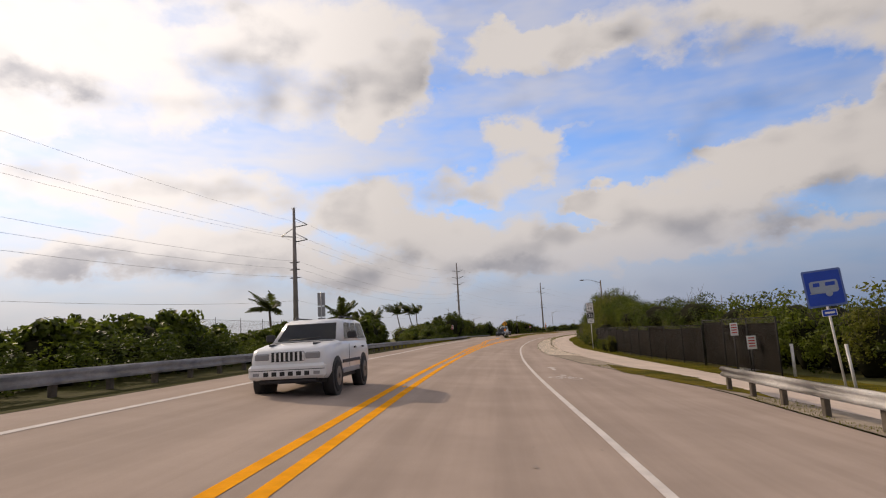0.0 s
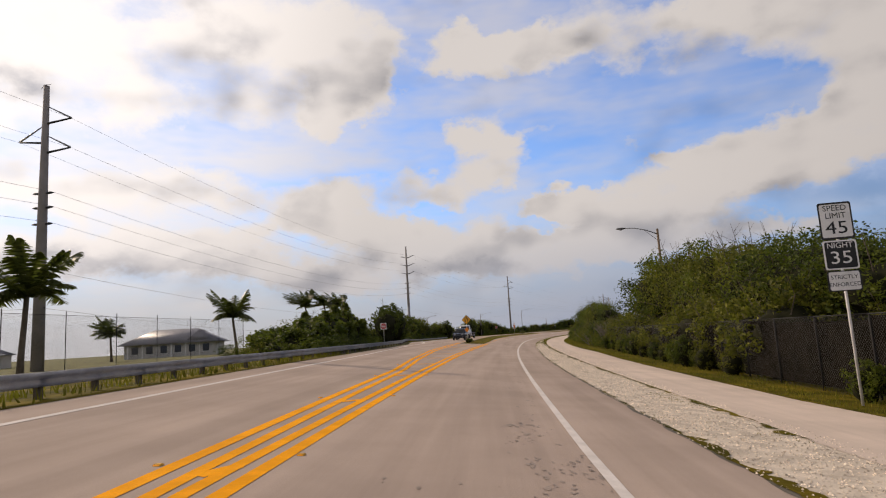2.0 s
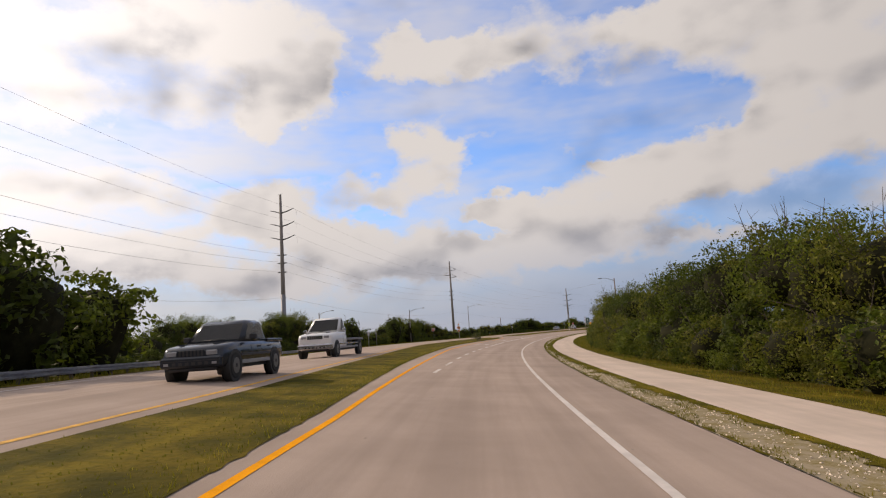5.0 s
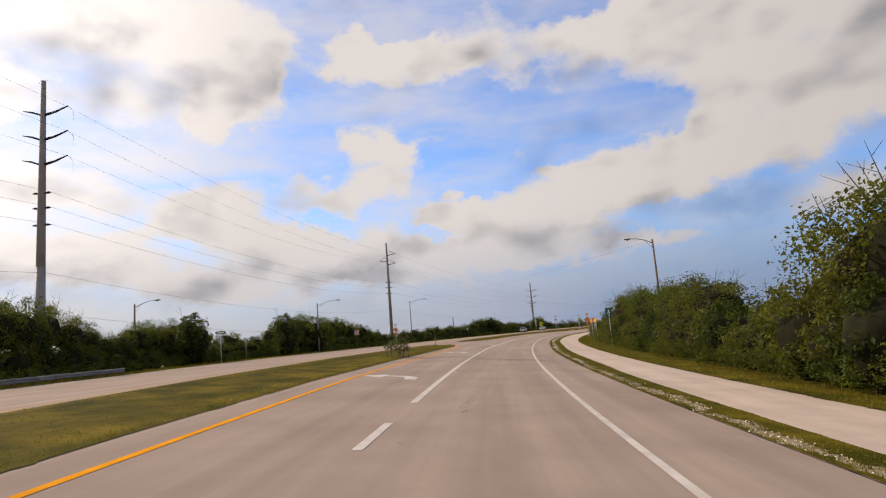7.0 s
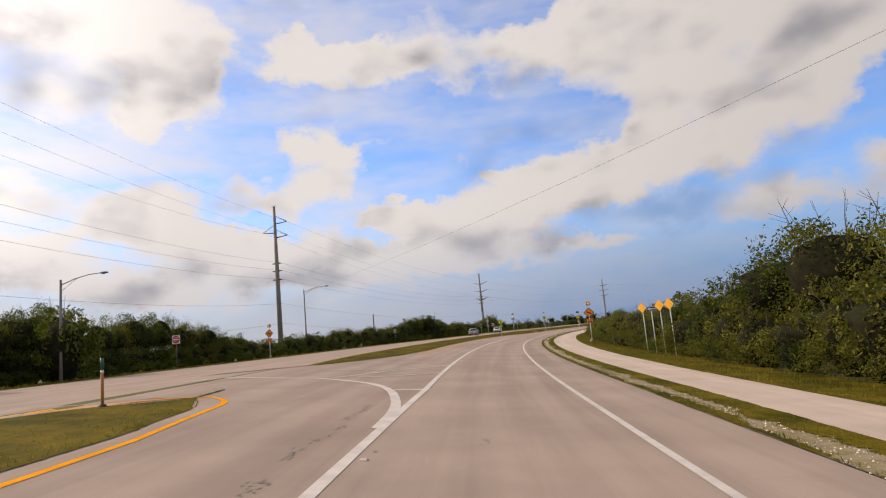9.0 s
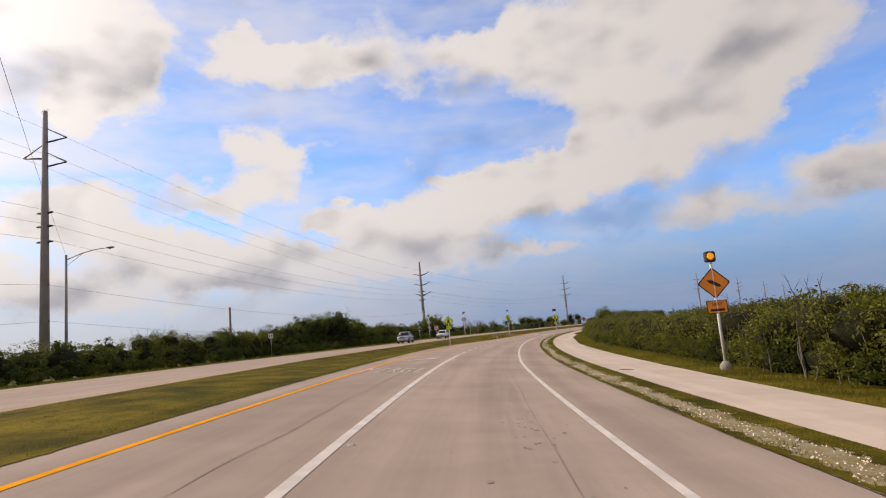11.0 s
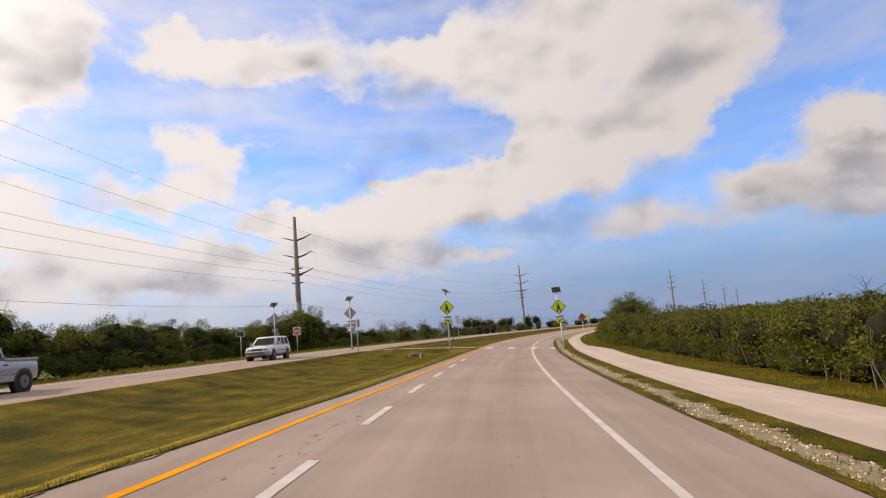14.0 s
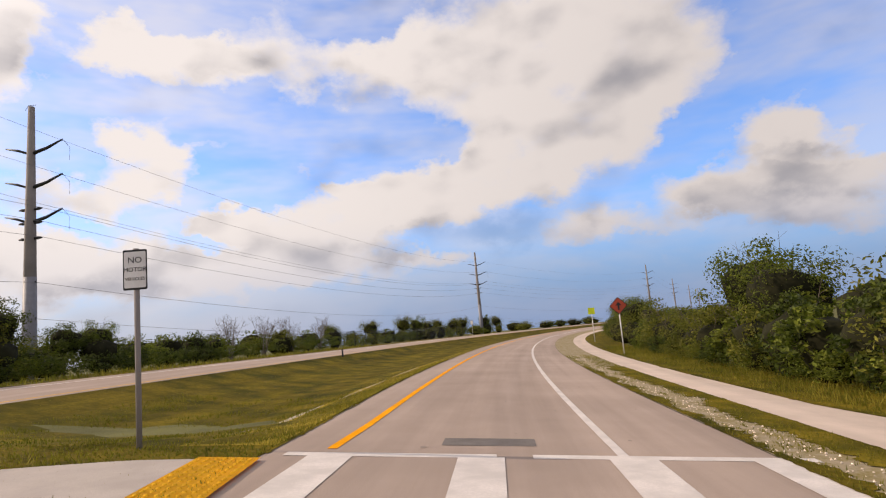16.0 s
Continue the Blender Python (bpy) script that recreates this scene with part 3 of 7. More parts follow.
strip("road", [(-280, 126, far_edge, edge_right), (126, 248, median_right, edge_right), (248, 262, far_edge, edge_right), (262, 1090, median_right, edge_right),
               (126, 248, far_edge, median_left), (262, 1090, far_edge, median_left)], ASPHALT, 0.0, 2.0, 6, "structure", "worn pinkish-grey asphalt highway curving to the right", "road")
strip("road", [(240, 272, far_edge, edge_right)], ASPHALT, -0.008, 2.0, 6, "structure", "worn asphalt of the junction", "road")
strip("path", [(-280, 1090, path_left, path_right)], PATHWAY, 0.012, 2.0, 3, "structure", "pale asphalt footpath alongside the highway", "footpath")
strip("median", [(126, 248, median_left, median_right), (262, 1090, median_left, median_right)], TURF, 0.008, 2.0, 6, "structure", "mown grass median between the two carriageways", "median")
strip("gravel_shoulder", [(46, 132, lambda s: edge_right(s) + 0.02, lambda s: path_left(s) + 0.05)], GRAVEL_BED, 0.004, 2.0, 3, "structure", "crushed pale gravel shoulder with sparse grass", "gravel")
strip("gravel_shoulder", [(132, 1000, lambda s: edge_right(s) + 0.02, lambda s: path_left(s) + 0.05)], MIXED_BED, 0.004, 2.0, 3, "structure", "dirty gravel shoulder overgrown with grass", "gravel")


def ragged(s, seed, size=1.0):
    """An uneven edge, in metres, along the road."""
    return 0.28 * noise.noise(Vector((s * 0.16 * size, seed, 0))) + 0.22 * noise.noise(Vector((s * 0.7 * size, seed, 3.0))) + 0.16 * noise.noise(Vector((s * 2.3 * size, seed, 6.0))) + 0.16 * noise.noise(Vector((s * 6.1 * size, seed, 9.0)))


grass_share = table((46, 0.0), (85, 0.06), (98, 0.13), (110, 0.16), (132, 0.2), (155, 0.40), (180, 0.55), (215, 0.60), (250, 0.5), (300, 0.40), (380, 0.45), (700, 0.6))
edge_share = table((46, 0.0), (150, 0.03), (180, 0.10), (215, 0.16), (300, 0.12), (380, 0.14), (700, 0.2))


def turf_from(s):
    w = path_left(s) - edge_right(s)
    return path_left(s) + 0.06 - max(0.0, grass_share(s) * w + 1.25 * ragged(s, 1.0))


def turf_to(s):
    w = path_left(s) - edge_right(s)
    return edge_right(s) + 0.03 + max(0.0, edge_share(s) * w + 0.8 * ragged(s, 5.0))


strip("verge", [(46, 420, turf_from, lambda s: path_left(s) + 0.06 + 0.25 * max(0.0, ragged(s, 9.0)))], TURF, 0.016, 0.08, 1, "structure", "ragged grass creeping over the gravel by the footpath", "verge")
strip("verge", [(46, 420, lambda s: edge_right(s) + 0.03 - 0.3 * max(0.0, ragged(s, 13.0)), turf_to)], TURF, 0.014, 0.08, 1, "structure", "thin grass along the edge of the asphalt", "verge")
strip("dirt_shoulder", [(-280, 46, lambda s: edge_right(s) + 0.1, lambda s: path_left(s) + 0.05)], DIRT, 0.006, 2.0, 3, "structure", "dusty trodden soil between road and footpath", "gravel")
strip("verge", [(17, 34, lambda s: (edge_right(s) + path_left(s)) / 2 + .3 - 1.3 * math.sin(math.pi * (s - 17) / 17) * (.8 + ragged(s, 2.0)), lambda s: (edge_right(s) + path_left(s)) / 2 + .3 + 1.2 * math.sin(math.pi * (s - 17) / 17) * (.8 + ragged(s, 8.0)))], TURF, 0.014, 0.08, 2, "structure", "patch of grass between road and footpath", "verge")
strip("verge", [(0, 420, lambda s: path_right(s) - 0.02 - 0.35 * max(0.0, ragged(s, 17.0)), lambda s: path_right(s) + 0.3)], TURF, 0.018, 0.1, 1, "structure", "ragged grass edge of the footpath", "verge")
strip("verge", [(-280, 1000, lambda s: path_right(s) - 0.05, lambda s: path_right(s) + 3.2)], TURF, 0.005, 2.0, 3, "structure", "grass strip beside the footpath", "verge")
strip("verge", [(50, 90, lambda s: far_edge(s) - 7.0, lambda s: far_edge(s) + 0.05), (150, 1000, lambda s: far_edge(s) - 7.0, lambda s: far_edge(s) + 0.05)], TURF, 0.005, 2.0, 3, "structure", "grass strip beyond the far carriageway", "verge")
strip("undergrowth", [(-280, 50, lambda s: far_edge(s) - 7.0, lambda s: far_edge(s) + 0.03), (90, 150, lambda s: far_edge(s) - 7.0, lambda s: far_edge(s) + 0.03)], SHADED_WEEDS, 0.005, 2.0, 3, "structure", "dark weedy ground under the guardrail, shade painted in", "undergrowth")
strip("verge", [(130, 246, lambda s: median_right(s) - 0.3, lambda s: median_right(s) + 0.04 + 0.35 * max(0.0, ragged(s, 21.0))), (268, 398, lambda s: median_right(s) - 0.3, lambda s: median_right(s) + 0.04 + 0.35 * max(0.0, ragged(s, 21.0))), (401.5, 440, lambda s: median_right(s) - 0.3, lambda s: median_right(s) + 0.04 + 0.35 * max(0.0, ragged(s, 21.0)))], TURF, 0.012, 0.1, 1, "structure", "ragged grass edge of the median", "verge")
# sidewalk across the median at the crossing
walk_far = table((-13, 395.4), (-11.6, 396.3), (-7.3, 399.2), (-5.5, 400.4), (-4.4, 400.9), (-2.9, 401.1))
walk_ds = list(np.linspace(-12.6, -2.95, 30))
walk_near = lambda d: walk_far(d) - 1.55 - .25 * max(0.0, d + 5) / 2
verts = [at(f(d), d, 0.03) for d in walk_ds for f in (walk_near, lambda d: (walk_near(d) + walk_far(d)) / 2, walk_far)]
faces = [(i * 3 + k, i * 3 + k + 1, i * 3 + k + 4, i * 3 + k + 3) for i in range(29) for k in range(2)]
crossing_walk = mesh_object("crossing_walk", verts, faces, CONCRETE_WALK)
tagged(crossing_walk, "narrow pale concrete walk across the median", "walk", "", "structure")


def paint(name, pieces, mat, width=0.18, up=0.006, step=2.0, label=""):
    """Painted lines: each piece is s0, s1 and the line's middle."""
    strip(name, [(s0, s1, lambda s, f=f: f(s) - width / 2, lambda s, f=f: f(s) + width / 2) for s0, s1, f in pieces], mat, up, step, 1, "structure", label, "road marking")


double_right = table((-100, -2.1), (0, -2.12), (20, -2.3), (35, -2.40), (57, -2.47), (90, -2.36), (110, -2.24), (126, -2.2))
split_left = table((-100, -2.55), (0, -2.57), (20, -2.74), (38, -2.86), (57, -3.42), (66, -3.6), (75, -3.75), (84, -4.38), (92, -4.8), (98, -5.15), (116, -5.7), (128, -6.05))
white_left = table((-100, -6.5), (40, -6.7), (54, -7.1), (90, -7.95), (107, -8.8), (122, -9.6), (130, -10.6), (141, -13.2), (170, -18.9), (197, -24.4), (226, -27.4), (246, -30.2), (317, -28.6), (338, -24.6), (349, -20.6), (360, -17.8), (375, -16.5), (440, -15.5), (700, -15.7))
lane = table((126, -1.95), (171, -1.95), (180, -1.85), (195, -1.65), (205, -1.62), (225, -1.62), (238, -1.7), (250, -1.58), (290, -2.0), (311, -2.2), (335, -2.2), (400, -2.15))
paint("edge_line", [(-280, 1000, line_right)], WHITE_LINE, 0.13, label="solid white edge line")
paint("edge_line", [(-280, 126, white_left), (126, 246, white_left), (290, 1000, white_left)], WHITE_LINE, 0.16, label="solid white edge line of the far lane")
paint("centre_line", [(-280, 126, double_right)], YELLOW_LINE, 0.19, label="solid yellow centre line")
paint("centre_line", [(44, 126, lambda s: double_right(s) - 0.33)], YELLOW_LINE, 0.17, label="solid yellow centre line")
paint("centre_line", [(-280, 128, split_left)], YELLOW_LINE, 0.19, label="solid yellow centre line")
paint("centre_line", [(44, 128, lambda s: split_left(s) + 0.36)], YELLOW_LINE, 0.17, label="solid yellow centre line")
paint("median_line", [(126, 246.4, yellow), (275, 397.3, yellow), (401.85, 1000, yellow)], YELLOW_LINE, 0.135, label="solid yellow line along the median")
paint("median_line", [(128, 246, lambda s: median_left(s) - 0.5), (264, 1000, lambda s: median_left(s) - 0.5)], WORN_YELLOW, 0.15, label="yellow line along the far side of the median")
paint("lane_line", [(194.6, 252, lane)], WHITE_LINE, 0.16, label="solid white turn lane line")
paint("lane_line", [(252, 320.5, lane)], WHITE_LINE, 0.16, label="solid white lane line")
for s0 in list(np.arange(152.6, 190, 6.1)) + list(np.arange(323.0, 383, 5.15)):
    paint("lane_dash", [(s0, s0 + 2.4, lane)], WHITE_LINE, 0.145, step=1.0, label="short white lane dash")

TURF_DRY = material("dry_turf", (0.27, 0.205, 0.014), 0.95, 0, 0.40, 1.2, 1.0, 12.0, second=(0.40, 0.28, 0.045), spec=0.05)
worn_lengthwise(TURF_DRY, 0.25)
strip("verge", [(322, 397, lambda s: median_right(s) - 1.5 - 1.6 * ragged(s * .5, 31.0), lambda s: median_right(s) - 0.02), (402, 440, lambda s: median_right(s) - 1.3 - 1.4 * ragged(s * .5, 31.0), lambda s: median_right(s) - 0.02)], TURF_DRY, 0.015, 0.3, 2, "structure", "dry yellowish strip of grass along the median's edge", "verge")
SAND = material("bare_sand", (0.42, 0.36, 0.26), 0.95, 0, 0.25, 3.0, 0.6, 20.0, spec=0.1)
for i, (s0, s1, d0, w_) in enumerate(((358.5, 362, -4.92, .07), (362, 367, -5.0, .06), (366.5, 372, -4.75, .07), (372, 379, -4.55, .06), (356, 358.6, -4.6, .10), (403.5, 409, -4.45, .16), (409.6, 416, -4.35, .13), (417, 425, -4.5, .11), (386, 389, -4.6, .22), (390.5, 393, -5.0, .2), (384, 386.5, -3.9, .25))):
    strip("bare_patch", [(s0, s1, lambda s, a=s0, b=s1, d=d0, w=w_, i=i: d - w * math.sin(math.pi * (s - a) / (b - a)) * (.6 + 1.6 * abs(ragged(s * 2, i))),
                          lambda s, a=s0, b=s1, d=d0, w=w_, i=i: d + w * math.sin(math.pi * (s - a) / (b - a)) * (.6 + 1.6 * abs(ragged(s * 2, i + 40))))],
          SAND, 0.018, 0.1, 1, "structure", "bare sandy patch worn in the median grass", "bare ground")
strip("asphalt_patch", [(402.15, 402.7, lambda s: -0.85, lambda s: 0.4)], TAR_PATCH, 0.004, 0.2, 2, "structure", "dark rectangular repair patch in the asphalt", "patch")
# ---- trees and shrubs ----
rng = np.random.default_rng(7)


def leafy(seed, rx, rz, z_mid, clumps, leaves, size, droop=0.0, slim=0.5, ragged=0.35):
    """Leaf blades in clumps over an uneven crown: verts and faces, and the clumps' middles and radii."""
    g = np.random.default_rng(seed)
    mids = []
    while len(mids) < clumps:
        v = g.normal(size=3)
        v /= np.linalg.norm(v)
        if v[2] < -0.9 or (v[2] < -0.35 and g.random() < 0.2):
            continue
        k = g.uniform(0.50, 0.95) * (1 + g.uniform(-ragged, ragged) * 0.5)
        mids.append((v[0] * rx * k, v[1] * rx * k, z_mid + v[2] * rz * k, g.uniform(0.15, 0.30) * rx))
    vs, fs = [], []
    for i in range(leaves):
        mx, my, mz, mr = mids[g.integers(clumps)]
        v = g.normal(size=3)
        v[2] += 0.35
        v /= np.linalg.norm(v)
        c = np.array((mx, my, mz)) + v * mr * g.uniform(0.55, 1.25) * np.array((1, 1, 0.95))
        n = v + g.normal(size=3) * 0.55
        n /= np.linalg.norm(n)
        t1 = np.cross(n, g.normal(size=3))
        t1 /= np.linalg.norm(t1)
        t1[2] -= droop
        t2 = np.cross(n, t1)
        l = size * g.uniform(0.65, 1.35)
        k = len(vs)
        vs += [c - t1 * l * 0.5, c + t2 * l * slim * 0.5 + n * l * 0.06, c + t1 * l * 0.5, c - t2 * l * slim * 0.5 + n * l * 0.06]
        fs.append((k, k + 1, k + 2, k + 3))
    return vs, fs, mids


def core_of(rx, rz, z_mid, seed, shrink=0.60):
    """The mass of twigs inside a crown, a lump with its shade painted in."""
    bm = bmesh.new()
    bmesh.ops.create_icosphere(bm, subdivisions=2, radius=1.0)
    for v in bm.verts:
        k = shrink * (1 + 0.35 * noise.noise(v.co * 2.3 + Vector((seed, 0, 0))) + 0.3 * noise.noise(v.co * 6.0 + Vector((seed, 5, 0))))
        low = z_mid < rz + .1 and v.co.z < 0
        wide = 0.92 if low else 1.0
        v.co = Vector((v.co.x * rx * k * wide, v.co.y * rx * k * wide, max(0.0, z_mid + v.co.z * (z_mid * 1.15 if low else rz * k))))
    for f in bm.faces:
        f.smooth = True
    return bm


def mesh_part(name, vs, fs, mat, parent, label=""):
    ob = mesh_object(name, vs, fs, mat)
    ob.parent = parent
    if label:
        ob["label"] = label
    return ob


def broadleaf(name, seed, label, category, mat, rx, rz, z_mid, clumps, leaves, size, trunk_h, trunk_r, slim=0.5, bare=0, group="", stems=0):
    """A tree or shrub: trunk with limbs, dark lump for the shade inside, crown of leaves."""
    root = thing(name, pose(0, -900, 0), label, category, group)
    vs, fs, mids = leafy(seed, rx, rz, z_mid, clumps, leaves, size, slim=slim)
    g = np.random.default_rng(seed + 100)
    bm = bmesh.new()
    lean = g.uniform(-0.2, 0.2, 2)
    tube(bm, [(0, 0, -0.3), (lean[0] * .5, lean[1] * .5, trunk_h * .5), (lean[0], lean[1], trunk_h)], [trunk_r, trunk_r * .8, trunk_r * .6], 6)
    limbs = []
    for x, y, z, r in (mids[:: max(1, clumps // 4)] if trunk_h > 3 else ()):
        mid = Vector((x * .45, y * .45, trunk_h * .5 + z * .4))
        limbs.append(tube(bmesh.new(), [(lean[0] * .4, lean[1] * .4, trunk_h * .45), mid, (x, y, z)], [trunk_r * .5, trunk_r * .34, trunk_r * .12], 5, False))
    for i in range(bare):
        v = Vector((g.normal(), g.normal(), 0)).normalized()
        a_ = Vector((v.x * rx * .4, v.y * rx * .4, z_mid + rz * .3))
        b_ = a_ + Vector((v.x * .7, v.y * .7, rz * g.uniform(.7, 1.0)))
        twig = tube(bmesh.new(), [a_, a_.lerp(b_, .5) + Vector((g.normal() * .1, g.normal() * .1, 0)), b_], [.03, .02, .008], 4, False)
        for j in range(3):
            c_ = a_.lerp(b_, .4 + .2 * j)
            tube(twig, [c_, c_ + Vector((g.normal() * .4, g.normal() * .4, .45))], [.014, .005], 3, False)
        limbs.append(twig)
    part("trunk", bm, BARK, root)
    for limb in limbs:
        part("limb", limb, BARK, root)
    part("shaded_inside", core_of(rx, rz, z_mid, seed), SHADE_CORE, root)
    for i in range(stems):
        a_ = Vector((g.uniform(-.75, .75) * rx, g.uniform(-.75, .75) * rx, -.1))
        b_ = Vector((a_.x * 1.1 + g.normal() * .25, a_.y * 1.1 + g.normal() * .25, z_mid + .2))
        part("stem", tube(bmesh.new(), [a_, a_.lerp(b_, .5) + Vector((g.normal() * .12, g.normal() * .12, 0)), b_], [.035, .026, .012], 4, False), DEAD_WOOD, root)
    # a second near-black lump paints the shade among the low stems
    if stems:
        part("shaded_foot", core_of(rx * 1.0, .9, .85, seed + 9, .62), SHADE_CORE, root)
    mesh_part("crown", vs, fs, mat, root)
    return root


SHRUBS = [
    broadleaf("mangrove_shrub", 1, "dense green mangrove shrub beside the highway", "shrub", LEAF_MANGROVE, 2.1, 2.1, 1.9, 44, 2250, 0.25, 1.6, .09, .5, 0, "roadside mangrove shrubs"),
    broadleaf("mangrove_shrub", 2, "olive-green shrub with small leaves beside the highway", "shrub", LEAF_OLIVE, 2.2, 2.0, 1.9, 46, 2350, 0.21, 1.5, .08, .45, 3, "roadside mangrove shrubs"),
    broadleaf("mangrove_shrub", 3, "dark green leafy shrub beside the highway", "shrub", LEAF_DARK, 2.0, 2.2, 2.0, 42, 2250, 0.24, 1.7, .10, .55, 1, "roadside mangrove shrubs"),
    broadleaf("mangrove_shrub", 4, "dense green shrub with bare twigs on top", "shrub", LEAF_OLIVE, 2.3, 2.1, 1.9, 46, 2350, 0.22, 1.5, .09, .5, 5, "roadside mangrove shrubs"),
]
GRAPES = [
    broadleaf("sea_grape", 11, "sea grape bush with large round leaves", "shrub", LEAF_GRAPE, 2.1, 1.9, 1.8, 34, 1900, 0.30, 1.2, .08, .95, 0, "sea grape bushes behind the guardrail"),
    broadleaf("sea_grape", 12, "sea grape bush with stiff upright branches", "shrub", LEAF_GRAPE, 1.9, 2.0, 1.9, 32, 1800, 0.29, 1.4, .08, .9, 2, "sea grape bushes behind the guardrail"),
]
SCRUB = [
    broadleaf("mangrove_shrub", 31, "leggy green shrub over a tangle of bare stems", "shrub", LEAF_OLIVE, 2.2, 1.75, 2.3, 48, 2100, 0.20, 2.2, .07, .5, 2, "roadside mangrove shrubs", 12),
    broadleaf("mangrove_shrub", 32, "leggy dark shrub over bare brown stems", "shrub", LEAF_OLIVE, 2.2, 1.7, 2.3, 46, 2100, 0.19, 2.2, .07, .5, 3, "roadside mangrove shrubs", 12),
]
TREES = [
    broadleaf("tree", 21, "broad dark green tree standing over the shrubs", "tree", LEAF_MANGROVE, 3.4, 2.7, 4.4, 54, 5400, 0.19, 3.4, .2, .5, 2, "roadside trees"),
    broadleaf("tree", 22, "rounded tree with dense dark leaves", "tree", LEAF_DARK, 3.2, 2.9, 4.3, 52, 5200, 0.19, 3.2, .2, .55, 0, "roadside trees"),
    broadleaf("tree", 23, "olive-green tree with an open crown", "tree", LEAF_OLIVE, 3.2, 2.6, 4.4, 46, 4800, 0.18, 3.4, .18, .5, 6, "roadside trees"),
]
top_right = table((-40, 2.8), (34, 2.6), (36, 3.3), (41, 3.1), (47, 3.6), (56, 4.0), (65, 3.3), (71, 4.2), (80, 5.4), (90, 6.2), (100, 6.9), (106, 6.7), (108.5, 5.4), (110.5, 2.8), (114, 1.6), (121, 1.7), (127, 1.8), (131, 2.1), (134, 3.4), (136, 4.6), (141, 5.0), (147, 4.5), (158, 6.2), (172, 5.2), (180, 2.9), (184, 2.8), (189, 4.0), (194, 5.0), (200, 5.3), (204, 2.9), (211, 2.8), (216, 3.9), (227, 4.3), (240, 4.7), (255, 5.3), (260, 5.3), (266, 3.6), (275, 3.3), (288, 2.9), (300, 2.2), (315, 1.8), (340, 1.8), (356, 2.1), (371, 1.7), (390, 1.8), (397, 2.2), (403, 2.5), (409, 2.5), (412, 2.6), (415, 3.2), (419, 3.8), (423, 4.3), (426, 4.2), (427.5, 2.2), (429, 1.5), (439, 2.1), (455, 2.7), (472, 4.2), (700, 3.4))
top_left = table((-40, 2.6), (15, 2.3), (20, 3.1), (24, 3.2), (28, 2.4), (33, 2.6), (47, 3.2), (55, 3.9), (58, 3.0), (61, 1.9), (64, 1.2), (88, 1.2), (92, 3.0), (101, 3.7), (108, 4.6), (114, 3.9), (118, 3.4), (122, 4.0), (130, 3.7), (134, 4.4), (143, 3.6), (149, 5.8), (155, 7.6), (163, 7.8), (170, 6.3), (174, 3.2), (183, 4.6), (200, 5.4), (210, 5.2), (215, 6.6), (222, 7.3), (228, 6.4), (232, 4.6), (241, 5.5), (249, 6.1), (258, 5.2), (265, 3.4), (272, 5.2), (281, 7.1), (290, 6.7), (299, 6.3), (308, 4.5), (314, 3.3), (325, 3.8), (335, 4.0), (347, 4.6), (354, 4.4), (365, 5.9), (375, 4.8), (385, 4.3), (404, 3.9), (412, 4.6), (414, 5.3), (418, 5.2), (424, 3.4), (435, 3.2), (448, 2.5), (456, 3.7), (500, 4.2), (525, 4.8), (800, 5.2))
row_left = table((-40, -12.2), (60, -12.2), (90, -12.8), (112, -14), (118, -18), (125, -23), (145, -24), (175, -27.5), (200, -33), (226, -36), (250, -39), (300, -39), (330, -33), (350, -28.5), (375, -25.5), (440, -25), (700, -25))


REST = []
hedge_off = table((-40, 4.0), (118, 3.9), (150, 3.5), (172, 2.7), (195, 2.6), (206, 3.2), (216, 3.8), (280, 4.0), (300, 3.5), (410, 3.4), (440, 3.8))


def plant(kinds, s, d, top, wide=1.0, rest=False):
    """Sets a shrub or tree with its crown's top at the height top."""
    src = kinds[int(rng.integers(len(kinds)))]
    tall = {"sea_grape": 3.9, "tree": 7.1}.get(src.name.split(".")[0], 4.1)
    p = at(s, d)
    k = max(0.28, (top - p.z) / tall)
    w_ = k ** 0.6 * wide * rng.uniform(0.9, 1.15)
    m = pose(p.x, p.y, p.z - 0.05, 0, 0, rng.uniform(0, 360)) @ Matrix.Diagonal((w_, w_, k, 1))
    if rest:
        REST.append((src, m))
        return None
    return copy_thing(src, m)


s = -6.0
while s < 560:
    d = path_right(s) + hedge_off(s) + rng.uniform(-.35, .4)
    t = top_right(s)
    low = min(t, bank(s, d) + rng.uniform(2.4, 3.4))
    plant(SCRUB if 283 < s < 408 else SHRUBS, s, d + (2.0 if s < 118 else 0), low * (1.0 if 283 < s < 408 else 0.94), 0.9, s > 440)
    if t > 3.6:
        if rng.random() < 0.7 and not 116 < s < 131:
            plant(TREES, s + 1, d + 2.4, t * rng.uniform(.88, 1.06), 0.95)
    else:
        plant(SHRUBS, s + 1.2, d + 3.6, t * rng.uniform(.88, 1.06), 1.0, True)
    s += rng.uniform(2.1, 3.0) if s < 440 else rng.uniform(4, 6)
s = -6.0
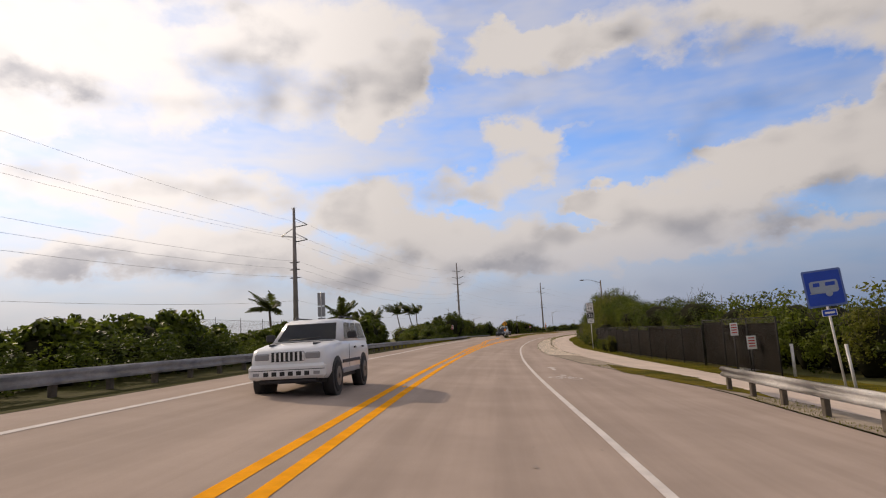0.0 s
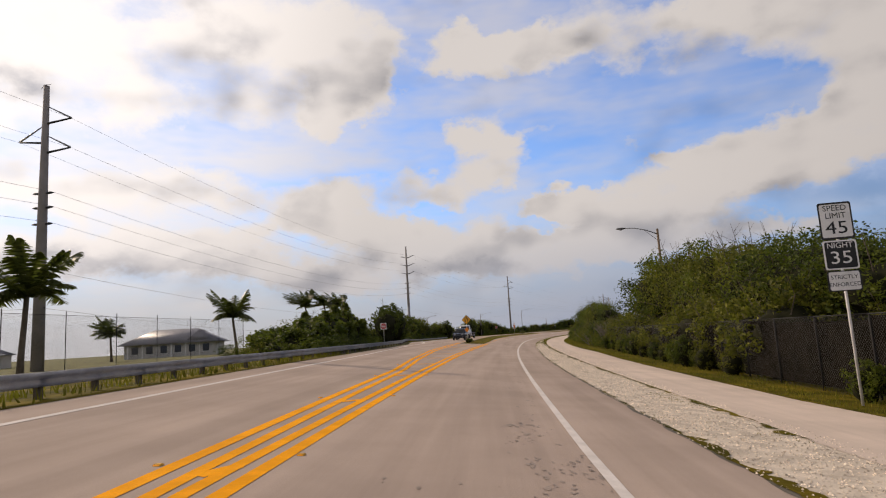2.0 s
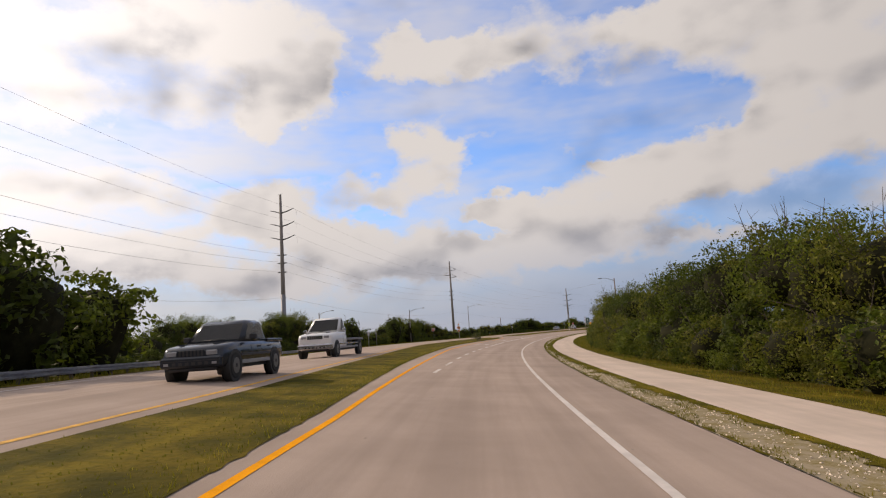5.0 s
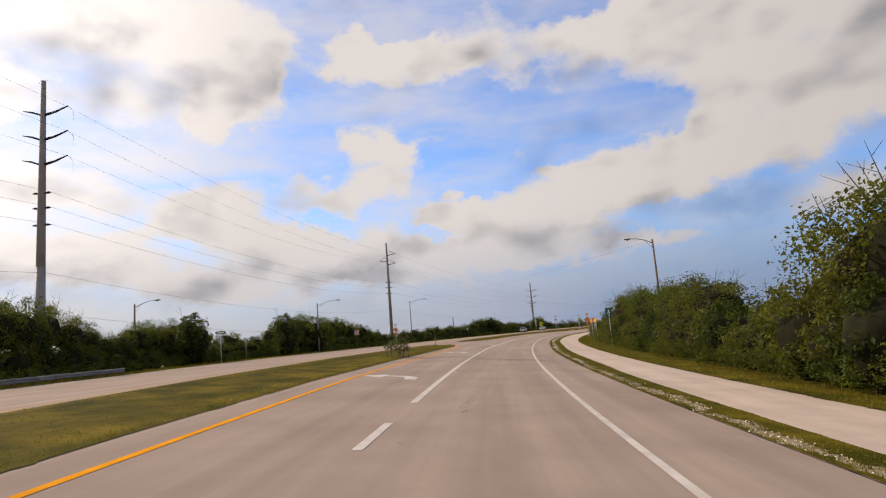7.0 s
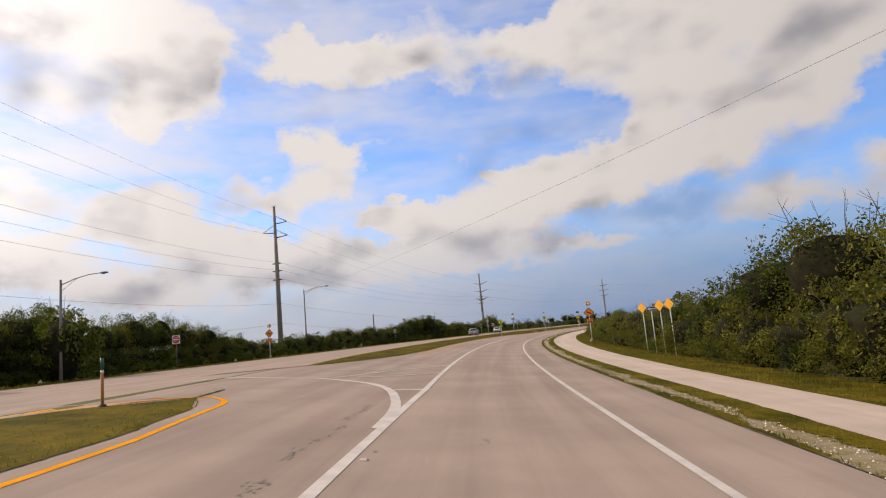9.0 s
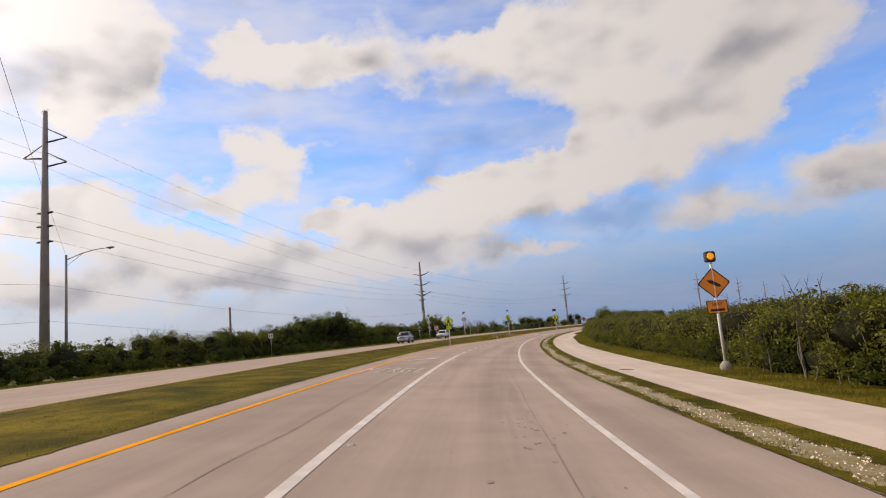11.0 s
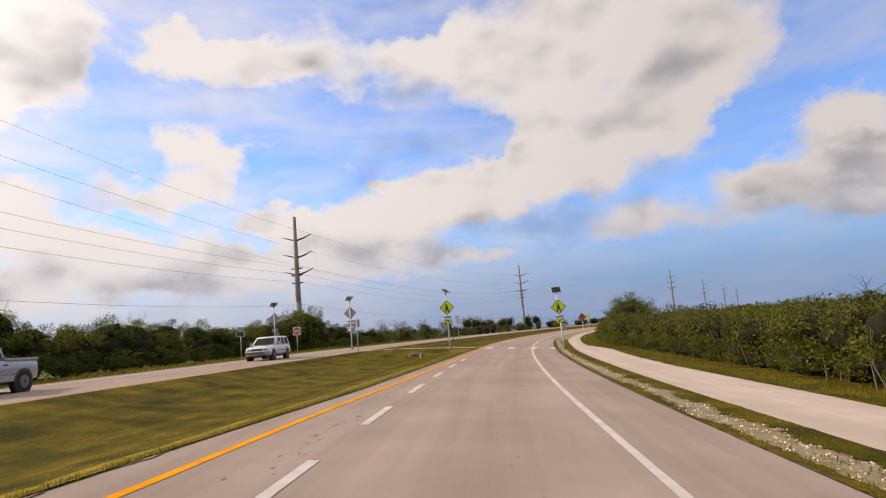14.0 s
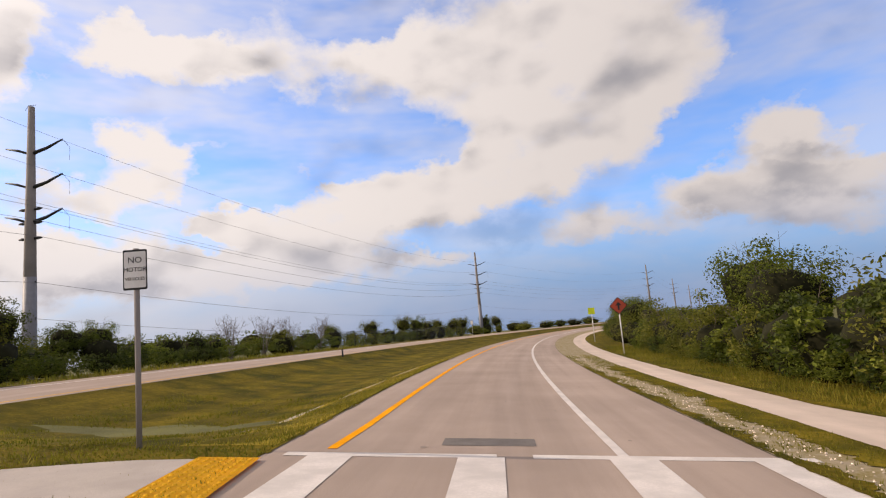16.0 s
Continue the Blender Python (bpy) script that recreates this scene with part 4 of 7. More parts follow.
while s < 560:
    d = row_left(s) - rng.uniform(0.2, 1.2)
    t = top_left(s) * (1.22 if s > 416 else 1.0)
    if s < 128:
        if not 63 < s < 88:
            plant(GRAPES, s, d, t * rng.uniform(.95, 1.1), 0.95)
            if s < 50 or s > 88:
                plant(SHRUBS[:1] + SHRUBS[2:3], s + .6, d + 1.7, bank(s, d + 1.7) + rng.uniform(1.0, 1.6), 1.1, True)
            plant(GRAPES + SHRUBS, s + 1, d - 3.5, t * rng.uniform(.8, .98), 1.0, True)
        s += rng.uniform(1.9, 2.7)
        continue
    if s > 424 and rng.random() < .5:
        plant(SHRUBS, s, d, bank(s, d) + rng.uniform(1.1, 2.1), 1.7, True)
        plant(SHRUBS, s + 1.6, d - 2.5, bank(s, d) + rng.uniform(1.3, 2.6), 1.6, True)
        s += rng.uniform(2.2, 3.4)
        continue
    plant(SHRUBS[2:] + SHRUBS[:1], s, d, min(t, bank(s, d) + rng.uniform(2.3, 3.3)) * .95, .95, s > 420)
    if t > 3.9:
        if rng.random() < 0.85 and not 142 < s < 172:
            plant(TREES, s + 1, d - 1.0, t * rng.uniform(.90, 1.14), .72)
    else:
        plant(SHRUBS, s + 1, d - 3.5, t * rng.uniform(.9, 1.05), 1.05, True)
    if t > 3.9:
        plant(SHRUBS, s + .5, d - 4.0, min(t, 4.2) * rng.uniform(.8, 1.0), 1.2, True)
    s += rng.uniform(2.1, 2.9) if s < 460 else rng.uniform(4.5, 7)
# trees that stand out over the scrub
for s_, d_, t_, w_ in ((149.5, -20.8, 6.6, 1.1), (155, -21.4, 7.4, 1.25), (161.5, -22.2, 6.9, 1.15), (104.5, 14.0, 6.9, .95), (100.5, 14.6, 7.2, .95), (198.5, 13.2, 5.2, 0.85), (195, 14.0, 5.6, 0.9),
                       (413.5, -24.6, 5.9, 0.75), (281, -36.5, 7.2, 1.1), (267, -35, 6.6, 1.0), (247, -36.5, 6.3, 1.0), (368, -26.8, 6.2, 1.1), (374, -27, 5.8, 1.0)):
    plant(SHRUBS[:1] + SHRUBS[2:3] if d_ < -20 else TREES[:2], s_, d_, t_, w_)


def bare_shrub(s, d, tall, wide, seed, label="leafless grey-brown shrub of tangled twigs"):
    """Stems that fork twice, with no leaves."""
    g = np.random.default_rng(seed)
    p = at(s, d, -0.1)
    root = thing("bare_shrub", pose(p.x, p.y, p.z, 0, 0, g.uniform(0, 360)), label, "shrub", "leafless shrubs")
    for i in range(11):
        a_ = g.uniform(0, 6.28)
        out = Vector((math.cos(a_), math.sin(a_), 0)) * wide * g.uniform(.3, 1.0)
        tip = out + Vector((0, 0, tall * g.uniform(.65, 1.0)))
        mid = out * .35 + Vector((g.normal() * .12, g.normal() * .12, tall * .42))
        bm = tube(bmesh.new(), [out * .1, mid, tip], [.035, .024, .007], 4, False)
        for j in range(9):
            b_ = mid.lerp(tip, g.uniform(0, .85))
            c_ = b_ + Vector((g.normal() * .35, g.normal() * .35, g.uniform(.2, .75))) * (tall * .28)
            tube(bm, [b_, b_.lerp(c_, .5) + Vector((g.normal() * .05, g.normal() * .05, 0)), c_], [.014, .010, .004], 3, False)
            for k in range(2):
                e_ = b_.lerp(c_, g.uniform(.3, .9))
                tube(bm, [e_, e_ + Vector((g.normal() * .2, g.normal() * .2, g.uniform(.1, .4)))], [.007, .003], 3, False)
        part("stem", bm, DEAD_WOOD, root)
    return root


for i, (s_, d_, t_, w_) in enumerate(((118.5, 11.0, 2.9, 1.3), (120.5, 12.4, 3.4, 1.5), (122.5, 11.4, 3.1, 1.4), (124.5, 13.0, 3.5, 1.5), (117, 13.2, 3.4, 1.4), (126.5, 11.8, 2.9, 1.3),
                                      (129, 13.4, 3.6, 1.4), (16, 14.5, 4.4, 1.6), (12, 15.5, 4.4, 1.6), (52, 15.5, 5.4, 1.0),
                                      (444, -25.5, 4.0, 1.5), (449, -25, 4.3, 1.6), (455, -25, 4.0, 1.6), (462, -25, 4.2, 1.6), (226, -37.5, 6.2, 1.6), (231, -38, 5.9, 1.6))):
    bare_shrub(s_, d_, t_, w_, 300 + i)
# low growth that closes the foot of both hedges
for s_ in np.arange(-4, 440, 1.7):
    if not 24 < s_ < 58:
        d_ = path_right(s_) + (4.6 if s_ < 118 else hedge_off(s_) - .95) + rng.uniform(-.2, .3)
        if not 58 <= s_ < 118 and not (285 < s_ < 406 and rng.random() < .15):
            plant(SHRUBS, s_, d_, bank(s_, d_) + rng.uniform(.7, 1.5), .8, True)
    if s_ > 126:
        d_ = row_left(s_) + 1.3
        plant(SHRUBS[2:3] + SHRUBS[:1], s_, d_, bank(s_, d_) + rng.uniform(.8, 1.6), 1.0, True)
# growth in front of and through the fence
fence_line = table((30, 11.6), (36, 11.4), (46, 10.2), (60, 9.7), (80, 10.2), (110, 11.2), (130, 11.4))
for s_ in np.arange(58, 118, 2.6):
    j = rng.uniform(-1, 1)
    if rng.random() < (.62 if s_ < 78 else .95):
        plant(SHRUBS, s_ + j, fence_line(s_) - rng.uniform(.1, .5), bank(s_, fence_line(s_)) + rng.uniform(.7, 1.9), .55)
    if s_ > 76:
        plant(SHRUBS[1:2] + SHRUBS[3:], s_ - j, fence_line(s_) + 1.3, bank(s_, fence_line(s_)) + rng.uniform(2.6, 3.8), 1.0)
# low brush far behind the right-hand shrubs, and scrub past the end of the walk
for i in range(90):
    s, d = rng.uniform(250, 620), rng.uniform(26, 95)
    plant(SHRUBS[1:2] + SHRUBS[3:], s, d, rng.uniform(1.6, 2.6) + (d - 26) * 0.03, 1.5, True)
for i in range(70):
    s = rng.uniform(560, 900)
    plant(SHRUBS, s, rng.choice((-27, -33, 12, 18)) + rng.uniform(-2, 2), rng.uniform(2.5, 4.6), 2.0, True)


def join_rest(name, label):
    """All the hindmost shrubs as one mesh: leaves and the near-black shade lumps inside."""
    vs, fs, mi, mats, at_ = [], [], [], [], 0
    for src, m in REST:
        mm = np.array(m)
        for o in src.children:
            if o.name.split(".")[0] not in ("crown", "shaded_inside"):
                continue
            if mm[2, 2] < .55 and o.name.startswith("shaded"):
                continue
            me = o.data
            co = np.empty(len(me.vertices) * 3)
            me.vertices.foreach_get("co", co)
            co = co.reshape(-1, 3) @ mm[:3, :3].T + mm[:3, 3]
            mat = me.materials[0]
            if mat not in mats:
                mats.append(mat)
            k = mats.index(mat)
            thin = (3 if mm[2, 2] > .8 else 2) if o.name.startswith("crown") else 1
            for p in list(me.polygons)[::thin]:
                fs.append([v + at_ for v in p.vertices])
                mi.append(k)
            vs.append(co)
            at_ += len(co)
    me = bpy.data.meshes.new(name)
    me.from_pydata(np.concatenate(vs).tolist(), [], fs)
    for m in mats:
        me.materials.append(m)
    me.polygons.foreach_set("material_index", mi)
    me.polygons.foreach_set("use_smooth", [mats[k] is SHADE_CORE for k in mi])
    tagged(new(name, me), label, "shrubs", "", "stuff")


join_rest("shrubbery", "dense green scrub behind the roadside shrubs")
for src in SHRUBS + SCRUB + GRAPES + TREES:
    for o in (*src.children_recursive, src):
        bpy.data.objects.remove(o)
# ---- small makers ----


def lettering(text, size, mat, parent, x, y, z, squeeze=1.0, name="lettering"):
    """Raised letters on a sign's front, centred at x, z."""
    cu = bpy.data.curves.new(name, "FONT")
    cu.body, cu.size, cu.align_x, cu.align_y, cu.extrude, cu.resolution_u = text, size, "CENTER", "CENTER", 0.002, 3
    tmp = bpy.data.objects.new("tmp", cu)
    me = bpy.data.meshes.new_from_object(tmp)
    bpy.data.objects.remove(tmp)
    me.materials.clear()
    me.materials.append(mat)
    me.transform(Matrix.Translation((x, y, z)) @ pose(0, 0, 0, 90, 0, 0) @ Matrix.Diagonal((squeeze, 1, 1, 1)))
    ob = new(name, me)
    ob.parent = parent
    return ob


def rounded(w, h, r, z):
    """The outline of a plate with rounded corners, its middle at height z."""
    out = []
    for cx, cz, a0 in ((w / 2 - r, h / 2 - r, 0), (-w / 2 + r, h / 2 - r, 90), (-w / 2 + r, -h / 2 + r, 180), (w / 2 - r, -h / 2 + r, 270)):
        for k in range(4):
            a_ = radians(a0 + 30 * k)
            out.append((cx + r * math.cos(a_), z + cz + r * math.sin(a_)))
    return out


def diamond(half, z, r=0.06):
    pts = [Vector((half, 0)), Vector((0, half)), Vector((-half, 0)), Vector((0, -half))]
    out = []
    for i, p in enumerate(pts):
        for q in (pts[i - 1], pts[(i + 1) % 4]):
            c = p.lerp(q, r)
            out.append((c.x, z + c.y))
    return out


def shrunk(outline, z, k):
    return [(x * k, z + (y - z) * k) for x, y in outline]


def board(parent, outline, z, face, rim=None, front=-0.045, label=""):
    """A sign plate: rim colour behind, face proud of it."""
    plate_ob = part("sign_plate", plate(bmesh.new(), outline, front, front + 0.006), rim or face, parent, label)
    if rim:
        part("sign_face", plate(bmesh.new(), shrunk(outline, z, 0.90), front - 0.004, front - 0.0005), face, plate_ob)
    part("sign_back", plate(bmesh.new(), shrunk(outline, z, 0.985), front + 0.0065, front + 0.011), SIGN_BACK, plate_ob)
    return plate_ob


def post(parent, top, r=0.035, mat=None, name="post", x=0.0, foot=-0.3):
    return part(name, tube(bmesh.new(), [(x, 0, foot), (x, 0, top)], r, 8), mat or GALV_PALE, parent)


def arrow_outline(w, h, z, head=0.45):
    return [(-w * .16, z - h / 2), (w * .16, z - h / 2), (w * .16, z + h * (0.5 - head)), (w / 2, z + h * (0.5 - head)), (0, z + h / 2), (-w / 2, z + h * (0.5 - head)), (-w * .16, z + h * (0.5 - head))]


def turned(outline, z, deg):
    c, s_ = math.cos(radians(deg)), math.sin(radians(deg))
    return [(x * c - (y - z) * s_, z + x * s_ + (y - z) * c) for x, y in outline]


def walker_mark(parent, z, k, front, mat):
    """A plain dark upright mark of two slanting bars, in place of the sign's pictogram."""
    part("symbol", plate(bmesh.new(), [(-.10 * k, z + .12 * k), (.08 * k, z + .12 * k), (.10 * k, z - .05 * k), (.17 * k, z - .36 * k), (.08 * k, z - .36 * k), (0, z - .10 * k), (-.11 * k, z - .36 * k), (-.19 * k, z - .36 * k), (-.09 * k, z - .05 * k)], front - .0035, front), mat, parent)
    part("symbol", plate(bmesh.new(), [(-.06 * k, z + .15 * k), (.05 * k, z + .15 * k), (.05 * k, z + .26 * k), (-.06 * k, z + .26 * k)], front - .0035, front), mat, parent)


# ---- power line ----


def power_pole(x, y, foot, top, facing, upper, label):
    """A tapered concrete transmission pole; arms: davits towards the road or a V on each side."""
    h = top - foot
    root = thing("power_pole", pose(x, y, foot, 0, 0, facing), label, "utility pole", "transmission poles")
    part("shaft", tube(bmesh.new(), [(0, 0, -1), (0, 0, h * .5), (0, 0, h)], [.50, .38, .22], 10), POLE_CONCRETE, root)
    if upper == "davit":
        part("base_section", tube(bmesh.new(), [(0, 0, -1), (0, 0, h * .36)], [.515, .425], 10), GALV_PALE_BLUE, root, "paler steel base section")
    part("cap_spike", tube(bmesh.new(), [(-.5, 0, h - .2), (-.25, 0, h + .15), (.4, 0, h + .1)], .02, 4), DARK, root)
    ends = []
    if upper == "davit":
        for k in (3.6, 6.2, 8.8):
            arm = part("arm", tube(bmesh.new(), [(.2, 0, h - k), (1.3, 0, h - k + .25), (2.6, 0, h - k + .75)], [.14, .11, .06], 6), DARK, root)
            part("insulator", tube(bmesh.new(), [(-.2, 0, h - k), (-1.1, 0, h - k + .35), (-2.1, 0, h - k + .6)], [.09, .10, .05], 6), DARK, root)
            part("jumper", tube(bmesh.new(), [(2.6, 0, h - k + .75), (3.1, .1, h - k + .1), (3.0, .2, h - k - .8)], .015, 3, False), WIRE, root)
            ends.append((2.5, h - k + .7))
    else:
        for k, side in ((3.4, 1), (6.0, 1), (5.1, -1)):
            arm = part("arm", tube(bmesh.new(), [(.2 * side, 0, h - k), (2.4 * side, 0, h - k + .25)], [.10, .07], 6), DARK, root)
            part("insulator", tube(bmesh.new(), [(.2 * side, 0, h - k + 1.5), (2.4 * side, 0, h - k + .28)], [.05, .09], 6), SIGN_BACK, arm)
            ends.append((2.4 * side, h - k + .25))
    for k in (11.6, 13.1, 14.8):
        z = h - k * h / 29.5
        for side in (1, -1):
            part("pin_insulator", tube(bmesh.new(), [(.2 * side, 0, z), (.65 * side, 0, z + .05), (.95 * side, 0, z + .05)], [.07, .12, .05], 6), DARK, root)
        ends.append((.9, z + .1))
    for k in (.34, .21):
        z = h * k
        part("clamp", tube(bmesh.new(), [(-.5, 0, z - .06), (-.5, 0, z + .06), (.5, 0, z + .06), (.5, 0, z - .06)], .05, 4), DARK, root)
        ends.append((.5, z))
    m = pose(x, y, foot, 0, 0, facing)
    return [m @ Vector((a_, 0, b_)) for a_, b_ in ends]


CONC = "tall tapered concrete transmission pole with dark arms"
line_poles = [
    power_pole(-47, -40, .4, 25, -4, "vee", CONC), power_pole(-35.65, 100.06, .45, 24.82, -5, "vee", CONC),
    power_pole(-19.39, 244.11, .4, 30.36, -10, "davit", CONC), power_pole(19.26, 347.04, .4, 28.09, -25, "vee", CONC),
    power_pole(82.53, 429.59, .9, 20.93, -37, "davit", CONC), power_pole(172.75, 514.63, .8, 22.64, -45, "davit", CONC),
    power_pole(282.9, 558.79, .3, 23.27, -60, "davit", CONC), power_pole(382.25, 631.93, .3, 23.21, -60, "davit", CONC),
    power_pole(471.3, 694.5, .3, 23.17, -60, "davit", CONC), power_pole(580.3, 774.7, .3, 25.1, -60, "davit", CONC)]
for k in range(8):
    bm = bmesh.new()
    pts = []
    for a_, b_ in zip(line_poles, line_poles[1:]):
        span = (b_[k] - a_[k]).length
        for i in range(14):
            u = i / 14
            p = a_[k].lerp(b_[k], u)
            p.z -= span * 0.020 * 4 * u * (1 - u)
            pts.append(p)
    pts.append(line_poles[-1][k])
    tube(bm, pts, 0.011 if k < 3 else 0.013, 4)
    tagged(part("power_cable", bm, WIRE, None), "thin dark overhead power cable slung between the poles", "cable", "overhead power cables")


def street_lamp(x, y, foot, top, reach, facing, mat, label):
    """A pole with a curved arm and a flat lamp head; the arm reaches along +x of its facing."""
    h = top - foot
    root = thing("street_lamp", pose(x, y, foot, 0, 0, facing), label, "street lamp", "street lamps")
    part("pole", tube(bmesh.new(), [(0, 0, -.5), (0, 0, h)], [.14, .09], 8), mat, root)
    part("arm", tube(bmesh.new(), [(0, 0, h - .45), (reach * .35, 0, h - .05), (reach * .7, 0, h + .18), (reach, 0, h + .22)], [.045, .04, .035, .03], 6), GALV_DULL, root)
    part("arm_brace", tube(bmesh.new(), [(0, 0, h - 1.0), (reach * .4, 0, h - .05)], .02, 4), GALV_DULL, root)
    bm = bmesh.new()
    bmesh.ops.create_icosphere(bm, subdivisions=2, radius=1, matrix=Matrix.Translation((reach + .3, 0, h + .22)) @ Matrix.Diagonal((.42, .17, .09, 1)))
    head_ = part("lamp_head", bm, GALV_DULL, root)
    part("lens", tube(bmesh.new(), [(reach + .3, 0, h + .16), (reach + .3, 0, h + .08)], [.13, .08], 8), SIGN_BACK, head_)
    return root


street_lamp(15.32, 101.08, -1.2, 9.0, 2.6, 180 + turn(102), POLE_WOOD, "wooden street lamp pole with a curved metal arm")
street_lamp(42.94, 241.82, -1.2, 10.06, 2.3, 180 + turn(249), POLE_WOOD, "wooden street lamp pole beside the footpath")
street_lamp(3.89, 287.8, .4, 8.82, 3.6, turn(280), POLE_CONCRETE, "concrete street lamp pole with a long slanting arm")
street_lamp(23.78, 336.09, .4, 11.05, 3.8, turn(330), POLE_CONCRETE, "concrete street lamp pole with a long slanting arm")
street_lamp(-14.5, 254.9, .4, 7.9, 2.6, turn(245), POLE_WOOD, "street lamp standing behind the roadside trees")
service = thing("service_pole", pose(36.6, 349.5, .7), "bare wooden service pole with a pale meter box", "utility pole")
part("pole", tube(bmesh.new(), [(0, 0, -.5), (0, 0, 5.9)], [.14, .11], 8), POLE_WOOD, service)
part("meter_box", box(bmesh.new(), .1, .5, -.2, .1, 1.3, 1.9, .02), SIGN_WHITE, service)
part("meter_box", box(bmesh.new(), -.35, -.1, -.2, .1, .5, 1.0, .02), GALV, service)
# the lamp feed across the road
bm = bmesh.new()
a_, b_ = Vector((42.9, 241.8, 9.9)), Vector((23.8, 336.1, 10.9))
tube(bm, [a_.lerp(b_, i / 20) - Vector((0, 0, 4 * .8 * (i / 20) * (1 - i / 20))) for i in range(21)], .008, 4)
tagged(part("feed_cable", bm, WIRE, None), "single dark feed cable between two lamp poles", "cable")

# ---- guardrails ----


def guardrail(name, s0, s1, line_of, up, mat, post_mat, side, label):
    """A W-beam rail on posts along the road; side +1: the road lies to its right."""
    mid = (s0 + s1) / 2
    root = thing(name, pose(*at(mid, line_of(mid))), label, "guardrail")
    inv = root.matrix_world.inverted()
    prof = [(0, -.155), (.05, -.13), (.085, -.085), (.05, -.04), (0, 0), (.05, .04), (.085, .085), (.05, .13), (0, .155)]
    n = int((s1 - s0) / 1.9) + 1
    run = list(np.linspace(s0, s1, n))
    for seg in range(0, n - 1, 2):
        bm, rings = bmesh.new(), []
        for s_ in run[seg:seg + 3]:
            rings.append([bm.verts.new(inv @ at(s_, line_of(s_) + side * (a_ + .02), up + b_)) for a_, b_ in prof])
        for r0, r1 in zip(rings, rings[1:]):
            for k in range(len(prof) - 1):
                bm.faces.new((r0[k], r0[k + 1], r1[k + 1], r1[k])).smooth = True
        bmesh.ops.solidify(bm, geom=bm.faces[:], thickness=0.006)
        part("rail_beam", bm, mat, root)
    for s_ in run:
        p = inv @ at(s_, line_of(s_) - side * .14)
        part("rail_post", box(bmesh.new(), p.x - .06, p.x + .06, p.y - .08, p.y + .08, p.z - .5, p.z + up + .12, .012), post_mat, root)
    return root


rail_line = table((-60, -9.3), (10, -9.2), (38, -8.9), (60, -9.2), (90, -10.0), (108, -11.1), (122, -12.0), (141, -15.6), (170, -21.3), (197, -26.8), (226.6, -29.6))
guardrail("guardrail", -20, 60, rail_line, .38, RAIL_STEEL, POST_WOOD, 1, "weathered grey steel guardrail on short posts")
guardrail("guardrail", 60, 140, rail_line, .38, RAIL_STEEL, POST_WOOD, 1, "weathered grey steel guardrail on short posts")
guardrail("guardrail", 140, 226, rail_line, .38, RAIL_STEEL, POST_WOOD, 1, "weathered grey steel guardrail on short posts")
rail_right = table((-30, 6.4), (6, 6.4), (14, 6.6), (19.5, 6.9), (21, 7.1))
guardrail("guardrail", 1, 19.6, rail_right, .55, GALV_PALE, POST_WOOD, -1, "pale galvanised guardrail ending beside the driveway")

# ---- fences ----
MESH = bpy.data.materials.new("chain_link")
MESH.use_nodes = True
nt = MESH.node_tree
geo_n = nt.nodes.new("ShaderNodeUVMap")
sp = nt.nodes.new("ShaderNodeSeparateXYZ")
nt.links.new(geo_n.outputs[0], sp.inputs[0])
u1 = mth(nt, "ABSOLUTE", mth(nt, "SUBTRACT", mth(nt, "FRACT", mth(nt, "MULTIPLY", mth(nt, "ADD", sp.outputs[0], sp.outputs[1]), 9.0)), 0.5))
u2 = mth(nt, "ABSOLUTE", mth(nt, "SUBTRACT", mth(nt, "FRACT", mth(nt, "MULTIPLY", mth(nt, "SUBTRACT", sp.outputs[0], sp.outputs[1]), 9.0)), 0.5))
wire_mask = mth(nt, "MAXIMUM", mth(nt, "GREATER_THAN", u1, 0.46), mth(nt, "GREATER_THAN", u2, 0.46))
tr = nt.nodes.new("ShaderNodeBsdfTransparent")
mx = nt.nodes.new("ShaderNodeMixShader")
nt.links.new(wire_mask, mx.inputs[0])
nt.links.new(tr.outputs[0], mx.inputs[1])
nt.nodes["Principled BSDF"].inputs["Base Color"].default_value = (0.03, 0.028, 0.025, 1)
nt.links.new(nt.nodes["Principled BSDF"].outputs[0], mx.inputs[2])
nt.links.new(mx.outputs[0], nt.nodes["Material Output"].inputs[0])
SCREEN = material("fence_screen", (0.020, 0.016, 0.012), 0.95, 0, 0.45, 0.8, 0.3, 25.0, spec=0.0)


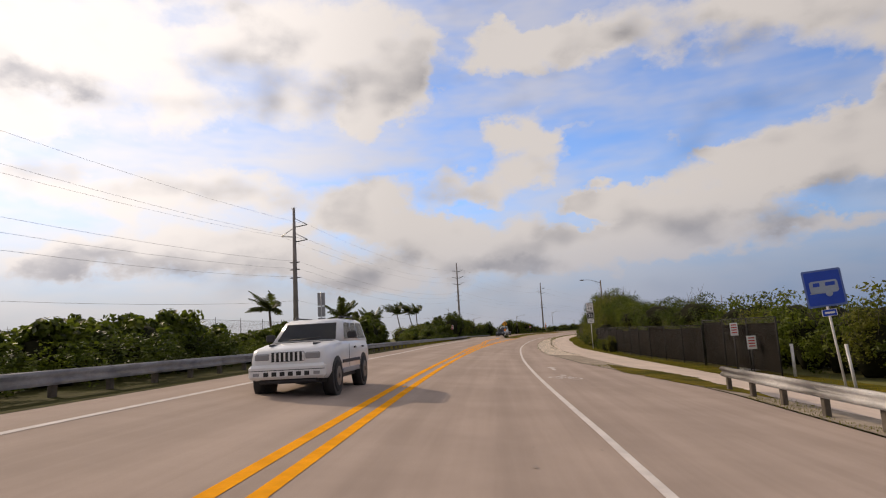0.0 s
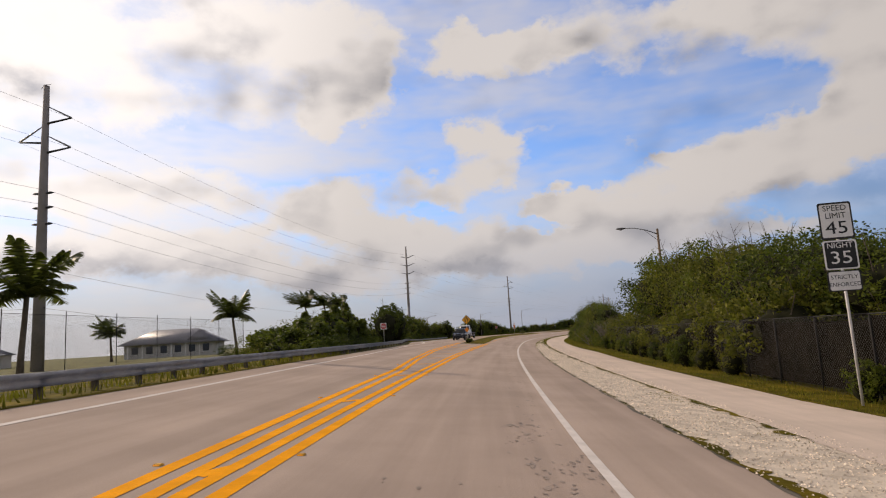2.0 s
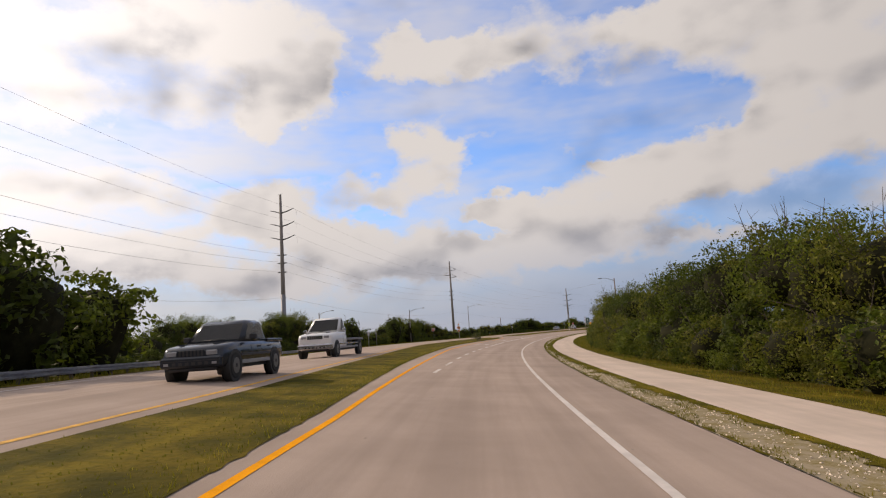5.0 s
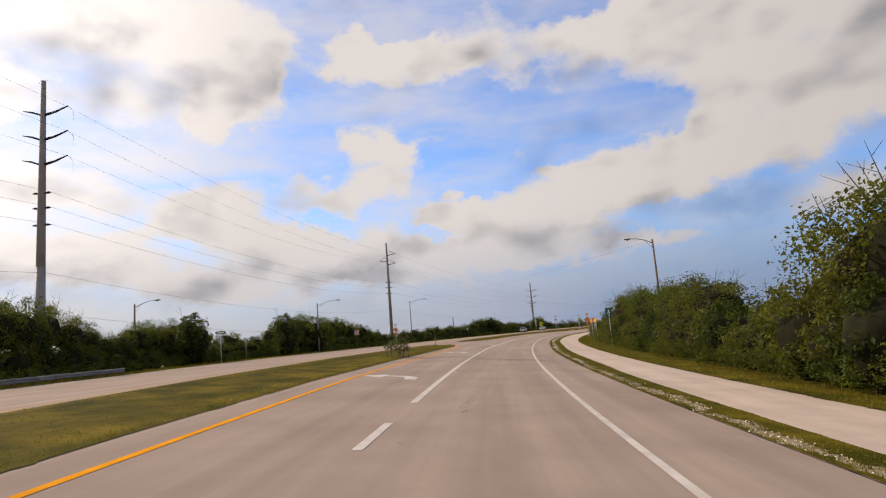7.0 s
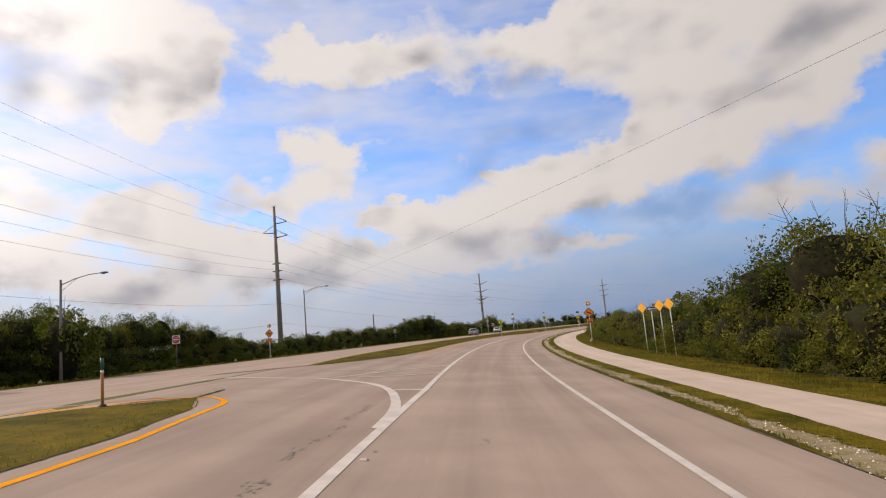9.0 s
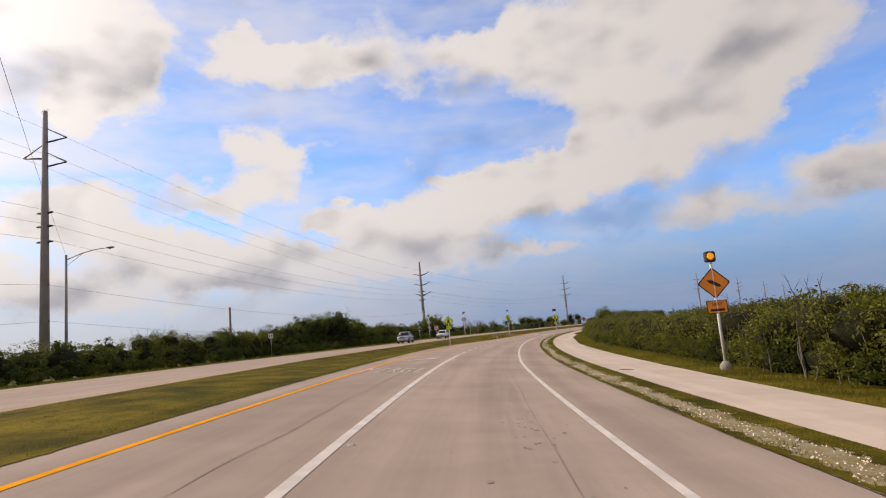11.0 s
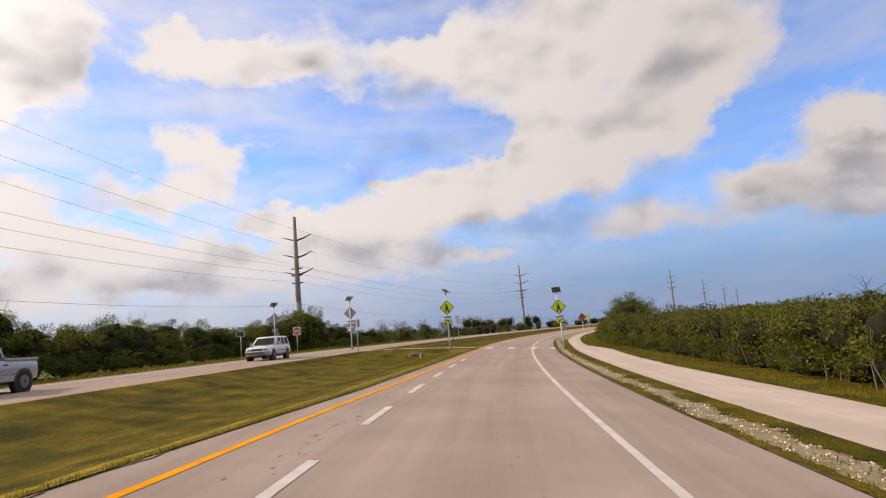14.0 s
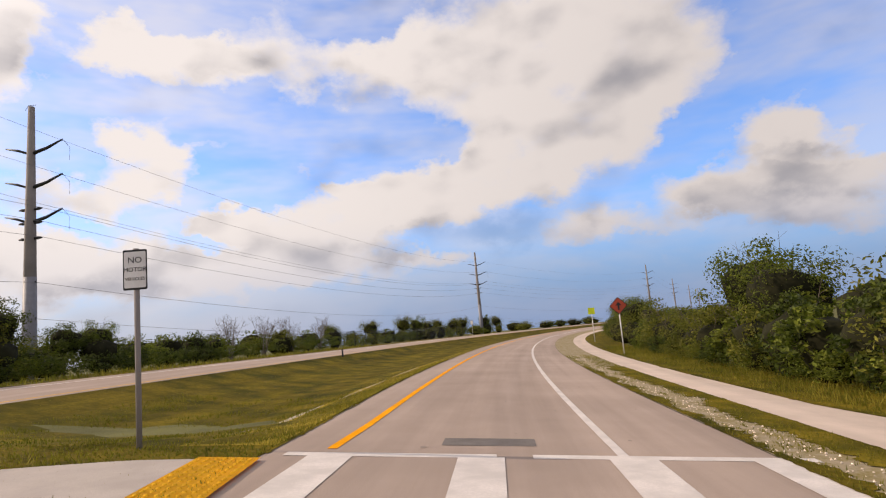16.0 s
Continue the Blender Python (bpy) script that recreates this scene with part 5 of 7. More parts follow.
def fence(s0, s1, line_of, tall, gap, label, screen=False, post_h=0.0):
    mid = (s0 + s1) / 2
    root = thing("fence", pose(*at(mid, line_of(mid))), label, "fence")
    inv = root.matrix_world.inverted()
    n = max(2, int((s1 - s0) / gap) + 1)
    run = list(np.linspace(s0, s1, n))
    for i, s_ in enumerate(run):
        p = inv @ at(s_, line_of(s_))
        part("fence_post", tube(bmesh.new(), [p - Vector((0, 0, .3)), p + Vector((0, 0, tall + post_h))], .035, 6), FENCE_DARK, root)
        if i + 1 < n:
            q = inv @ at(run[i + 1], line_of(run[i + 1]))
            part("top_rail", tube(bmesh.new(), [p + Vector((0, 0, tall)), q + Vector((0, 0, tall))], .016, 5), FENCE_DARK, root)
            bm = bmesh.new()
            uv = bm.loops.layers.uv.new("UVMap")
            vs = [bm.verts.new(v) for v in (p, q, q + Vector((0, 0, tall)), p + Vector((0, 0, tall)))]
            f = bm.faces.new(vs)
            for lo, c in zip(f.loops, ((0, 0), (gap, 0), (gap, tall), (0, tall))):
                lo[uv].uv = c
            part("fence_mesh", bm, MESH, root)
            if screen and (i % 5 != 4 or s_ < 75):
                way = (q - p).normalized()
                off = Vector((-way.y, way.x, 0)) * -0.04
                bm = bmesh.new()
                z1 = tall * (.86 + .12 * rng.random())
                vs = [bm.verts.new(v + off + Vector((0, 0, dz))) for v, dz in ((p, .15), (q, .15), (q, z1), (p, z1))]
                bm.faces.new(vs)
                bmesh.ops.solidify(bm, geom=bm.faces[:], thickness=.01)
                part("privacy_screen", bm, SCREEN, root)
    return root


fence_right = table((30, 11.6), (36, 11.4), (46, 10.2), (60, 9.7), (80, 10.2), (110, 11.2), (130, 11.4))
fence(36, 118, fence_right, 2.25, 2.9, "dark chain link fence with brown screens before the shrubs", True)
fence(27, 36, lambda s: 11.75 - (s - 27) * .03, 2.5, 3.0, "tall dark chain link gate fence before the shrubs", True)
fence(60, 126, lambda s: -33.5, 4.2, 6.0, "tall chain link fence on thin posts behind the grass", False, .3)
fence(428, 520, table((428, -33), (436, -33.5), (470, -24), (520, -21)), 2.0, 3.2, "dark chain link fence beyond the far carriageway")
fence(300, 330, lambda s: path_right(s) + 3.2, 1.7, 3.0, "low dark chain link fence hidden by shrubs", False)
fence(420, 445, lambda s: path_right(s) + 3.6, 1.5, 3.0, "low dark chain link fence hidden by shrubs", True)

# ---- signs ----
speed = thing("speed_limit_sign", stand(67.0, 8.75, 0.42, -6), "white speed limit sign over black night plate on steel post", "road sign")
post(speed, 4.45, foot=-1.0)
b1 = board(speed, rounded(.76, .92, .05, 4.05), 4.05, SIGN_WHITE, BLACK)
lettering("SPEED", .20, BLACK, b1, 0, -.052, 4.36)
lettering("LIMIT", .20, BLACK, b1, 0, -.052, 4.17)
lettering("45", .44, BLACK, b1, 0, -.052, 3.86, 1.2)
b2 = board(speed, rounded(.76, .72, .05, 3.2), 3.2, BLACK, SIGN_WHITE)
lettering("NIGHT", .19, SIGN_WHITE, b2, 0, -.052, 3.43)
lettering("35", .44, SIGN_WHITE, b2, 0, -.052, 3.12, 1.2)
b3 = board(speed, rounded(.76, .50, .05, 2.56), 2.56, SIGN_WHITE, BLACK)
lettering("STRICTLY", .14, BLACK, b3, 0, -.052, 2.65)
lettering("ENFORCED", .14, BLACK, b3, 0, -.052, 2.47)

camp = thing("campground_sign", stand(20.7, 11.0, 0, -4) @ pose(0, 0, 0, 0, -4.5, 0), "blue square sign with a white caravan symbol on steel posts", "road sign")
post(camp, 3.9, .04)
post(camp, 1.45, .05, None, "post", .28)
b1 = board(camp, rounded(1.2, 1.2, .06, 3.3), 3.3, SIGN_BLUE, SIGN_EDGE)
van = part("symbol", plate(bmesh.new(), rounded(.86, .40, .08, 3.34), -.056, -.0505), SIGN_FADED, b1, "white caravan symbol")
for x_ in (-.22, .2):
    part("symbol_window", plate(bmesh.new(), rounded(.2 if x_ < 0 else .3, .12, .02, 3.42), -.059, -.0565), SIGN_BLUE, b1).location.x = x_
part("symbol_wheel", plate(bmesh.new(), [(.11 * math.cos(a), 3.12 + .11 * math.sin(a)) for a in np.linspace(0, 2 * math.pi, 12, False)], -.062, -.0595), SIGN_FADED, b1).location.x = .12
part("symbol_hitch", plate(bmesh.new(), rounded(.5, .035, .01, 3.15), -.056, -.0505), SIGN_FADED, b1).location.x = -.2
b2 = board(camp, rounded(.46, .22, .03, 2.5), 2.5, SIGN_BLUE, SIGN_WHITE)
part("plain_bar", plate(bmesh.new(), rounded(.3, .06, .01, 2.5), -.056, -.0505), SIGN_WHITE, b2)
for s_, d_, h_ in ((27.1, 12.3, 1.35),):
    bo = thing("bollard", stand(s_, d_), "short pale steel bollard post beside the drive", "bollard")
    post(bo, h_, .07, GALV_PALE)
cab = thing("utility_cabinet", stand(31.6, 12.2), "white utility cabinet with a dark lid beside the footpath", "utility cabinet")
part("body", box(bmesh.new(), -.42, .42, -.3, .3, -.1, .92, .03), SIGN_WHITE, cab)
part("lid", box(bmesh.new(), -.45, .45, -.33, .33, .92, 1.05, .03), DARK, cab)
part("label_plate", box(bmesh.new(), -.36, -.2, -.306, -.301, .66, .8), SIGN_YELLOW, cab)
for s_, d_, z_, w_ in ((30.7, 11.3, 2.0, .36), (29.0, 11.4, 1.4, .4)):
    nb = thing("notice_board", stand(s_, d_), "small white notice with red writing wired to the fence", "notice")
    bb = board(nb, rounded(w_, .6, .02, z_), z_, SIGN_WHITE, None, -.10)
    for k in range(4):
        part("plain_bar", plate(bmesh.new(), rounded(w_ * .7, .05, .01, z_ + .2 - k * .12), -.104, -.1005), SIGN_RED, bb)
    post(nb, z_ + .3, .03, DARK)

info = thing("road_sign", stand(43.2, -12.95, 0, 186), "bare metal back of a tall stacked road sign", "road sign")
post(info, 4.5, .04, GALV)
for z_, h_ in ((4.0, .95), (3.1, .75), (2.45, .4)):
    board(info, rounded(.56, h_, .04, z_), z_, SIGN_WHITE, None)


def do_not_enter(x, y, z, facing, size, tall, post_mat=None):
    ob = thing("do_not_enter_sign", pose(x, y, z, 0, 0, facing), "white square sign with a red disc and white bar", "road sign", "do not enter signs")
    post(ob, tall, .035, post_mat)
    zc = tall - size / 2
    bb = board(ob, rounded(size, size, .05, zc), zc, SIGN_WHITE)
    part("red_disc", plate(bmesh.new(), [(size * .45 * math.cos(a), zc + size * .45 * math.sin(a)) for a in np.linspace(0, 2 * math.pi, 24, False)], -.050, -.0455), SIGN_RED, bb)
    part("white_bar", plate(bmesh.new(), rounded(size * .68, size * .13, .01, zc), -.054, -.0505), SIGN_WHITE, bb)
    lettering("DO NOT", size * .17, SIGN_WHITE, bb, 0, -.053, zc + size * .2)
    lettering("ENTER", size * .17, SIGN_WHITE, bb, 0, -.053, zc - size * .2)


do_not_enter(-13.3, 142.4, .75, turn(141) - 6, .95, 3.05)
do_not_enter(10.28, 300.8, .42, turn(293), .9, 3.5, GALV_DULL)
do_not_enter(76.85, 401.2, 1.0, turn(407) + 4, .80, 2.5)

div = thing("divided_road_sign", stand(129.6, -5.0, 0, -3), "yellow diamond sign with black dividing arrows and an orange marker", "road sign")
post(div, 3.35)
b1 = board(div, diamond(.62, 2.95), 2.95, SIGN_YELLOW, BLACK)
part("symbol", plate(bmesh.new(), turned(arrow_outline(.2, .62, 2.9), 2.9, -8), -.054, -.0495), BLACK, b1).location.x = .17
part("symbol", plate(bmesh.new(), turned(arrow_outline(.2, .62, 2.9), 2.9, 188), -.054, -.0495), BLACK, b1).location.x = -.17
part("symbol", plate(bmesh.new(), [(-.08, 3.32), (.08, 3.32), (.06, 3.1), (0, 3.04), (-.06, 3.1)], -.054, -.0495), BLACK, b1)
b2 = board(div, diamond(.30, 1.68), 1.68, SIGN_ORANGE)


def deer_sign(x, y, z, facing, tall, label):
    ob = thing("animal_warning_sign", pose(x, y, z, 0, 0, facing), label, "road sign", "beacon warning signs")
    part("post_base", tube(bmesh.new(), [(0, 0, -.1), (0, 0, .22), (0, 0, .36)], [.24, .22, .10], 8), CONCRETE, ob)
    post(ob, tall - .4, .055, GALV_PALE)
    zc = tall - 1.25
    b = board(ob, diamond(.62, zc), zc, SIGN_ORANGE, BLACK)
    part("symbol", plate(bmesh.new(), turned([(-.3, zc), (-.12, zc + .08), (.2, zc + .04), (.32, zc - .02), (.2, zc - .08), (-.12, zc - .06)], zc, -25), -.054, -.0495), BLACK, b)
    zp = zc - .62 - .30
    b2_ = board(ob, rounded(.78, .5, .03, zp), zp, SIGN_ORANGE, BLACK)
    lettering("NEXT", .15, BLACK, b2_, 0, -.053, zp + .1)
    part("plain_bar", plate(bmesh.new(), rounded(.52, .09, .01, zp - .12), -.054, -.0495), BLACK, b2_)
    be = part("beacon_housing", box(bmesh.new(), -.2, .2, -.12, .14, tall - .42, tall, .05), DARK, ob)
    part("beacon_lens", tube(bmesh.new(), [(0, -.121, tall - .2), (0, -.17, tall - .2)], [.14, .11], 12), AMBER, be)


deer_sign(55.35, 296.3, -.88, turn(306) - 3, 4.6, "orange diamond warning sign with beacon on a white post")
deer_sign(18.8, 318.5, .42, turn(312), 4.6, "orange diamond warning sign beyond the far carriageway")


def crossing_sign(s, d, facing, lean, front=True, label="lime diamond crossing sign with solar panel on a steel post", up=0.0):
    ob = thing("crossing_sign", stand(s, d, up, facing) @ pose(0, 0, 0, 0, lean, 0), label, "road sign", "crossing signs")
    post(ob, 4.3, .055, foot=-.7)
    part("post_foot", tube(bmesh.new(), [(0, 0, -.05 - up), (0, 0, .06 - up), (0, 0, .16 - up)], [.15, .12, .07], 8), GALV_DULL, ob)
    zc = 3.28
    b = board(ob, diamond(.60, zc), zc, SIGN_LIME, BLACK, -.07)
    walker_mark(b, zc, 1.05, -.0745, BLACK)
    bar = part("beacon_bar", box(bmesh.new(), -.30, .30, -.12, -.04, 2.47, 2.58, .015), DARK, ob)
    for x_ in (-.17, .17):
        part("beacon_lens", box(bmesh.new(), x_ - .1, x_ + .1, -.126, -.121, 2.49, 2.56), SIGN_BACK, bar)
    b2_ = board(ob, rounded(.60, .32, .03, 2.22), 2.22, SIGN_LIME, BLACK, -.07)
    part("symbol", plate(bmesh.new(), turned(arrow_outline(.17, .34, 2.22, .42), 2.22, 125 if d > 0 else -125), -.079, -.0745), BLACK, b2_)
    cab_ = part("controller_box", box(bmesh.new(), .07, .40, -.1, .15, 1.5, 1.98, .02) if d > 0 else box(bmesh.new(), -.40, -.07, -.1, .15, 1.5, 1.98, .02), SIGN_BACK, ob)
    pan = part("solar_panel", box(bmesh.new(), -.37, .37, -.26, .26, -.018, .018, .006), GALV, ob)
    pan.matrix_local = pose(0, -.02, 4.62, 62 if d > 0 else 42, 0, 12 if d > 0 else 60)
    part("cell_sheet", box(bmesh.new(), -.34, .34, -.23, .23, .0185, .023), PANEL_GLASS, pan)
    for k in range(1, 6):
        part("cell_line", box(bmesh.new(), -.34 + k * .113, -.336 + k * .113, -.23, .23, .0232, .0245), GALV, pan)
    part("panel_bracket", tube(bmesh.new(), [(0, 0, 4.25), (0, 0, 4.6)], .05, 6), DARK, ob)
    return ob


crossing_sign(397.3, -5.0, 6, 0, True)
crossing_sign(397.5, 3.85, 2, -1.8, True)
crossing_sign(402.6, -14.8, 178, 0, False, "metal back of a diamond crossing sign with solar panel")
crossing_sign(402.9, -22.3, 182, 0, False, "metal back of a diamond crossing sign with solar panel")

aheads = thing("crossing_ahead_sign", stand(346.0, -6.0, .28, 4), "lime diamond crossing sign with an ahead plate in the median", "road sign")
post(aheads, 2.95, .045, foot=-.8)
b1 = board(aheads, diamond(.54, 2.42), 2.42, SIGN_LIME, BLACK, -.055)
walker_mark(b1, 2.42, 1.0, -.0595, BLACK)
b2 = board(aheads, rounded(.62, .34, .03, 1.72), 1.72, SIGN_LIME, BLACK, -.055)
lettering("AHEAD", .19, BLACK, b2, 0, -.062, 1.72)

motor = thing("no_motor_sign", stand(401.8, -4.85, 0, 10), "white rectangular sign with black writing on a wooden post", "road sign")
post(motor, 2.7, .04, POLE_CONCRETE, foot=-.8)
b1 = board(motor, rounded(.32, .56, .02, 2.4), 2.4, SIGN_WHITE, BLACK, -.05)
lettering("NO", .12, BLACK, b1, 0, -.057, 2.53)
lettering("MOTOR", .085, BLACK, b1, 0, -.057, 2.40)
lettering("VEHICLES", .062, BLACK, b1, 0, -.057, 2.27)

trail = thing("trail_sign", stand(247.6, 10.4, 0, -5), "dark green trail sign on a steel post beside the footpath", "road sign")
post(trail, 4.0)
b1 = board(trail, rounded(.66, 1.05, .04, 3.5), 3.5, SIGN_GREEN, None)
walker_mark(b1, 3.65, .8, -.0455, SIGN_WHITE)
part("plain_bar", plate(bmesh.new(), turned(arrow_outline(.16, .3, 3.15), 3.15, 0), -.0495, -.0455), SIGN_WHITE, b1)
for s_, d_, z_ in ((270.0, 10.4, 3.0), (272.4, 10.4, 3.0), (275.6, 10.0, 2.95)):
    dm = thing("object_marker", stand(s_, d_, 0, -52), "yellow diamond object marker on a thin steel post", "road sign", "object markers")
    post(dm, z_ + .3, .028)
    board(dm, diamond(.36, z_), z_, SIGN_YELLOW, None)
ow = thing("one_way_sign", stand(274.4, 10.3, 0, -15), "small black and white one way sign on a post", "road sign")
post(ow, 3.0, .028)
b1 = board(ow, rounded(.62, .28, .02, 2.85), 2.85, BLACK, SIGN_WHITE)
part("symbol", plate(bmesh.new(), turned(arrow_outline(.2, .5, 2.85, .35), 2.85, 90), -.054, -.0495), SIGN_WHITE, b1)
sn = thing("street_name_sign", pose(-4.5, 252.5, .4, 0, 0, turn(246) + 20), "green street name sign over a bare metal sign back", "road sign")
post(sn, 3.5)
b1 = board(sn, rounded(1.1, .28, .02, 3.4), 3.4, SIGN_GREEN, None)
part("plain_bar", plate(bmesh.new(), rounded(.8, .12, .01, 3.4), -.0495, -.0455), SIGN_WHITE, b1)
part("sign_plate", plate(bmesh.new(), [(.32 * math.cos(a), 2.55 + .45 * math.sin(a)) for a in np.linspace(.39, 6.67, 8, False)], .03, .036), SIGN_BACK, sn)
lone = thing("marker_post", pose(-3.5, 262, .4), "plain thin post beside the far carriageway", "post")
post(lone, 2.9, .05, GALV_DULL)
for x_, y_, z_, kind_, lab in ((41.0, 352.3, .7, "rect", "white rectangular road sign with dark marks on a post"), (49.1, 369.2, .85, "round", "small bare metal sign back on a post")):
    ob = thing("road_sign", pose(x_, y_, z_, 0, 0, turn(355)), lab, "road sign")
    post(ob, 2.7 if kind_ == "rect" else 2.3, .035)
    if kind_ == "rect":
        b1 = board(ob, rounded(.62, .62, .03, 2.4), 2.4, SIGN_WHITE, BLACK)
        for x2 in (-.13, .13):
            part("plain_bar", plate(bmesh.new(), rounded(.12, .34, .02, 2.4), -.054, -.0495), BLACK, b1).location.x = x2
    else:
        board(ob, diamond(.3, 2.05), 2.05, SIGN_BACK)
gs = thing("road_sign", pose(70.6, 392.4, 1.0, 0, 0, turn(397)), "green directional sign on a post beyond the far lane", "road sign")
post(gs, 2.3)
board(gs, rounded(.75, .42, .03, 1.95), 1.95, SIGN_GREEN, SIGN_WHITE)
board(gs, rounded(.5, .35, .03, 2.35), 2.35, SIGN_BACK)
wb = thing("road_sign", stand(396.6, -12.3, 0, 184), "bare metal back of a small rectangular sign", "road sign")
post(wb, 2.55, .035, GALV)
board(wb, rounded(.46, .62, .02, 2.2), 2.2, SIGN_WHITE)
rs = thing("warning_sign", pose(115.0, 405.4, -.72, 0, 0, turn(432) - 3), "red-orange diamond warning sign beside the footpath", "road sign")
post(rs, 3.3)
b1 = board(rs, diamond(.55, 3.0), 3.0, plain("sign_faded_red", (.45, .06, .02), .5), BLACK)
part("symbol", plate(bmesh.new(), arrow_outline(.35, .5, 3.0), -.054, -.0495), BLACK, b1)
gl = thing("road_sign", stand(462, 6.6), "small lime rectangular sign on a post", "road sign")
post(gl, 3.6)
board(gl, rounded(.7, .7, .03, 3.3), 3.3, SIGN_LIME, None)
om = thing("marker_post", stand(428.5, 9.6), "short orange-topped utility marker post", "marker post")
post(om, .75, .035, DARK)
part("marker_top", box(bmesh.new(), -.07, .07, -.03, .03, .75, 1.1, .01), SIGN_ORANGE, om)
bs = thing("road_sign", stand(520, -20), "small white sign on a post far along the road", "road sign")
post(bs, 3.0)
board(bs, rounded(.6, .9, .03, 2.6), 2.6, SIGN_WHITE, BLACK)
dl = thing("delineator_post", stand(246.4, -8.1), "slim orange delineator post with a green top", "delineator")
part("tube", tube(bmesh.new(), [(0, 0, -.1), (0, 0, .80)], .032, 8), plain("delineator_orange", (.42, .17, .035), .6), dl)
part("top_band", tube(bmesh.new(), [(0, 0, .78), (0, 0, 1.03)], .038, 8), SIGN_GREEN, dl)
part("band", tube(bmesh.new(), [(0, 0, .70), (0, 0, .76)], .034, 8), SIGN_WHITE, dl)
part("foot", tube(bmesh.new(), [(0, 0, -.02), (0, 0, .05)], [.10, .07], 8), DARK, dl)
mp = thing("marker_post", stand(432, -11.0), "short dark marker post at the median edge", "marker post")
post(mp, .5, .06, DARK)
mh = tagged(mesh_object("manhole_cover", [at(306.0 + .28 * math.cos(a), 5.35 + .28 * math.sin(a), .02) for a in np.linspace(0, 6.283, 20, False)], [tuple(range(20))], DARK), "dark round manhole cover in the footpath", "manhole")

# culvert in the median
def loft_beam(bm, a_, b_, wide, deep):
    """A sloping concrete beam from a_ to b_, its top through both."""
    side = Vector(((b_ - a_).y, -(b_ - a_).x, 0)).normalized() * wide / 2
    low = Vector((0, 0, -deep))
    v = [bm.verts.new(p) for p in (a_ - side, a_ + side, a_ + side + low, a_ - side + low, b_ - side, b_ + side, b_ + side + low, b_ - side + low)]
    for f in ((0, 1, 2, 3), (7, 6, 5, 4), (0, 4, 5, 1), (1, 5, 6, 2), (2, 6, 7, 3), (3, 7, 4, 0)):
        bm.faces.new([v[i] for i in f])
    bmesh.ops.recalc_face_normals(bm, faces=bm.faces[:])
    return bm


cv = thing("culvert", pose(*at(393.5, -7.0, .16)) @ pose(0, 0, 0, 0, 0, turn(393)) @ Matrix.Scale(.58, 4), "pale concrete culvert end sunk in the median grass", "culvert")
part("cap_slab", box(bmesh.new(), -.75, .65, -.1, .75, .14, .27, .03), CONCRETE, cv)
part("headwall", box(bmesh.new(), -.72, .62, -.02, .1, -.9, .139, .01), CONCRETE, cv)
# solid black plug: the shade inside the pipe is painted, nothing is hollow
part("pipe_mouth", tube(bmesh.new(), [(-.15, -.022, -.22), (-.15, -.10, -.24)], [.26, .30], 14), BLACK, cv)
for x0, x1, y1 in ((.55, .95, -2.1), (-.7, -1.15, -1.3)):
    bm = loft_beam(bmesh.new(), Vector((x0, -.05, .16)), Vector((x1, y1, -.30)), .17, .6)
    part("wing_wall", bm, CONCRETE, cv)

# ---- road markings with shapes ----


def flat_shape(name, pieces, mat, label, up=.0065):
    """Painted shapes, each a loop of (s, d)."""
    vs, fs = [], []
    for loop in pieces:
        k = len(vs)
        vs += [at(a_, b_, up) for a_, b_ in loop]
        fs.append(tuple(range(k, k + len(loop))))
    return tagged(mesh_object(name, vs, fs, mat), label, "road marking", "", "structure")


def bar_shape(s0, d0, s1, d1, w_):
    v = Vector((s1 - s0, d1 - d0)).normalized() * w_ / 2
    return [(s0 - v.y, d0 + v.x), (s1 - v.y, d1 + v.x), (s1 + v.y, d1 - v.x), (s0 + v.y, d0 - v.x)]


for bar in (bar_shape(57.7, -3.0, 58.2, -2.78, .2), bar_shape(64.3, -3.25, 64.9, -2.75, .2), bar_shape(72, -3.45, 72.7, -2.75, .2), bar_shape(79.3, -3.8, 80.3, -2.72, .2), bar_shape(85.8, -4.1, 87.1, -2.68, .22), bar_shape(92.3, -4.4, 93.4, -2.65, .2), bar_shape(100, -4.8, 101.8, -2.6, .22), bar_shape(108, -5.1, 110.3, -2.55, .24), bar_shape(115, -5.3, 117.5, -2.5, .26)):
    flat_shape("hatch_bar", [bar], YELLOW_LINE, "yellow hatching bar between the split centre lines")


def arc_shape(cs, cd, rs, rd, a0, a1, w_, n=12):
    out, inn = [], []
    for k in range(n + 1):
        a_ = radians(a0 + (a1 - a0) * k / n)
        out.append((cs + (rs + w_ / 2) * math.sin(a_), cd + (rd + w_ / 2) * math.cos(a_)))
        inn.append((cs + (rs - w_ / 2) * math.sin(a_), cd + (rd - w_ / 2) * math.cos(a_)))
    return out + inn[::-1]


for s0 in (201.0, 225.0):
    flat_shape("turn_arrow", [[(s0, -2.85), (s0, -2.45), (s0 + 1.0, -2.5), (s0 + 1.6, -2.9), (s0 + 1.75, -3.4), (s0 + 1.75, -3.75), (s0 + 1.35, -3.75), (s0 + 1.3, -3.4), (s0 + 1.1, -3.05), (s0 + .8, -2.9)],
                              [(s0 + 2.3, -3.72), (s0 + .75, -3.72), (s0 + 1.55, -4.55)]], WHITE_LINE, "white left turn arrow painted on the lane")


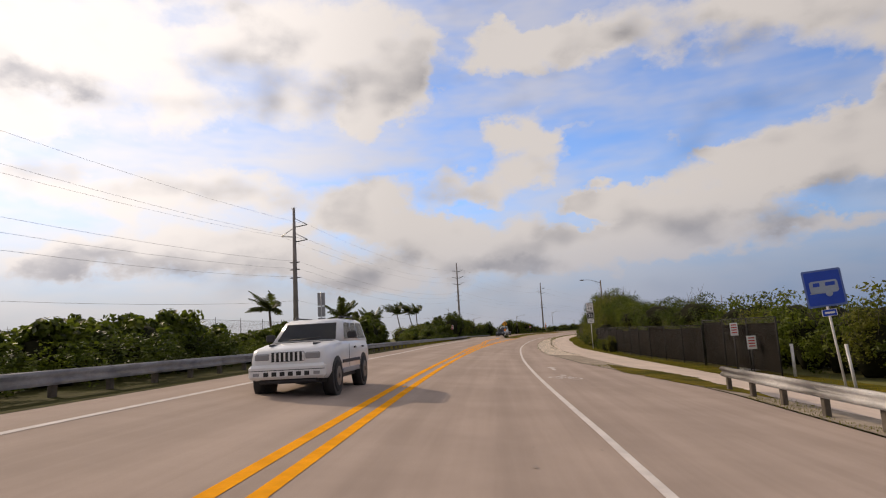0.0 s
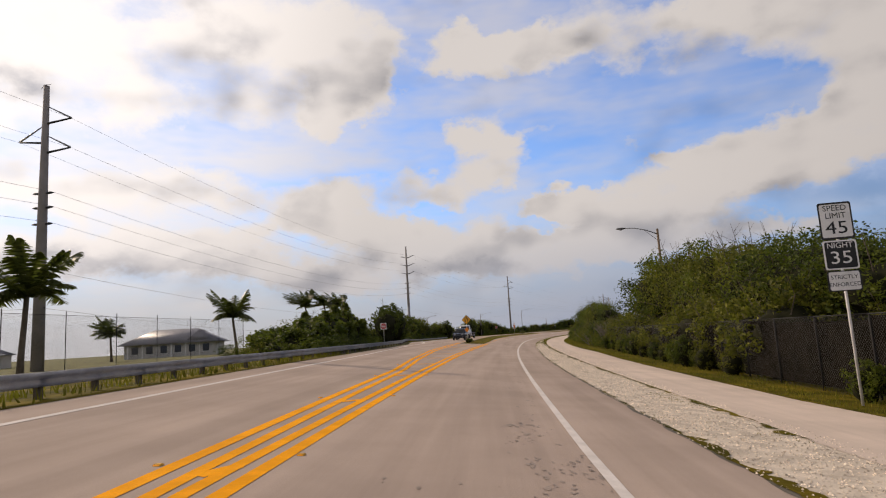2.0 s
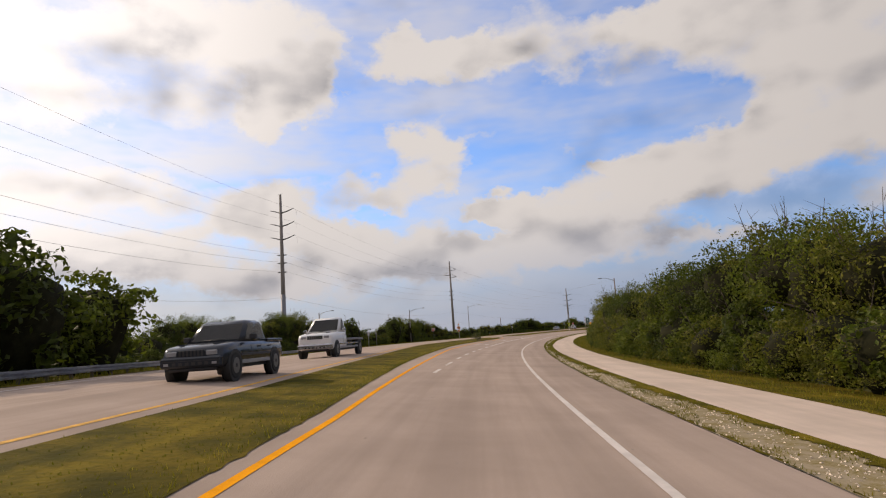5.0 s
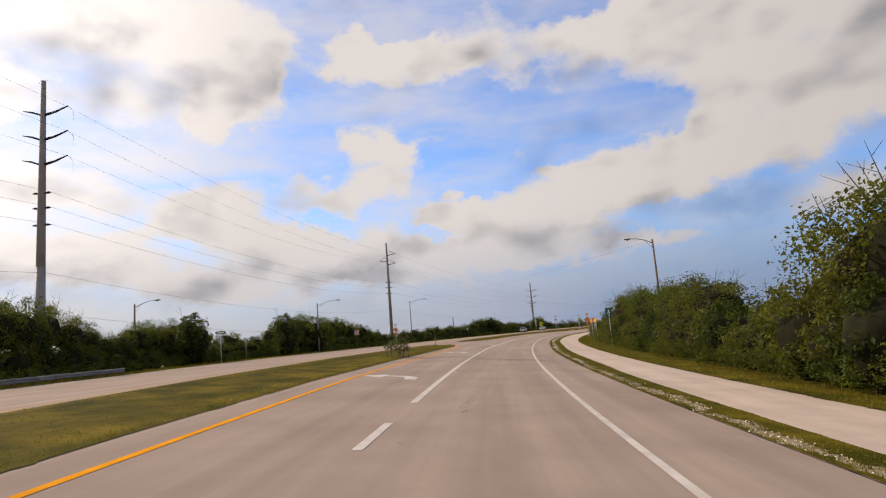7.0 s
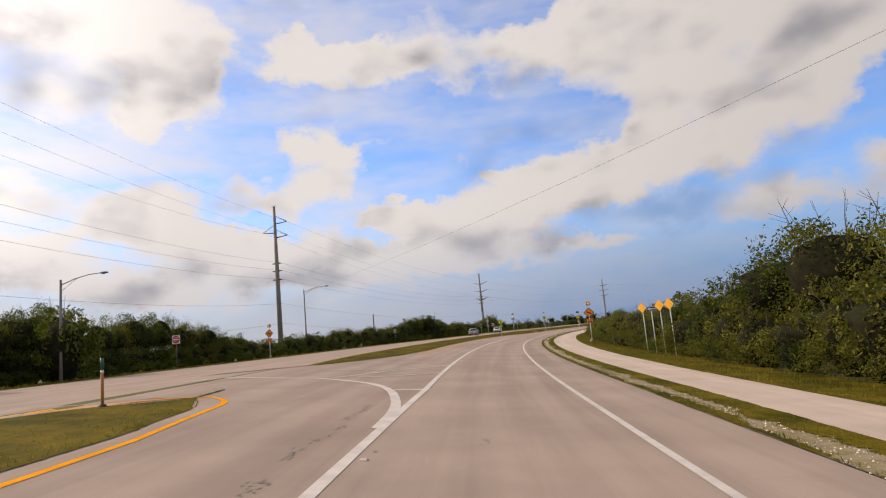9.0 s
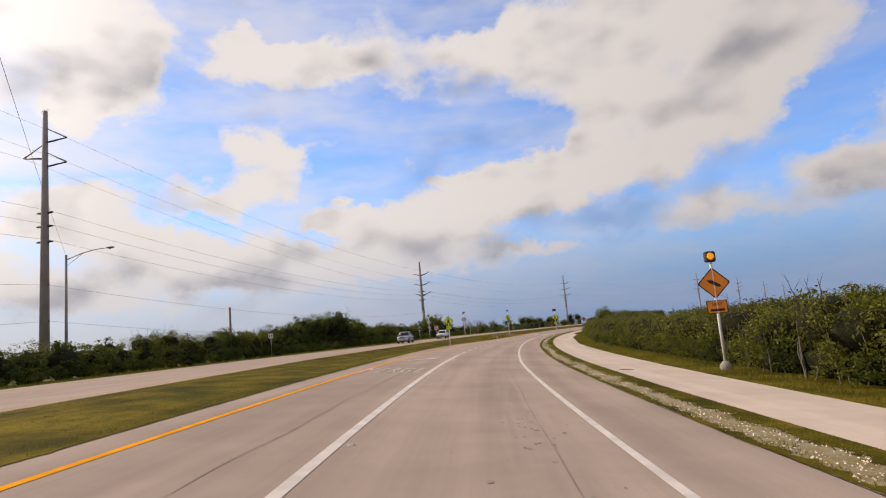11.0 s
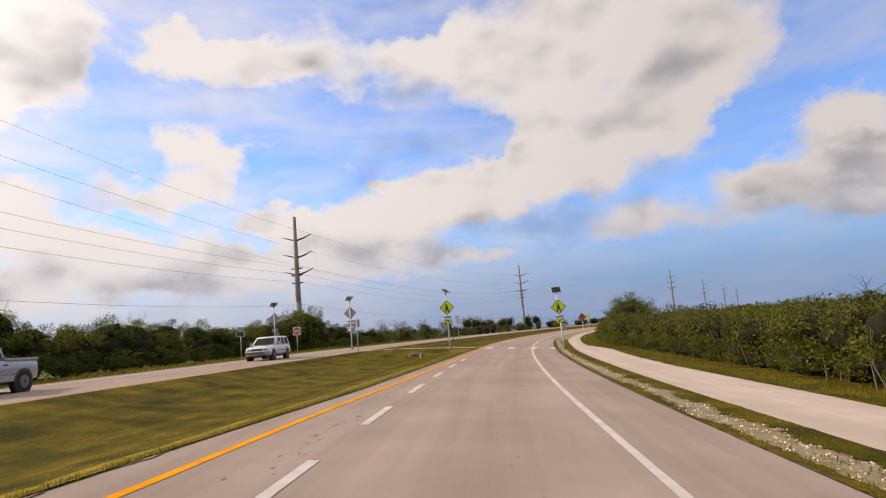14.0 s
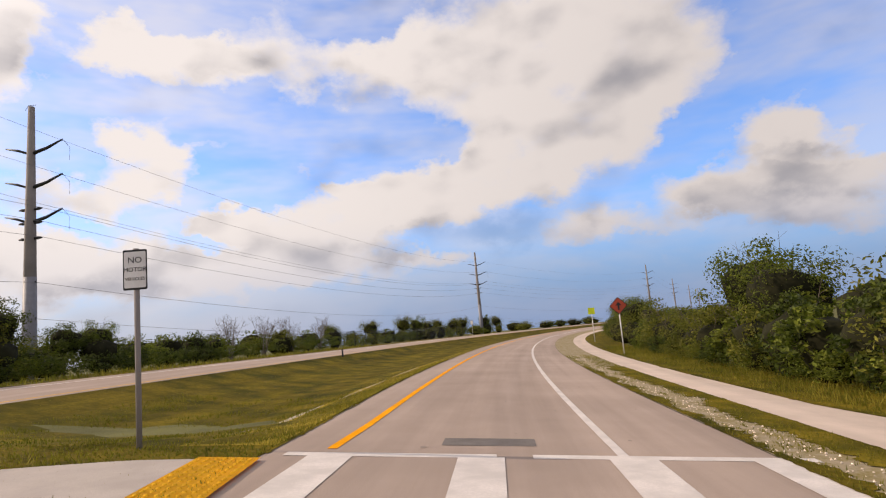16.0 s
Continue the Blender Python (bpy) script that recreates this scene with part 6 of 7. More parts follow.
def band_shape(points, w_, n=5):
    """A painted band along a smooth line through (s, d) points."""
    run = []
    for i in range(len(points) - 1):
        p0, p1, p2, p3 = (Vector(points[min(max(i + k, 0), len(points) - 1)]) for k in (-1, 0, 1, 2))
        for k in range(n):
            u = k / n
            run.append(.5 * (2 * p1 + (p2 - p0) * u + (2 * p0 - 5 * p1 + 4 * p2 - p3) * u * u + (3 * p1 - p0 - 3 * p2 + p3) * u ** 3))
    run.append(Vector(points[-1]))
    quads = []
    for a_, b_ in zip(run, run[1:]):
        v = (b_ - a_).normalized() * w_ / 2
        quads.append([(a_.x - v.y, a_.y + v.x), (b_.x - v.y, b_.y + v.x), (b_.x + v.y, b_.y - v.x), (a_.x + v.y, a_.y - v.x)])
    return quads


flat_shape("turn_guide", band_shape([(254, -5.6), (253, -4.4), (251.7, -3.3), (249.8, -2.5), (247.5, -2.0), (245.6, -1.76), (243.5, -1.7)], .22) + band_shape([(250, -2.4), (250, -1.45)], .24), WHITE_LINE, "white curved turn guide line", .008)
flat_shape("median_line", band_shape([(246.3, -5.57), (247.1, -5.75), (247.8, -6.15), (248.2, -6.7), (247.9, -7.4), (247.0, -8.1), (245.2, -8.9)], .14), YELLOW_LINE, "yellow line curving round the median's nose", .008)
flat_shape("turn_guide", band_shape([(255.4, -11), (254.6, -8.5), (254, -5.6)], .2), WORN_WHITE, "faded white turn guide line")
for pts in ([(259, -6.9), (258.3, -5.3), (258, -3.2)], [(254.2, -5.1), (256, -4.4), (258, -3.6)], [(254.3, -4.6), (255, -3.1), (257, -1.4)], [(265, -5.0), (265, -3.7)], [(258.2, -3.4), (262, -1.6)]):
    flat_shape("guide_line", band_shape(pts, .17), WORN_WHITE, "faded white guide line in the junction", .0095)
for i, ch in enumerate("MERGE"):
    cu = bpy.data.curves.new("glyph", "FONT")
    cu.body, cu.size, cu.align_x = ch, 1.0, "CENTER"
    tmp = bpy.data.objects.new("tmp", cu)
    me = bpy.data.meshes.new_from_object(tmp)
    bpy.data.objects.remove(tmp)
    for v in me.vertices:
        v.co = at(304.5 + v.co.y * 4.0, -4.65 + i * .5 + v.co.x * .62, .0065)
    me.materials.clear()
    me.materials.append(WORN_WHITE)
    tagged(new("road_letter", me), "worn white letter painted on the merging lane", "road marking", "", "structure")
flat_shape("lane_arrow", [bar_shape(313, -4.5, 316.3, -3.2, .15), [(315.7, -3.65), (317.0, -2.9), (315.4, -3.2)]], WHITE_LINE, "white slanting lane reduction arrow")
for s0 in (22.2, 350.5):
    d0 = line_right(s0) + .95
    flat_shape("cycle_symbol", [arc_shape(s0, d0 - .34, .42, .22, 0, 360, .09, 16), arc_shape(s0, d0 + .34, .42, .22, 0, 360, .09, 16), bar_shape(s0 + .1, d0 - .32, s0 + .95, d0 - .1, .08), bar_shape(s0 + .95, d0 - .1, s0 + .1, d0 + .04, .08), bar_shape(s0 + .95, d0 - .1, s0 + 1.0, d0 + .2, .08), bar_shape(s0 + 1.0, d0 + .2, s0 + .1, d0 + .34, .08), bar_shape(s0 + 1.2, d0 + .04, s0 + 1.6, d0 + .08, .2)], WORN_WHITE, "worn white bicycle symbol painted on the shoulder")
    if s0 < 100:
        flat_shape("shoulder_arrow", [bar_shape(s0 + 4.5, d0, s0 + 6.2, d0, .16), [(s0 + 6.1, d0 - .28), (s0 + 7.0, d0), (s0 + 6.1, d0 + .28)]], WORN_WHITE, "worn white arrow painted on the shoulder")
# crossing
cross = [bar_shape(398.0, -2.75, 398.0, 3.3, .22), bar_shape(401.5, -2.75, 401.5, 3.6, .22)]
for d0 in (-2.15, -.3, 1.48, 3.12):
    cross.append(bar_shape(398.1, d0, 401.4, d0, .56))
for bar in cross:
    flat_shape("crosswalk_bar", [bar], WHITE_LINE, "white bar of the ladder crosswalk")
pad = thing("tactile_pad", pose(*at(399.9, -3.2, .03)), "yellow tactile paving pad with raised domes", "tactile paving")
inv = pad.matrix_world.inverted()
bm = bmesh.new()
q4 = [inv @ at(a_, b_, .036) for a_, b_ in ((399.15, -3.45), (399.15, -2.7), (401.1, -2.9), (401.1, -3.67))]
f0 = bm.faces.new([bm.verts.new(v) for v in q4])
bmesh.ops.solidify(bm, geom=[f0], thickness=.03)
part("pad_plate", bm, TACTILE, pad)
vs, fs = [], []
for i in range(14):
    for j in range(7):
        c = inv @ at(399.25 + i * .132, -3.39 + j * .103 - i * .0155, .035)
        k = len(vs)
        for r_, z_ in ((.028, 0), (.014, .014)):
            vs += [c + Vector((r_ * math.cos(a), r_ * math.sin(a), z_)) for a in np.linspace(0, 6.283, 6, False)]
        fs += [(k + a, k + (a + 1) % 6, k + 6 + (a + 1) % 6, k + 6 + a) for a in range(6)] + [tuple(range(k + 6, k + 12))]
ob = mesh_object("dome_field", vs, fs, TACTILE)
ob.parent = pad
ob["kind"] = "stuff"


def reflector(s_, d_, mat, label):
    p = at(s_, d_, .0)
    ob = thing("road_reflector", pose(p.x, p.y, p.z, 0, 0, turn(s_)), label, "reflector", "raised road reflectors")
    bm = bmesh.new()
    lo_, hi_ = [(-.05, -.05), (.05, -.05), (.05, .05), (-.05, .05)], [(-.04, -.02), (.04, -.02), (.04, .02), (-.04, .02)]
    v = [bm.verts.new((x, y, .0)) for x, y in lo_] + [bm.verts.new((x, y, .022)) for x, y in hi_]
    for f in ((4, 5, 6, 7), (0, 1, 5, 4), (1, 2, 6, 5), (2, 3, 7, 6), (3, 0, 4, 7)):
        bm.faces.new([v[i] for i in f])
    part("reflector_body", bm, mat, ob)
    # the amber lens has an added glow, though a reflector holds no lamp
    part("lens", box(bmesh.new(), -.032, .032, -.043, -.036, .004, .014), AMBER if mat is WORN_YELLOW else SIGN_WHITE, ob)


for s_ in np.arange(4.5, 50, 12.2):
    reflector(s_, (double_right(s_) + split_left(s_)) / 2, WORN_YELLOW, "small amber reflector between the centre lines")
for s_ in np.arange(52, 124, 6.9):
    reflector(s_, double_right(s_) + .17, WORN_YELLOW, "small amber reflector beside the centre line")
    reflector(s_ - .8, split_left(s_) - .17, WORN_YELLOW, "small amber reflector beside the centre line")
for s_ in np.arange(204.5, 320, 12.2):
    reflector(s_, lane(s_) + .2, WORN_WHITE, "small white reflector beside the lane line")
for s_ in np.arange(158.0, 192, 12.2):
    reflector(s_, lane(s_), WORN_WHITE, "small white reflector between lane dashes")
# ---- vehicles ----
CAR_WHITE = plain("car_paint_white", (0.72, 0.72, 0.72), 0.25, 0.0, 0.04)
CAR_SILVER = plain("car_paint_silver", (0.38, 0.38, 0.40), 0.25, 0.6, 0.04)
CAR_DARK = plain("car_paint_dark", (0.03, 0.035, 0.045), 0.2, 0.3, 0.04)
CAR_GLASS = plain("car_window_tint", (0.030, 0.030, 0.032), 0.05)
TYRE = plain("tyre_rubber", (0.015, 0.015, 0.015), 0.85)
RIM = plain("wheel_alloy", (0.16, 0.155, 0.15), 0.4, 0.7)
CHROME = plain("chrome_trim", (0.6, 0.6, 0.62), 0.15, 0.9)
HEADLAMP = plain("headlamp_glass", (0.28, 0.28, 0.29), 0.08)
TAIL = plain("tail_lamp", (0.35, 0.01, 0.01), 0.2)


def loft(bm, rings, closed=True):
    loops = [[bm.verts.new(v) for v in r] for r in rings]
    n = len(loops[0])
    for a_, b_ in zip(loops, loops[1:]):
        for k in range(n if closed else n - 1):
            bm.faces.new((a_[k], a_[(k + 1) % n], b_[(k + 1) % n], b_[k])).smooth = True
    bm.faces.new(loops[0][::-1])
    bm.faces.new(loops[-1])
    bmesh.ops.recalc_face_normals(bm, faces=bm.faces[:])
    return bm


def quad_plate(bm, pts, thick=.012):
    f = bm.faces.new([bm.verts.new(p) for p in pts])
    bmesh.ops.solidify(bm, geom=[f], thickness=thick)
    return bm


def vehicle(name, place, label, category, paint_, L, W, H, cab0, cab1, bed=False, flat=False, rack=False, hood=1.08, wheel=.37, stripe=False):
    """A car with its nose at -y. cab0, cab1: where the cabin starts and ends along it."""
    root = thing(name, place, label, category, "cars on the far lane")
    hw = W / 2
    sill = wheel * 1.12
    belt = hood + .06

    def ring(y, zb, zt, w_):
        return [(-w_ * .92, y, zb), (-w_, y, zb + .12), (-w_, y, zt - .22), (-w_ * .95, y, zt - .05), (-w_ * .84, y, zt), (w_ * .84, y, zt), (w_ * .95, y, zt - .05), (w_, y, zt - .22), (w_, y, zb + .12), (w_ * .92, y, zb)]

    end = cab1 if flat else L
    ys = [(0, sill + .02, hood - .22, hw * .80), (.06, sill - .03, hood - .12, hw * .90), (.24, sill - .05, hood - .05, hw * .97), (cab0 * .6, sill - .03, hood + .02, hw), (cab0, sill - .03, belt, hw), (end * .6, sill - .03, belt, hw), (end - .35, sill, belt, hw * .99), (end - .06, sill + .04, belt - .06, hw * .95), (end, sill + .1, belt - .14, hw * .92)]
    body = part("body", loft(bmesh.new(), [ring(*y) for y in ys]), paint_, root)
    # cabin: pillars and roof
    t0, t1 = cab0 + (H - belt) * 1.22, cab1 - (H - belt) * (.25 if (bed or flat) else .42)
    wt_, wb_ = hw * .735, hw * .93
    cabin = [[(-wb_, cab0 - .05, belt - .06), (wb_, cab0 - .05, belt - .06), (wb_, cab1, belt - .06), (-wb_, cab1, belt - .06)],
             [(-wt_ - .03, t0 - .05, H - .07), (wt_ + .03, t0 - .05, H - .07), (wt_ + .03, t1 + .03, H - .07), (-wt_ - .03, t1 + .03, H - .07)],
             [(-wt_ + .08, t0 + .12, H), (wt_ - .08, t0 + .12, H), (wt_ - .08, t1 - .08, H), (-wt_ + .08, t1 - .08, H)]]
    part("cabin", loft(bmesh.new(), cabin), paint_, root)

    def lerp3(a_, b_, u):
        return Vector(a_).lerp(Vector(b_), u)

    lo, hi = cabin[0], cabin[1]
    out = .012

    def window(nm, i, j, u0, u1, off):
        pts = []
        for u, v in ((u0, .16), (u1, .16), (u1, .93), (u0, .93)):
            a_, b_ = lerp3(lo[i], lo[j], u), lerp3(hi[i], hi[j], u)
            pts.append(a_.lerp(b_, v) + Vector(off))
        part(nm, quad_plate(bmesh.new(), pts), CAR_GLASS, root)

    window("windscreen", 0, 1, .06, .94, (0, -out, .0))
    window("rear_window", 2, 3, .08, .92, (0, out, 0))
    cuts = ((.10, .48), (.53, .93)) if bed or flat else ((.13, .38), (.41, .64), (.68, .95))
    if flat:
        cuts = ((.2, .85),)
    for u0, u1 in cuts:
        window("side_window", 1, 2, u0, u1, (out, 0, 0))
        window("side_window", 3, 0, 1 - u1, 1 - u0, (-out, 0, 0))
    for sx in (-1, 1):
        mir = part("wing_mirror", box(bmesh.new(), -.11, .11, -.06, .06, -.09, .09, .03), DARK if not stripe else CHROME, root)
        mir.location = (sx * (hw + .12), cab0 + .45, belt + .12)
        part("headlight", box(bmesh.new(), sx * hw * .62 - .17, sx * hw * .62 + .17, -.015, .12, hood - .33, hood - .17, .03), HEADLAMP, root)
        part("tail_light", box(bmesh.new(), sx * hw * .82 - .07, sx * hw * .82 + .07, end - .03, end + .015, belt - .5, belt - .12, .02), TAIL, root)
        for k in range(2):
            part("door_handle", box(bmesh.new(), sx * (hw + .012) - .015, sx * (hw + .012) + .015, cab0 + 1.15 + k * .95, cab0 + 1.35 + k * .95, belt - .22, belt - .17, .008), DARK, root)
    part("bonnet_seam", box(bmesh.new(), -hw * .8, hw * .8, cab0 - .13, cab0 - .105, hood + .03, belt + .004), DARK, root)
    for sx in (-1, 1):
        part("wiper", tube(bmesh.new(), [(sx * .1 - .3, cab0 - .02, belt + .05), (sx * .1 + .25, cab0 + .04, belt + .09)], .012, 4), BLACK, root)
        part("bonnet_crease", box(bmesh.new(), sx * hw * .55 - .006, sx * hw * .55 + .006, .3, cab0 - .15, hood - .02, hood + .032), DARK, root)
        part("lower_cladding", box(bmesh.new(), sx * (hw - .01) - .02, sx * (hw - .01) + .02, 1.35, L - 1.5, sill - .02, sill + .10, .01), SIGN_BACK, root)
    part("lower_valance", box(bmesh.new(), -hw * .72, hw * .72, .02, .2, sill - .12, sill - .02, .03), DARK, root)
    gr = part("grille", box(bmesh.new(), -hw * .42, hw * .42, -.02, .08, hood - .36, hood - .15, .02), BLACK, root)
    for k in range(8):
        x_ = -hw * .40 + k * hw * .8 / 7
        part("grille_bar", box(bmesh.new(), x_ - .02, x_ + .02, -.03, -.0205, hood - .35, hood - .16), CHROME if stripe else paint_, gr)
    bp = part("bumper", box(bmesh.new(), -hw * .95, hw * .95, -.08, .12, sill - .02, sill + .30, .06), CHROME if stripe else paint_, root)
    for k in range(6):
        x_ = -hw * .5 + k * hw / 5
        part("bumper_vent", box(bmesh.new(), x_ - .055, x_ + .055, -.085, -.0805, sill + .05, sill + .14), BLACK, bp)
    part("bumper_crease", box(bmesh.new(), -hw * .93, hw * .93, -.083, -.0805, sill + .17, sill + .185), DARK, bp)
    for sx in (-1, 1):
        part("fog_lamp", box(bmesh.new(), sx * hw * .74 - .07, sx * hw * .74 + .07, -.088, -.0805, sill + .06, sill + .13), HEADLAMP, bp)
        part("door_line", box(bmesh.new(), sx * (hw + .002) - .004, sx * (hw + .002) + .004, cab0 + .62, cab0 + .632, sill + .1, belt - .1), BLACK, root)
        part("rub_strip", box(bmesh.new(), sx * (hw + .006) - .012, sx * (hw + .006) + .012, 1.3, L - 1.45, sill + .22, sill + .30, .006), DARK if not stripe else CHROME, root)
    part("underbody", box(bmesh.new(), -hw * .85, hw * .85, .3, L - .2, sill - .14, sill + .06), BLACK, root)
    axles = (.82, L - .95)
    for ya in axles:
        for sx in (-1, 1):
            part("wheel_arch", tube(bmesh.new(), [(sx * (hw - .25), ya, wheel), (sx * (hw + .006), ya, wheel)], wheel + .09, 18), BLACK, root)
            w_ = part("tyre", tube(bmesh.new(), [(sx * (hw - .22), ya, wheel), (sx * (hw - .19), ya, wheel), (sx * (hw + .0), ya, wheel), (sx * (hw + .03), ya, wheel)], [wheel * .9, wheel, wheel, wheel * .9], 20), TYRE, root)
            part("rim", tube(bmesh.new(), [(sx * (hw + .015), ya, wheel), (sx * (hw + .036), ya, wheel)], [wheel * .66, wheel * .6], 12), RIM, w_)
            part("hub", tube(bmesh.new(), [(sx * (hw + .03), ya, wheel), (sx * (hw + .045), ya, wheel)], wheel * .16, 8), DARK, w_)
    if rack:
        for sx in (-1, 1):
            part("roof_rail", tube(bmesh.new(), [(sx * wt_ * .86, t0 + .25, H - .02), (sx * wt_ * .86, t0 + .4, H + .06), (sx * wt_ * .86, t1 - .4, H + .06), (sx * wt_ * .86, t1 - .2, H - .02)], .02, 5), DARK, root)
    if bed:
        part("cargo_bed", box(bmesh.new(), -hw * .8, hw * .8, cab1 + .1, L - .1, belt - .45, belt + .004), BLACK, root)
        for sx in (-1, 1):
            part("bed_rail", box(bmesh.new(), sx * hw * .9 - .07, sx * hw * .9 + .07, cab1 + .05, L - .03, belt - .05, belt + .05, .02), paint_, root)
    if flat:
        part("flat_bed", box(bmesh.new(), -hw * 1.02, hw * 1.02, cab1 + .2, L, 1.0, 1.14, .02), GALV_DULL, root)
        part("chassis", box(bmesh.new(), -.35, .35, cab1 - .3, L, .6, 1.0, .02), DARK, root)
    return root


vehicle("suv", stand(13.3, -4.55), "white off-road car with dark windows and roof rails on the lane", "car", CAR_WHITE, 4.6, 1.84, 1.74, 1.38, 4.5, rack=True, hood=1.13)
vehicle("pickup_truck", stand(146.5, -8.4), "dark pickup truck on the far lane", "pickup truck", CAR_DARK, 5.2, 1.95, 1.82, 1.5, 3.6, bed=True, wheel=.40)
vehicle("flatbed_truck", stand(165.5, -10.6), "white flatbed truck with a tall cab on the far lane", "truck", CAR_WHITE, 7.5, 2.3, 2.5, 1.6, 3.3, flat=True, hood=1.5, wheel=.48, stripe=True)
vehicle("pickup_truck", stand(363.5, -15.6, 0, 5) @ Matrix.Scale(.82, 4), "silver crew cab pickup truck with a chrome front", "pickup truck", CAR_SILVER, 5.8, 2.0, 1.95, 1.65, 3.95, bed=True, hood=1.22, wheel=.42, stripe=True)
vehicle("suv", stand(384.5, -15.0, 0, 4) @ Matrix.Scale(.85, 4), "white family off-road car on the far lane", "car", CAR_WHITE, 4.85, 1.9, 1.72, 1.25, 4.75, hood=1.02, wheel=.37, stripe=True)

# ---- palms ----


def frond(g, out, length, rise, wind):
    """One feathery frond from the origin: verts and faces."""
    vs, fs = [], []
    pts = []
    for i in range(9):
        u = i / 8
        p = Vector((out[0] * length * u * (1 - .2 * u), out[1] * length * u * (1 - .2 * u), 1.25 * rise * u - .52 * length * u * u))
        p += Vector(wind) * u * u * length * .85
        pts.append(p)
    for i in range(8):
        a_, b_ = pts[i], pts[i + 1]
        way = (b_ - a_).normalized()
        side = way.cross(Vector((0, 0, 1))).normalized()
        for j in range(4):
            c = a_.lerp(b_, j / 4)
            ln = length * .30 * math.sin(math.pi * min(1, (i + j / 4 + 1.2) / 9.6)) + .05
            for sg in (-1, 1):
                tip = c + side * sg * ln * .8 + way * ln * .5 + Vector((0, 0, -ln * g.uniform(.25, .6))) + Vector(wind) * ln * .25
                k = len(vs)
                vs += [c, c + way * .11, tip.lerp(c, .45) + way * .09, tip]
                fs.append((k, k + 1, k + 2, k + 3))
        k = len(vs)
        up = Vector((0, 0, .02))
        vs += [a_ + side * .02, a_ - side * .02, b_ - side * .015, b_ + side * .015]
        fs.append((k, k + 1, k + 2, k + 3))
    return vs, fs


def palm(x, y, foot, crown, seed, lean, size, windy, label):
    g = np.random.default_rng(seed)
    root = thing("palm_tree", pose(x, y, foot), label, "palm tree", "palm trees")
    h = crown - foot
    top = Vector((0, 0, h))
    part("trunk", tube(bmesh.new(), [(lean[0], lean[1], -.3), (lean[0] * .8, lean[1] * .8, h * .3), (lean[0] * .3, lean[1] * .3, h * .7), (0, 0, h)], [.2, .15, .13, .12], 8), BARK, root)
    for k in range(26):
        a_ = k * 2.4 + g.uniform(-.3, .3)
        vs, fs = frond(g, (math.cos(a_), math.sin(a_)), size * g.uniform(.8, 1.1), size * g.uniform(.2, 1.15), windy)
        mesh_part("frond", [top + v for v in vs], fs, LEAF_PALM, root)


WIND = (-.55, .25, .1)
palm(-27.1, 67.3, .5, 5.4, 1, (.3, .1), 2.4, WIND, "coconut palm with wind-blown fronds behind the bushes")
palm(-22.5, 81.0, .5, 4.6, 2, (-.3, .1), 2.9, (-.1, .1, 0), "young coconut palm with drooping fronds")
palm(-26.3, 117.3, .5, 4.8, 3, (.4, .2), 3.3, (-.1, .1, 0), "coconut palm with full drooping fronds")
palm(-28.3, 154.5, .6, 7.7, 4, (1.2, .2), 3.1, WIND, "tall coconut palm bent by the wind")
palm(-25.7, 157.0, .6, 8.0, 5, (1.6, -.2), 2.9, WIND, "tall slender coconut palm bent by the wind")
palm(-24.7, 163.7, .6, 7.9, 6, (.3, -.2), 3.1, WIND, "tall coconut palm bent by the wind")
palm(-47, 129, .5, 4.0, 8, (.2, 0), 2.8, (-.2, .1, 0), "small palm far behind the fence")

# ---- house ----
HOUSE_WALL = material("house_siding", (.55, .53, .50), .8, 0, .12, 1.0, .2, 12.0)
ROOF_METAL = material("house_metal_roof", (.23, .22, .23), .5, .3, .15, .6, .1, 10.0)
hs = thing("house", pose(-46.5, 146, .4, 0, 0, 14), "pale low house with a grey hipped roof and porch", "house")
part("wall", box(bmesh.new(), -6.5, 6.5, -4, 4, -.3, 2.3, .02), HOUSE_WALL, hs)
bm = bmesh.new()
loft(bm, [[(-7.4, -4.9, 2.25), (7.4, -4.9, 2.25), (7.4, 4.9, 2.25), (-7.4, 4.9, 2.25)], [(-3.2, -.3, 4.5), (3.2, -.3, 4.5), (3.2, .3, 4.5), (-3.2, .3, 4.5)]])
part("roof", bm, ROOF_METAL, hs)
part("gable", loft(bmesh.new(), [[(2.2, -4.2, 2.6), (6.0, -4.2, 2.6), (6.0, 0, 2.6), (2.2, 0, 2.6)], [(4.0, -3.9, 4.2), (4.2, -3.9, 4.2), (4.2, 0, 4.2), (4.0, 0, 4.2)]]), ROOF_METAL, hs)
for x_ in (-5, -3, -1, 1, 3, 5):
    wn = part("window", box(bmesh.new(), x_ - .45, x_ + .45, -4.03, -3.98, .9, 2.0), CAR_GLASS, hs)
    part("window_frame", box(bmesh.new(), x_ - .52, x_ + .52, -4.05, -4.031, .83, .9), SIGN_WHITE, wn)
    part("porch_post", box(bmesh.new(), x_ - .87, x_ - .75, -4.75, -4.63, -.2, 2.25), SIGN_WHITE, hs)
for k, (x_, y_, r_) in enumerate(((-58, 118, 3.2), (-62, 126, 2.8))):
    hut = thing("house", pose(x_, y_, .4, 0, 0, 20 + 30 * k), "small dark house roof behind the fence", "house")
    part("wall", box(bmesh.new(), -r_, r_, -r_, r_, -.3, 1.8), HOUSE_WALL, hut)
    part("roof", loft(bmesh.new(), [[(-r_ - .5, -r_ - .5, 1.8), (r_ + .5, -r_ - .5, 1.8), (r_ + .5, r_ + .5, 1.8), (-r_ - .5, r_ + .5, 1.8)], [(-.3, -.3, 3.4), (.3, -.3, 3.4), (.3, .3, 3.4), (-.3, .3, 3.4)]]), ROOF_METAL, hut)

